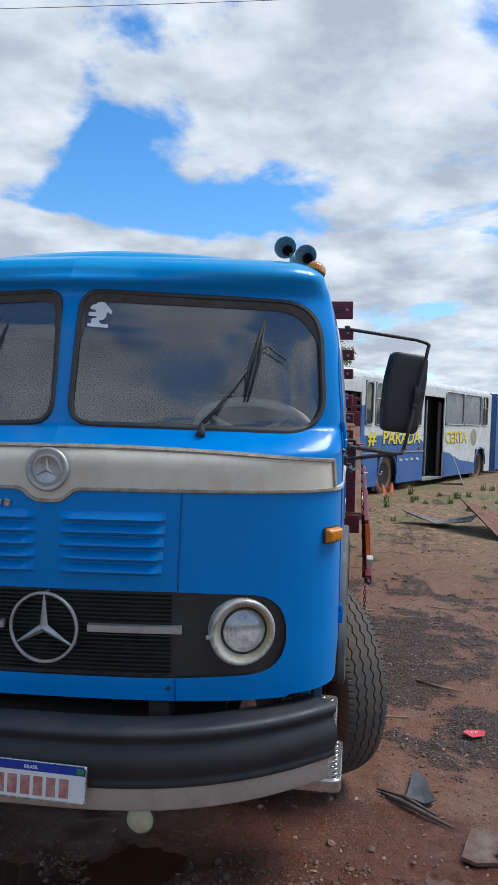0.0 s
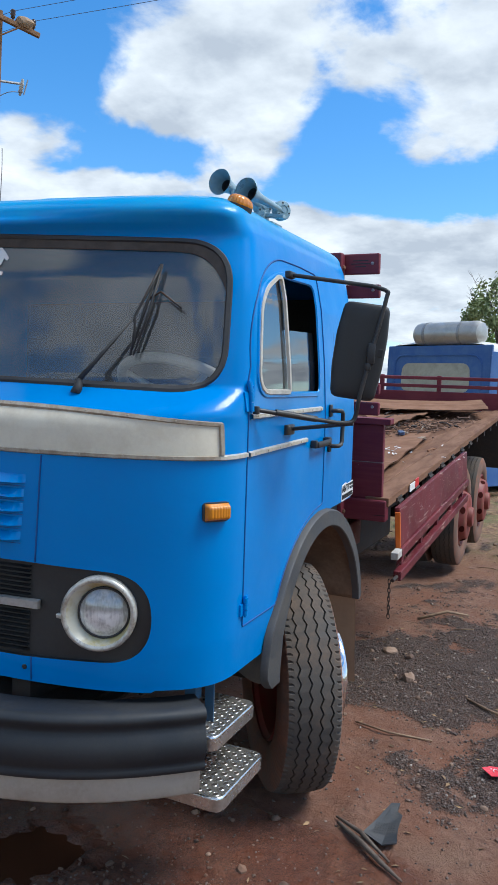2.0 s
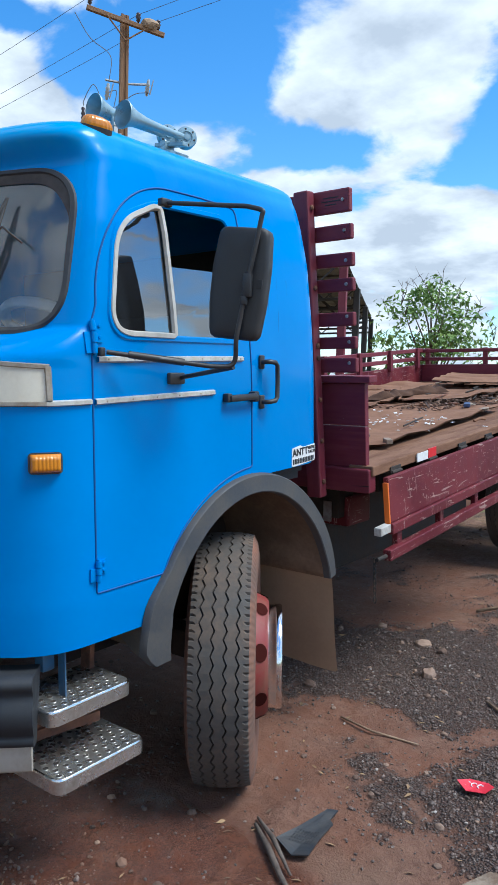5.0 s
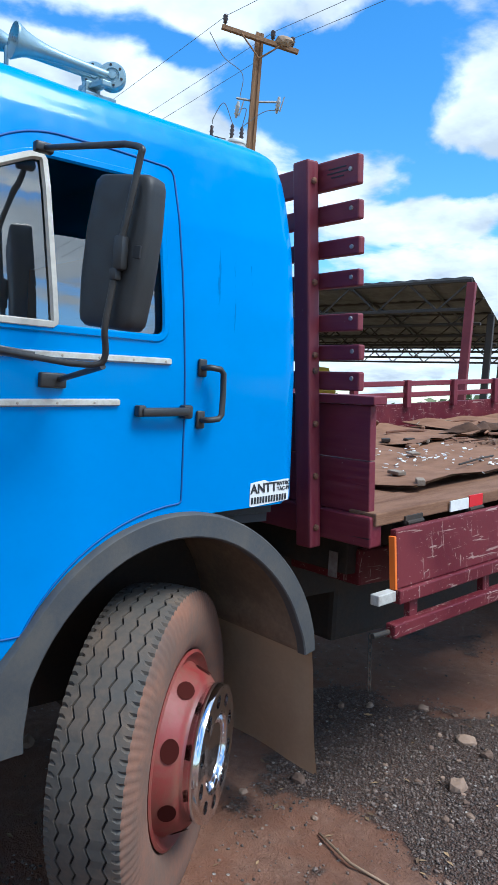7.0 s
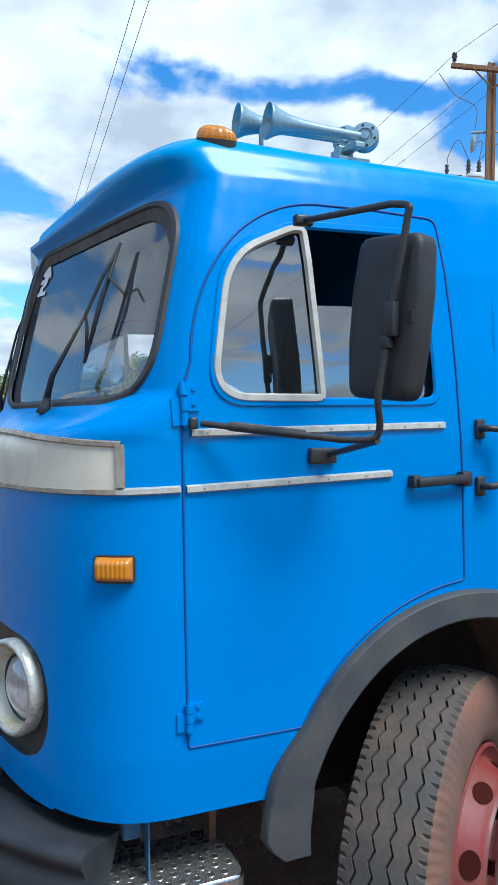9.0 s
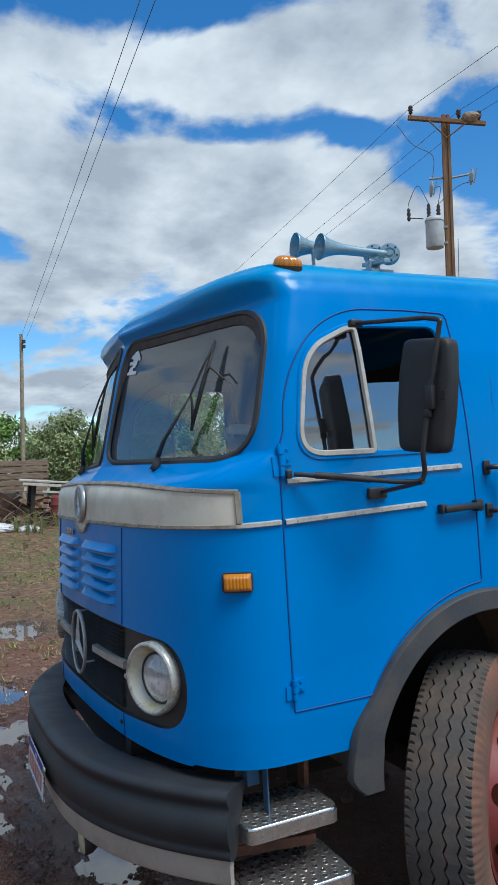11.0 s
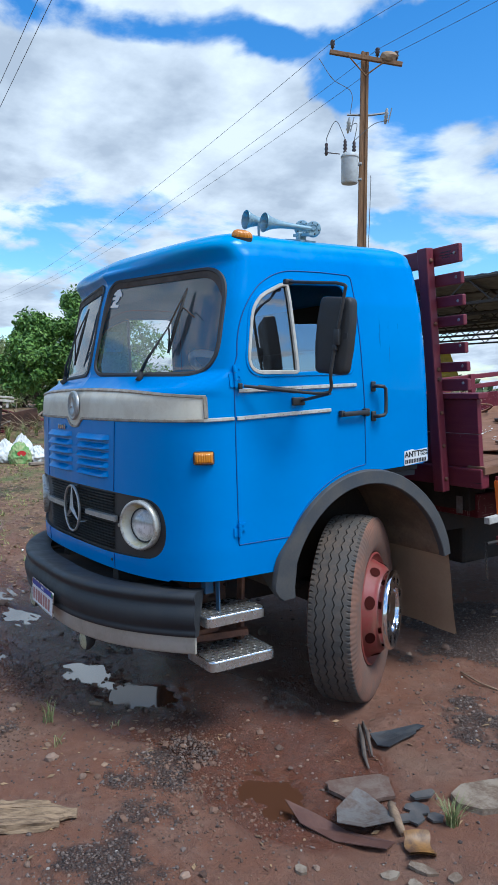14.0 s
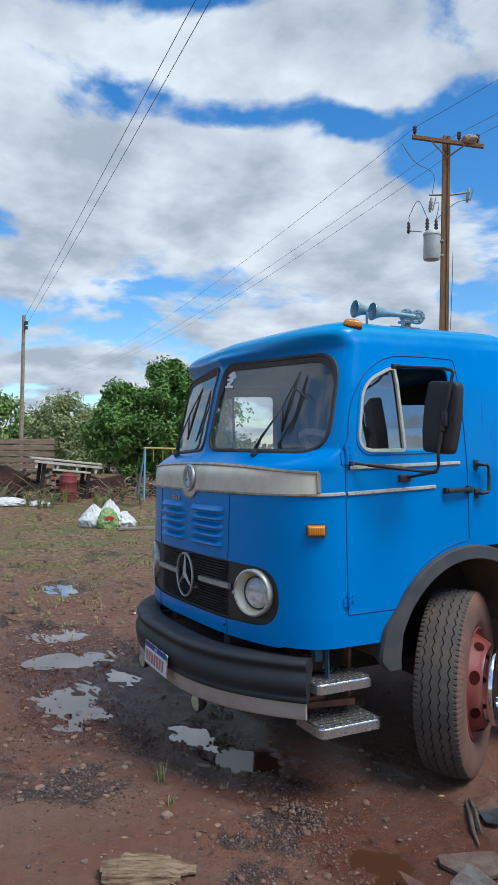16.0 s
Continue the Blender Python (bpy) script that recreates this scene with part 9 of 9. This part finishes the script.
# dry brush tangled over the heap
BRUSH = Mat("dry_brush", (0.2, 0.13, 0.08), 0.85)
BRUSH.base(BRUSH.mix(BRUSH.island(), (0.10, 0.06, 0.04), (0.36, 0.26, 0.16)))
g = Geo()
for i in range(620):
    y, x = q.uniform(-0.4, 8.8), -16.4 - abs(q.gauss(0, 1.7))
    z = h2(x, y) + q.uniform(0, 0.55) * math.exp(-((x + 18.8) / 1.6) ** 2) + 0.02
    a, e, ln = q.uniform(0, 6.28), q.uniform(-0.2, 0.7), q.uniform(0.2, 0.9)
    d = Vector((math.cos(a) * math.cos(e), math.sin(a) * math.cos(e), math.sin(e)))
    p = Vector((x, y, z))
    g.tube([p, p + d * ln * 0.5 + Vector((0, 0, 0.03)), p + d * ln], [0.012, 0.010, 0.004], 4)
tagged(g.make("dry_brush", BRUSH.m), "dry sticks and brush tangled over the scrap", "brush", kind="stuff")

# ---- rubbish on the truck's deck ----
def on_deck(ob, label, category, group=""):
    ob.matrix_basis = LEVEL @ BED @ ob.matrix_basis
    return tagged(ob, label, category, group)


PLY = dirty("warped_brown_board", (0.25, 0.130, 0.076), (0.17, 0.085, 0.050), 0.85, 4, 40, bump=0.3, spec=0.2)
for x, y, lx, ly, rz, z in ((0.2, 3.6, 1.3, 2.1, 3, 0.012), (-0.35, 5.9, 1.5, 1.6, -4, 0.03), (-0.6, 4.4, 0.9, 1.2, 8, 0.02), (0.2, 6.75, 1.5, 1.0, 12, 0.10)):
    g = Geo()
    n = 14
    v = [Vector((lx * (i / n - 0.5), ly * (j / n - 0.5), 0.03 * abs(2 * i / n - 1) ** 3 + 0.02 * math.sin(j * 0.7 + x) ** 2 + 0.05 * max(0, j / n - 0.8))) for i in range(n + 1) for j in range(n + 1)]
    f = [(i * (n + 1) + j, (i + 1) * (n + 1) + j, (i + 1) * (n + 1) + j + 1, i * (n + 1) + j + 1) for i in range(n) for j in range(n)]
    g.add(v, f).add([p - Vector((0, 0, 0.008)) for p in v], f)
    o = g.make("warped_board", PLY)
    o.matrix_basis = pose(x, y, BZ + z, 0, 0, rz)
    on_deck(o, "warped dusty sheet of board lying on the deck", "board", "deck boards")
q = random.Random(8)
for i in range(60):
    x, y = q.uniform(-1.1, 1.0), q.uniform(2.4, 6.8)
    m = q.choice((RUST, OLDWOOD, UNDER, PLY))
    if q.random() < 0.5:
        a = q.uniform(-0.5, 0.5) + 1.57
        ln = q.uniform(0.10, 0.5)
        o = Geo().tube([(0, 0, 0.0), (ln * 0.5 * math.cos(a), ln * 0.5 * math.sin(a), 0.012), (ln * math.cos(a + 0.1), ln * math.sin(a + 0.1), 0)], q.uniform(0.004, 0.010), 6).make("offcut", m)
    else:
        o = Geo().box((0, 0, 0), (q.uniform(0.02, 0.12), q.uniform(0.02, 0.07), q.uniform(0.006, 0.03)), (0, 0, q.uniform(0, 180)), 0.004).make("offcut", m)
    o.matrix_basis = pose(x, y, BZ + 0.05)
    on_deck(o, "small dusty wooden or rusty offcut on the deck", "offcut", "deck rubbish")
g = Geo()
for i in range(420):          # a drift of splinters and crumbs across the deck
    f = q.random()
    x, y = 0.15 + 0.75 * f + q.gauss(0, 0.16), 4.45 + 1.5 * f + q.gauss(0, 0.22)
    if x > 1.0:
        continue
    g.box((x, y, BZ + 0.035 + q.uniform(0, 0.012)), (q.uniform(0.01, 0.03) if i % 6 else q.uniform(0.08, 0.22), q.uniform(0.006, 0.016), q.uniform(0.004, 0.011)), (q.uniform(-12, 12), q.uniform(-12, 12), q.uniform(0, 180)))
rag = Geo()
rows = []
for i in range(40):          # a crumpled strip of brown cloth
    f = i / 39
    c = Vector((-0.42 + 0.25 * f + 0.05 * math.sin(9 * f), 4.75 + 0.95 * f, BZ + 0.05))
    rows.append([c + Vector((0.085 * (1 + 0.5 * noise.noise((f * 9, 1, 2))) * math.cos(a), 0, 0.040 * (1.3 + 0.9 * noise.noise((f * 11, 4, a))) * math.sin(a) * sm(0, 0.12, f) * sm(1, 0.9, f))) for a in (math.pi * j / 12 for j in range(13))])
for a, b in zip(rows, rows[1:]):
    rag.strip(a, b)
on_deck(rag.make("rag", dirty("brown_cloth", (0.10, 0.055, 0.036), (0.055, 0.032, 0.024), 0.95, 9, 60, bump=0.5, spec=0.1), None, "", True), "crumpled strip of brown cloth lying on the deck", "rag")
RUBBLE = Mat("deck_crumbs", (0.12, 0.07, 0.05), 0.9)
RUBBLE.base(RUBBLE.mix(RUBBLE.island(), (0.055, 0.032, 0.023), (0.24, 0.14, 0.09)))
o = g.make("deck_rubble", RUBBLE.m)
tagged(o, "drift of splinters, bark and rusty crumbs on the deck", "rubble", kind="stuff")
o.matrix_basis = LEVEL @ BED
g = Geo()
for k in range(3):
    g.tube([(-0.95 + 0.18 * math.cos(a) + 0.04 * k, 3.9 + 0.32 * math.sin(a) + 0.1 * k, BZ + 0.02 + 0.16 * max(0, math.sin(a * 0.5 + k)) ) for a in (2 * math.pi * i / 26 for i in range(27))], 0.010, 6)
o = g.make("cable_loop", RUST)
on_deck(o, "rusty steel cable coiled on the deck", "cable")
g = Geo()
for i in range(110):
    g.box((0.35 + q.gauss(0, 0.30), 3.4 + q.gauss(0, 0.32), BZ + 0.045 + q.uniform(0, 0.012)), (q.uniform(0.006, 0.028), q.uniform(0.006, 0.024), 0.003), (q.uniform(-20, 20), q.uniform(-20, 20), q.uniform(0, 180)))
o = g.make("paint_flakes", WHITE)
tagged(o, "pale paint flakes strewn on the deck", "flakes", kind="stuff")
o.matrix_basis = LEVEL @ BED
o = Geo().box((0, 0, 0), (0.05, 0.12, 0.03), (0, 0, 20), 0.006).make("blue_offcut", dirty("blue_plastic", (0.03, 0.06, 0.14), (0.05, 0.08, 0.16), 0.5, 8, 40))
o.matrix_basis = pose(0.55, 4.6, BZ + 0.05)
on_deck(o, "dark blue plastic piece on the deck", "offcut")
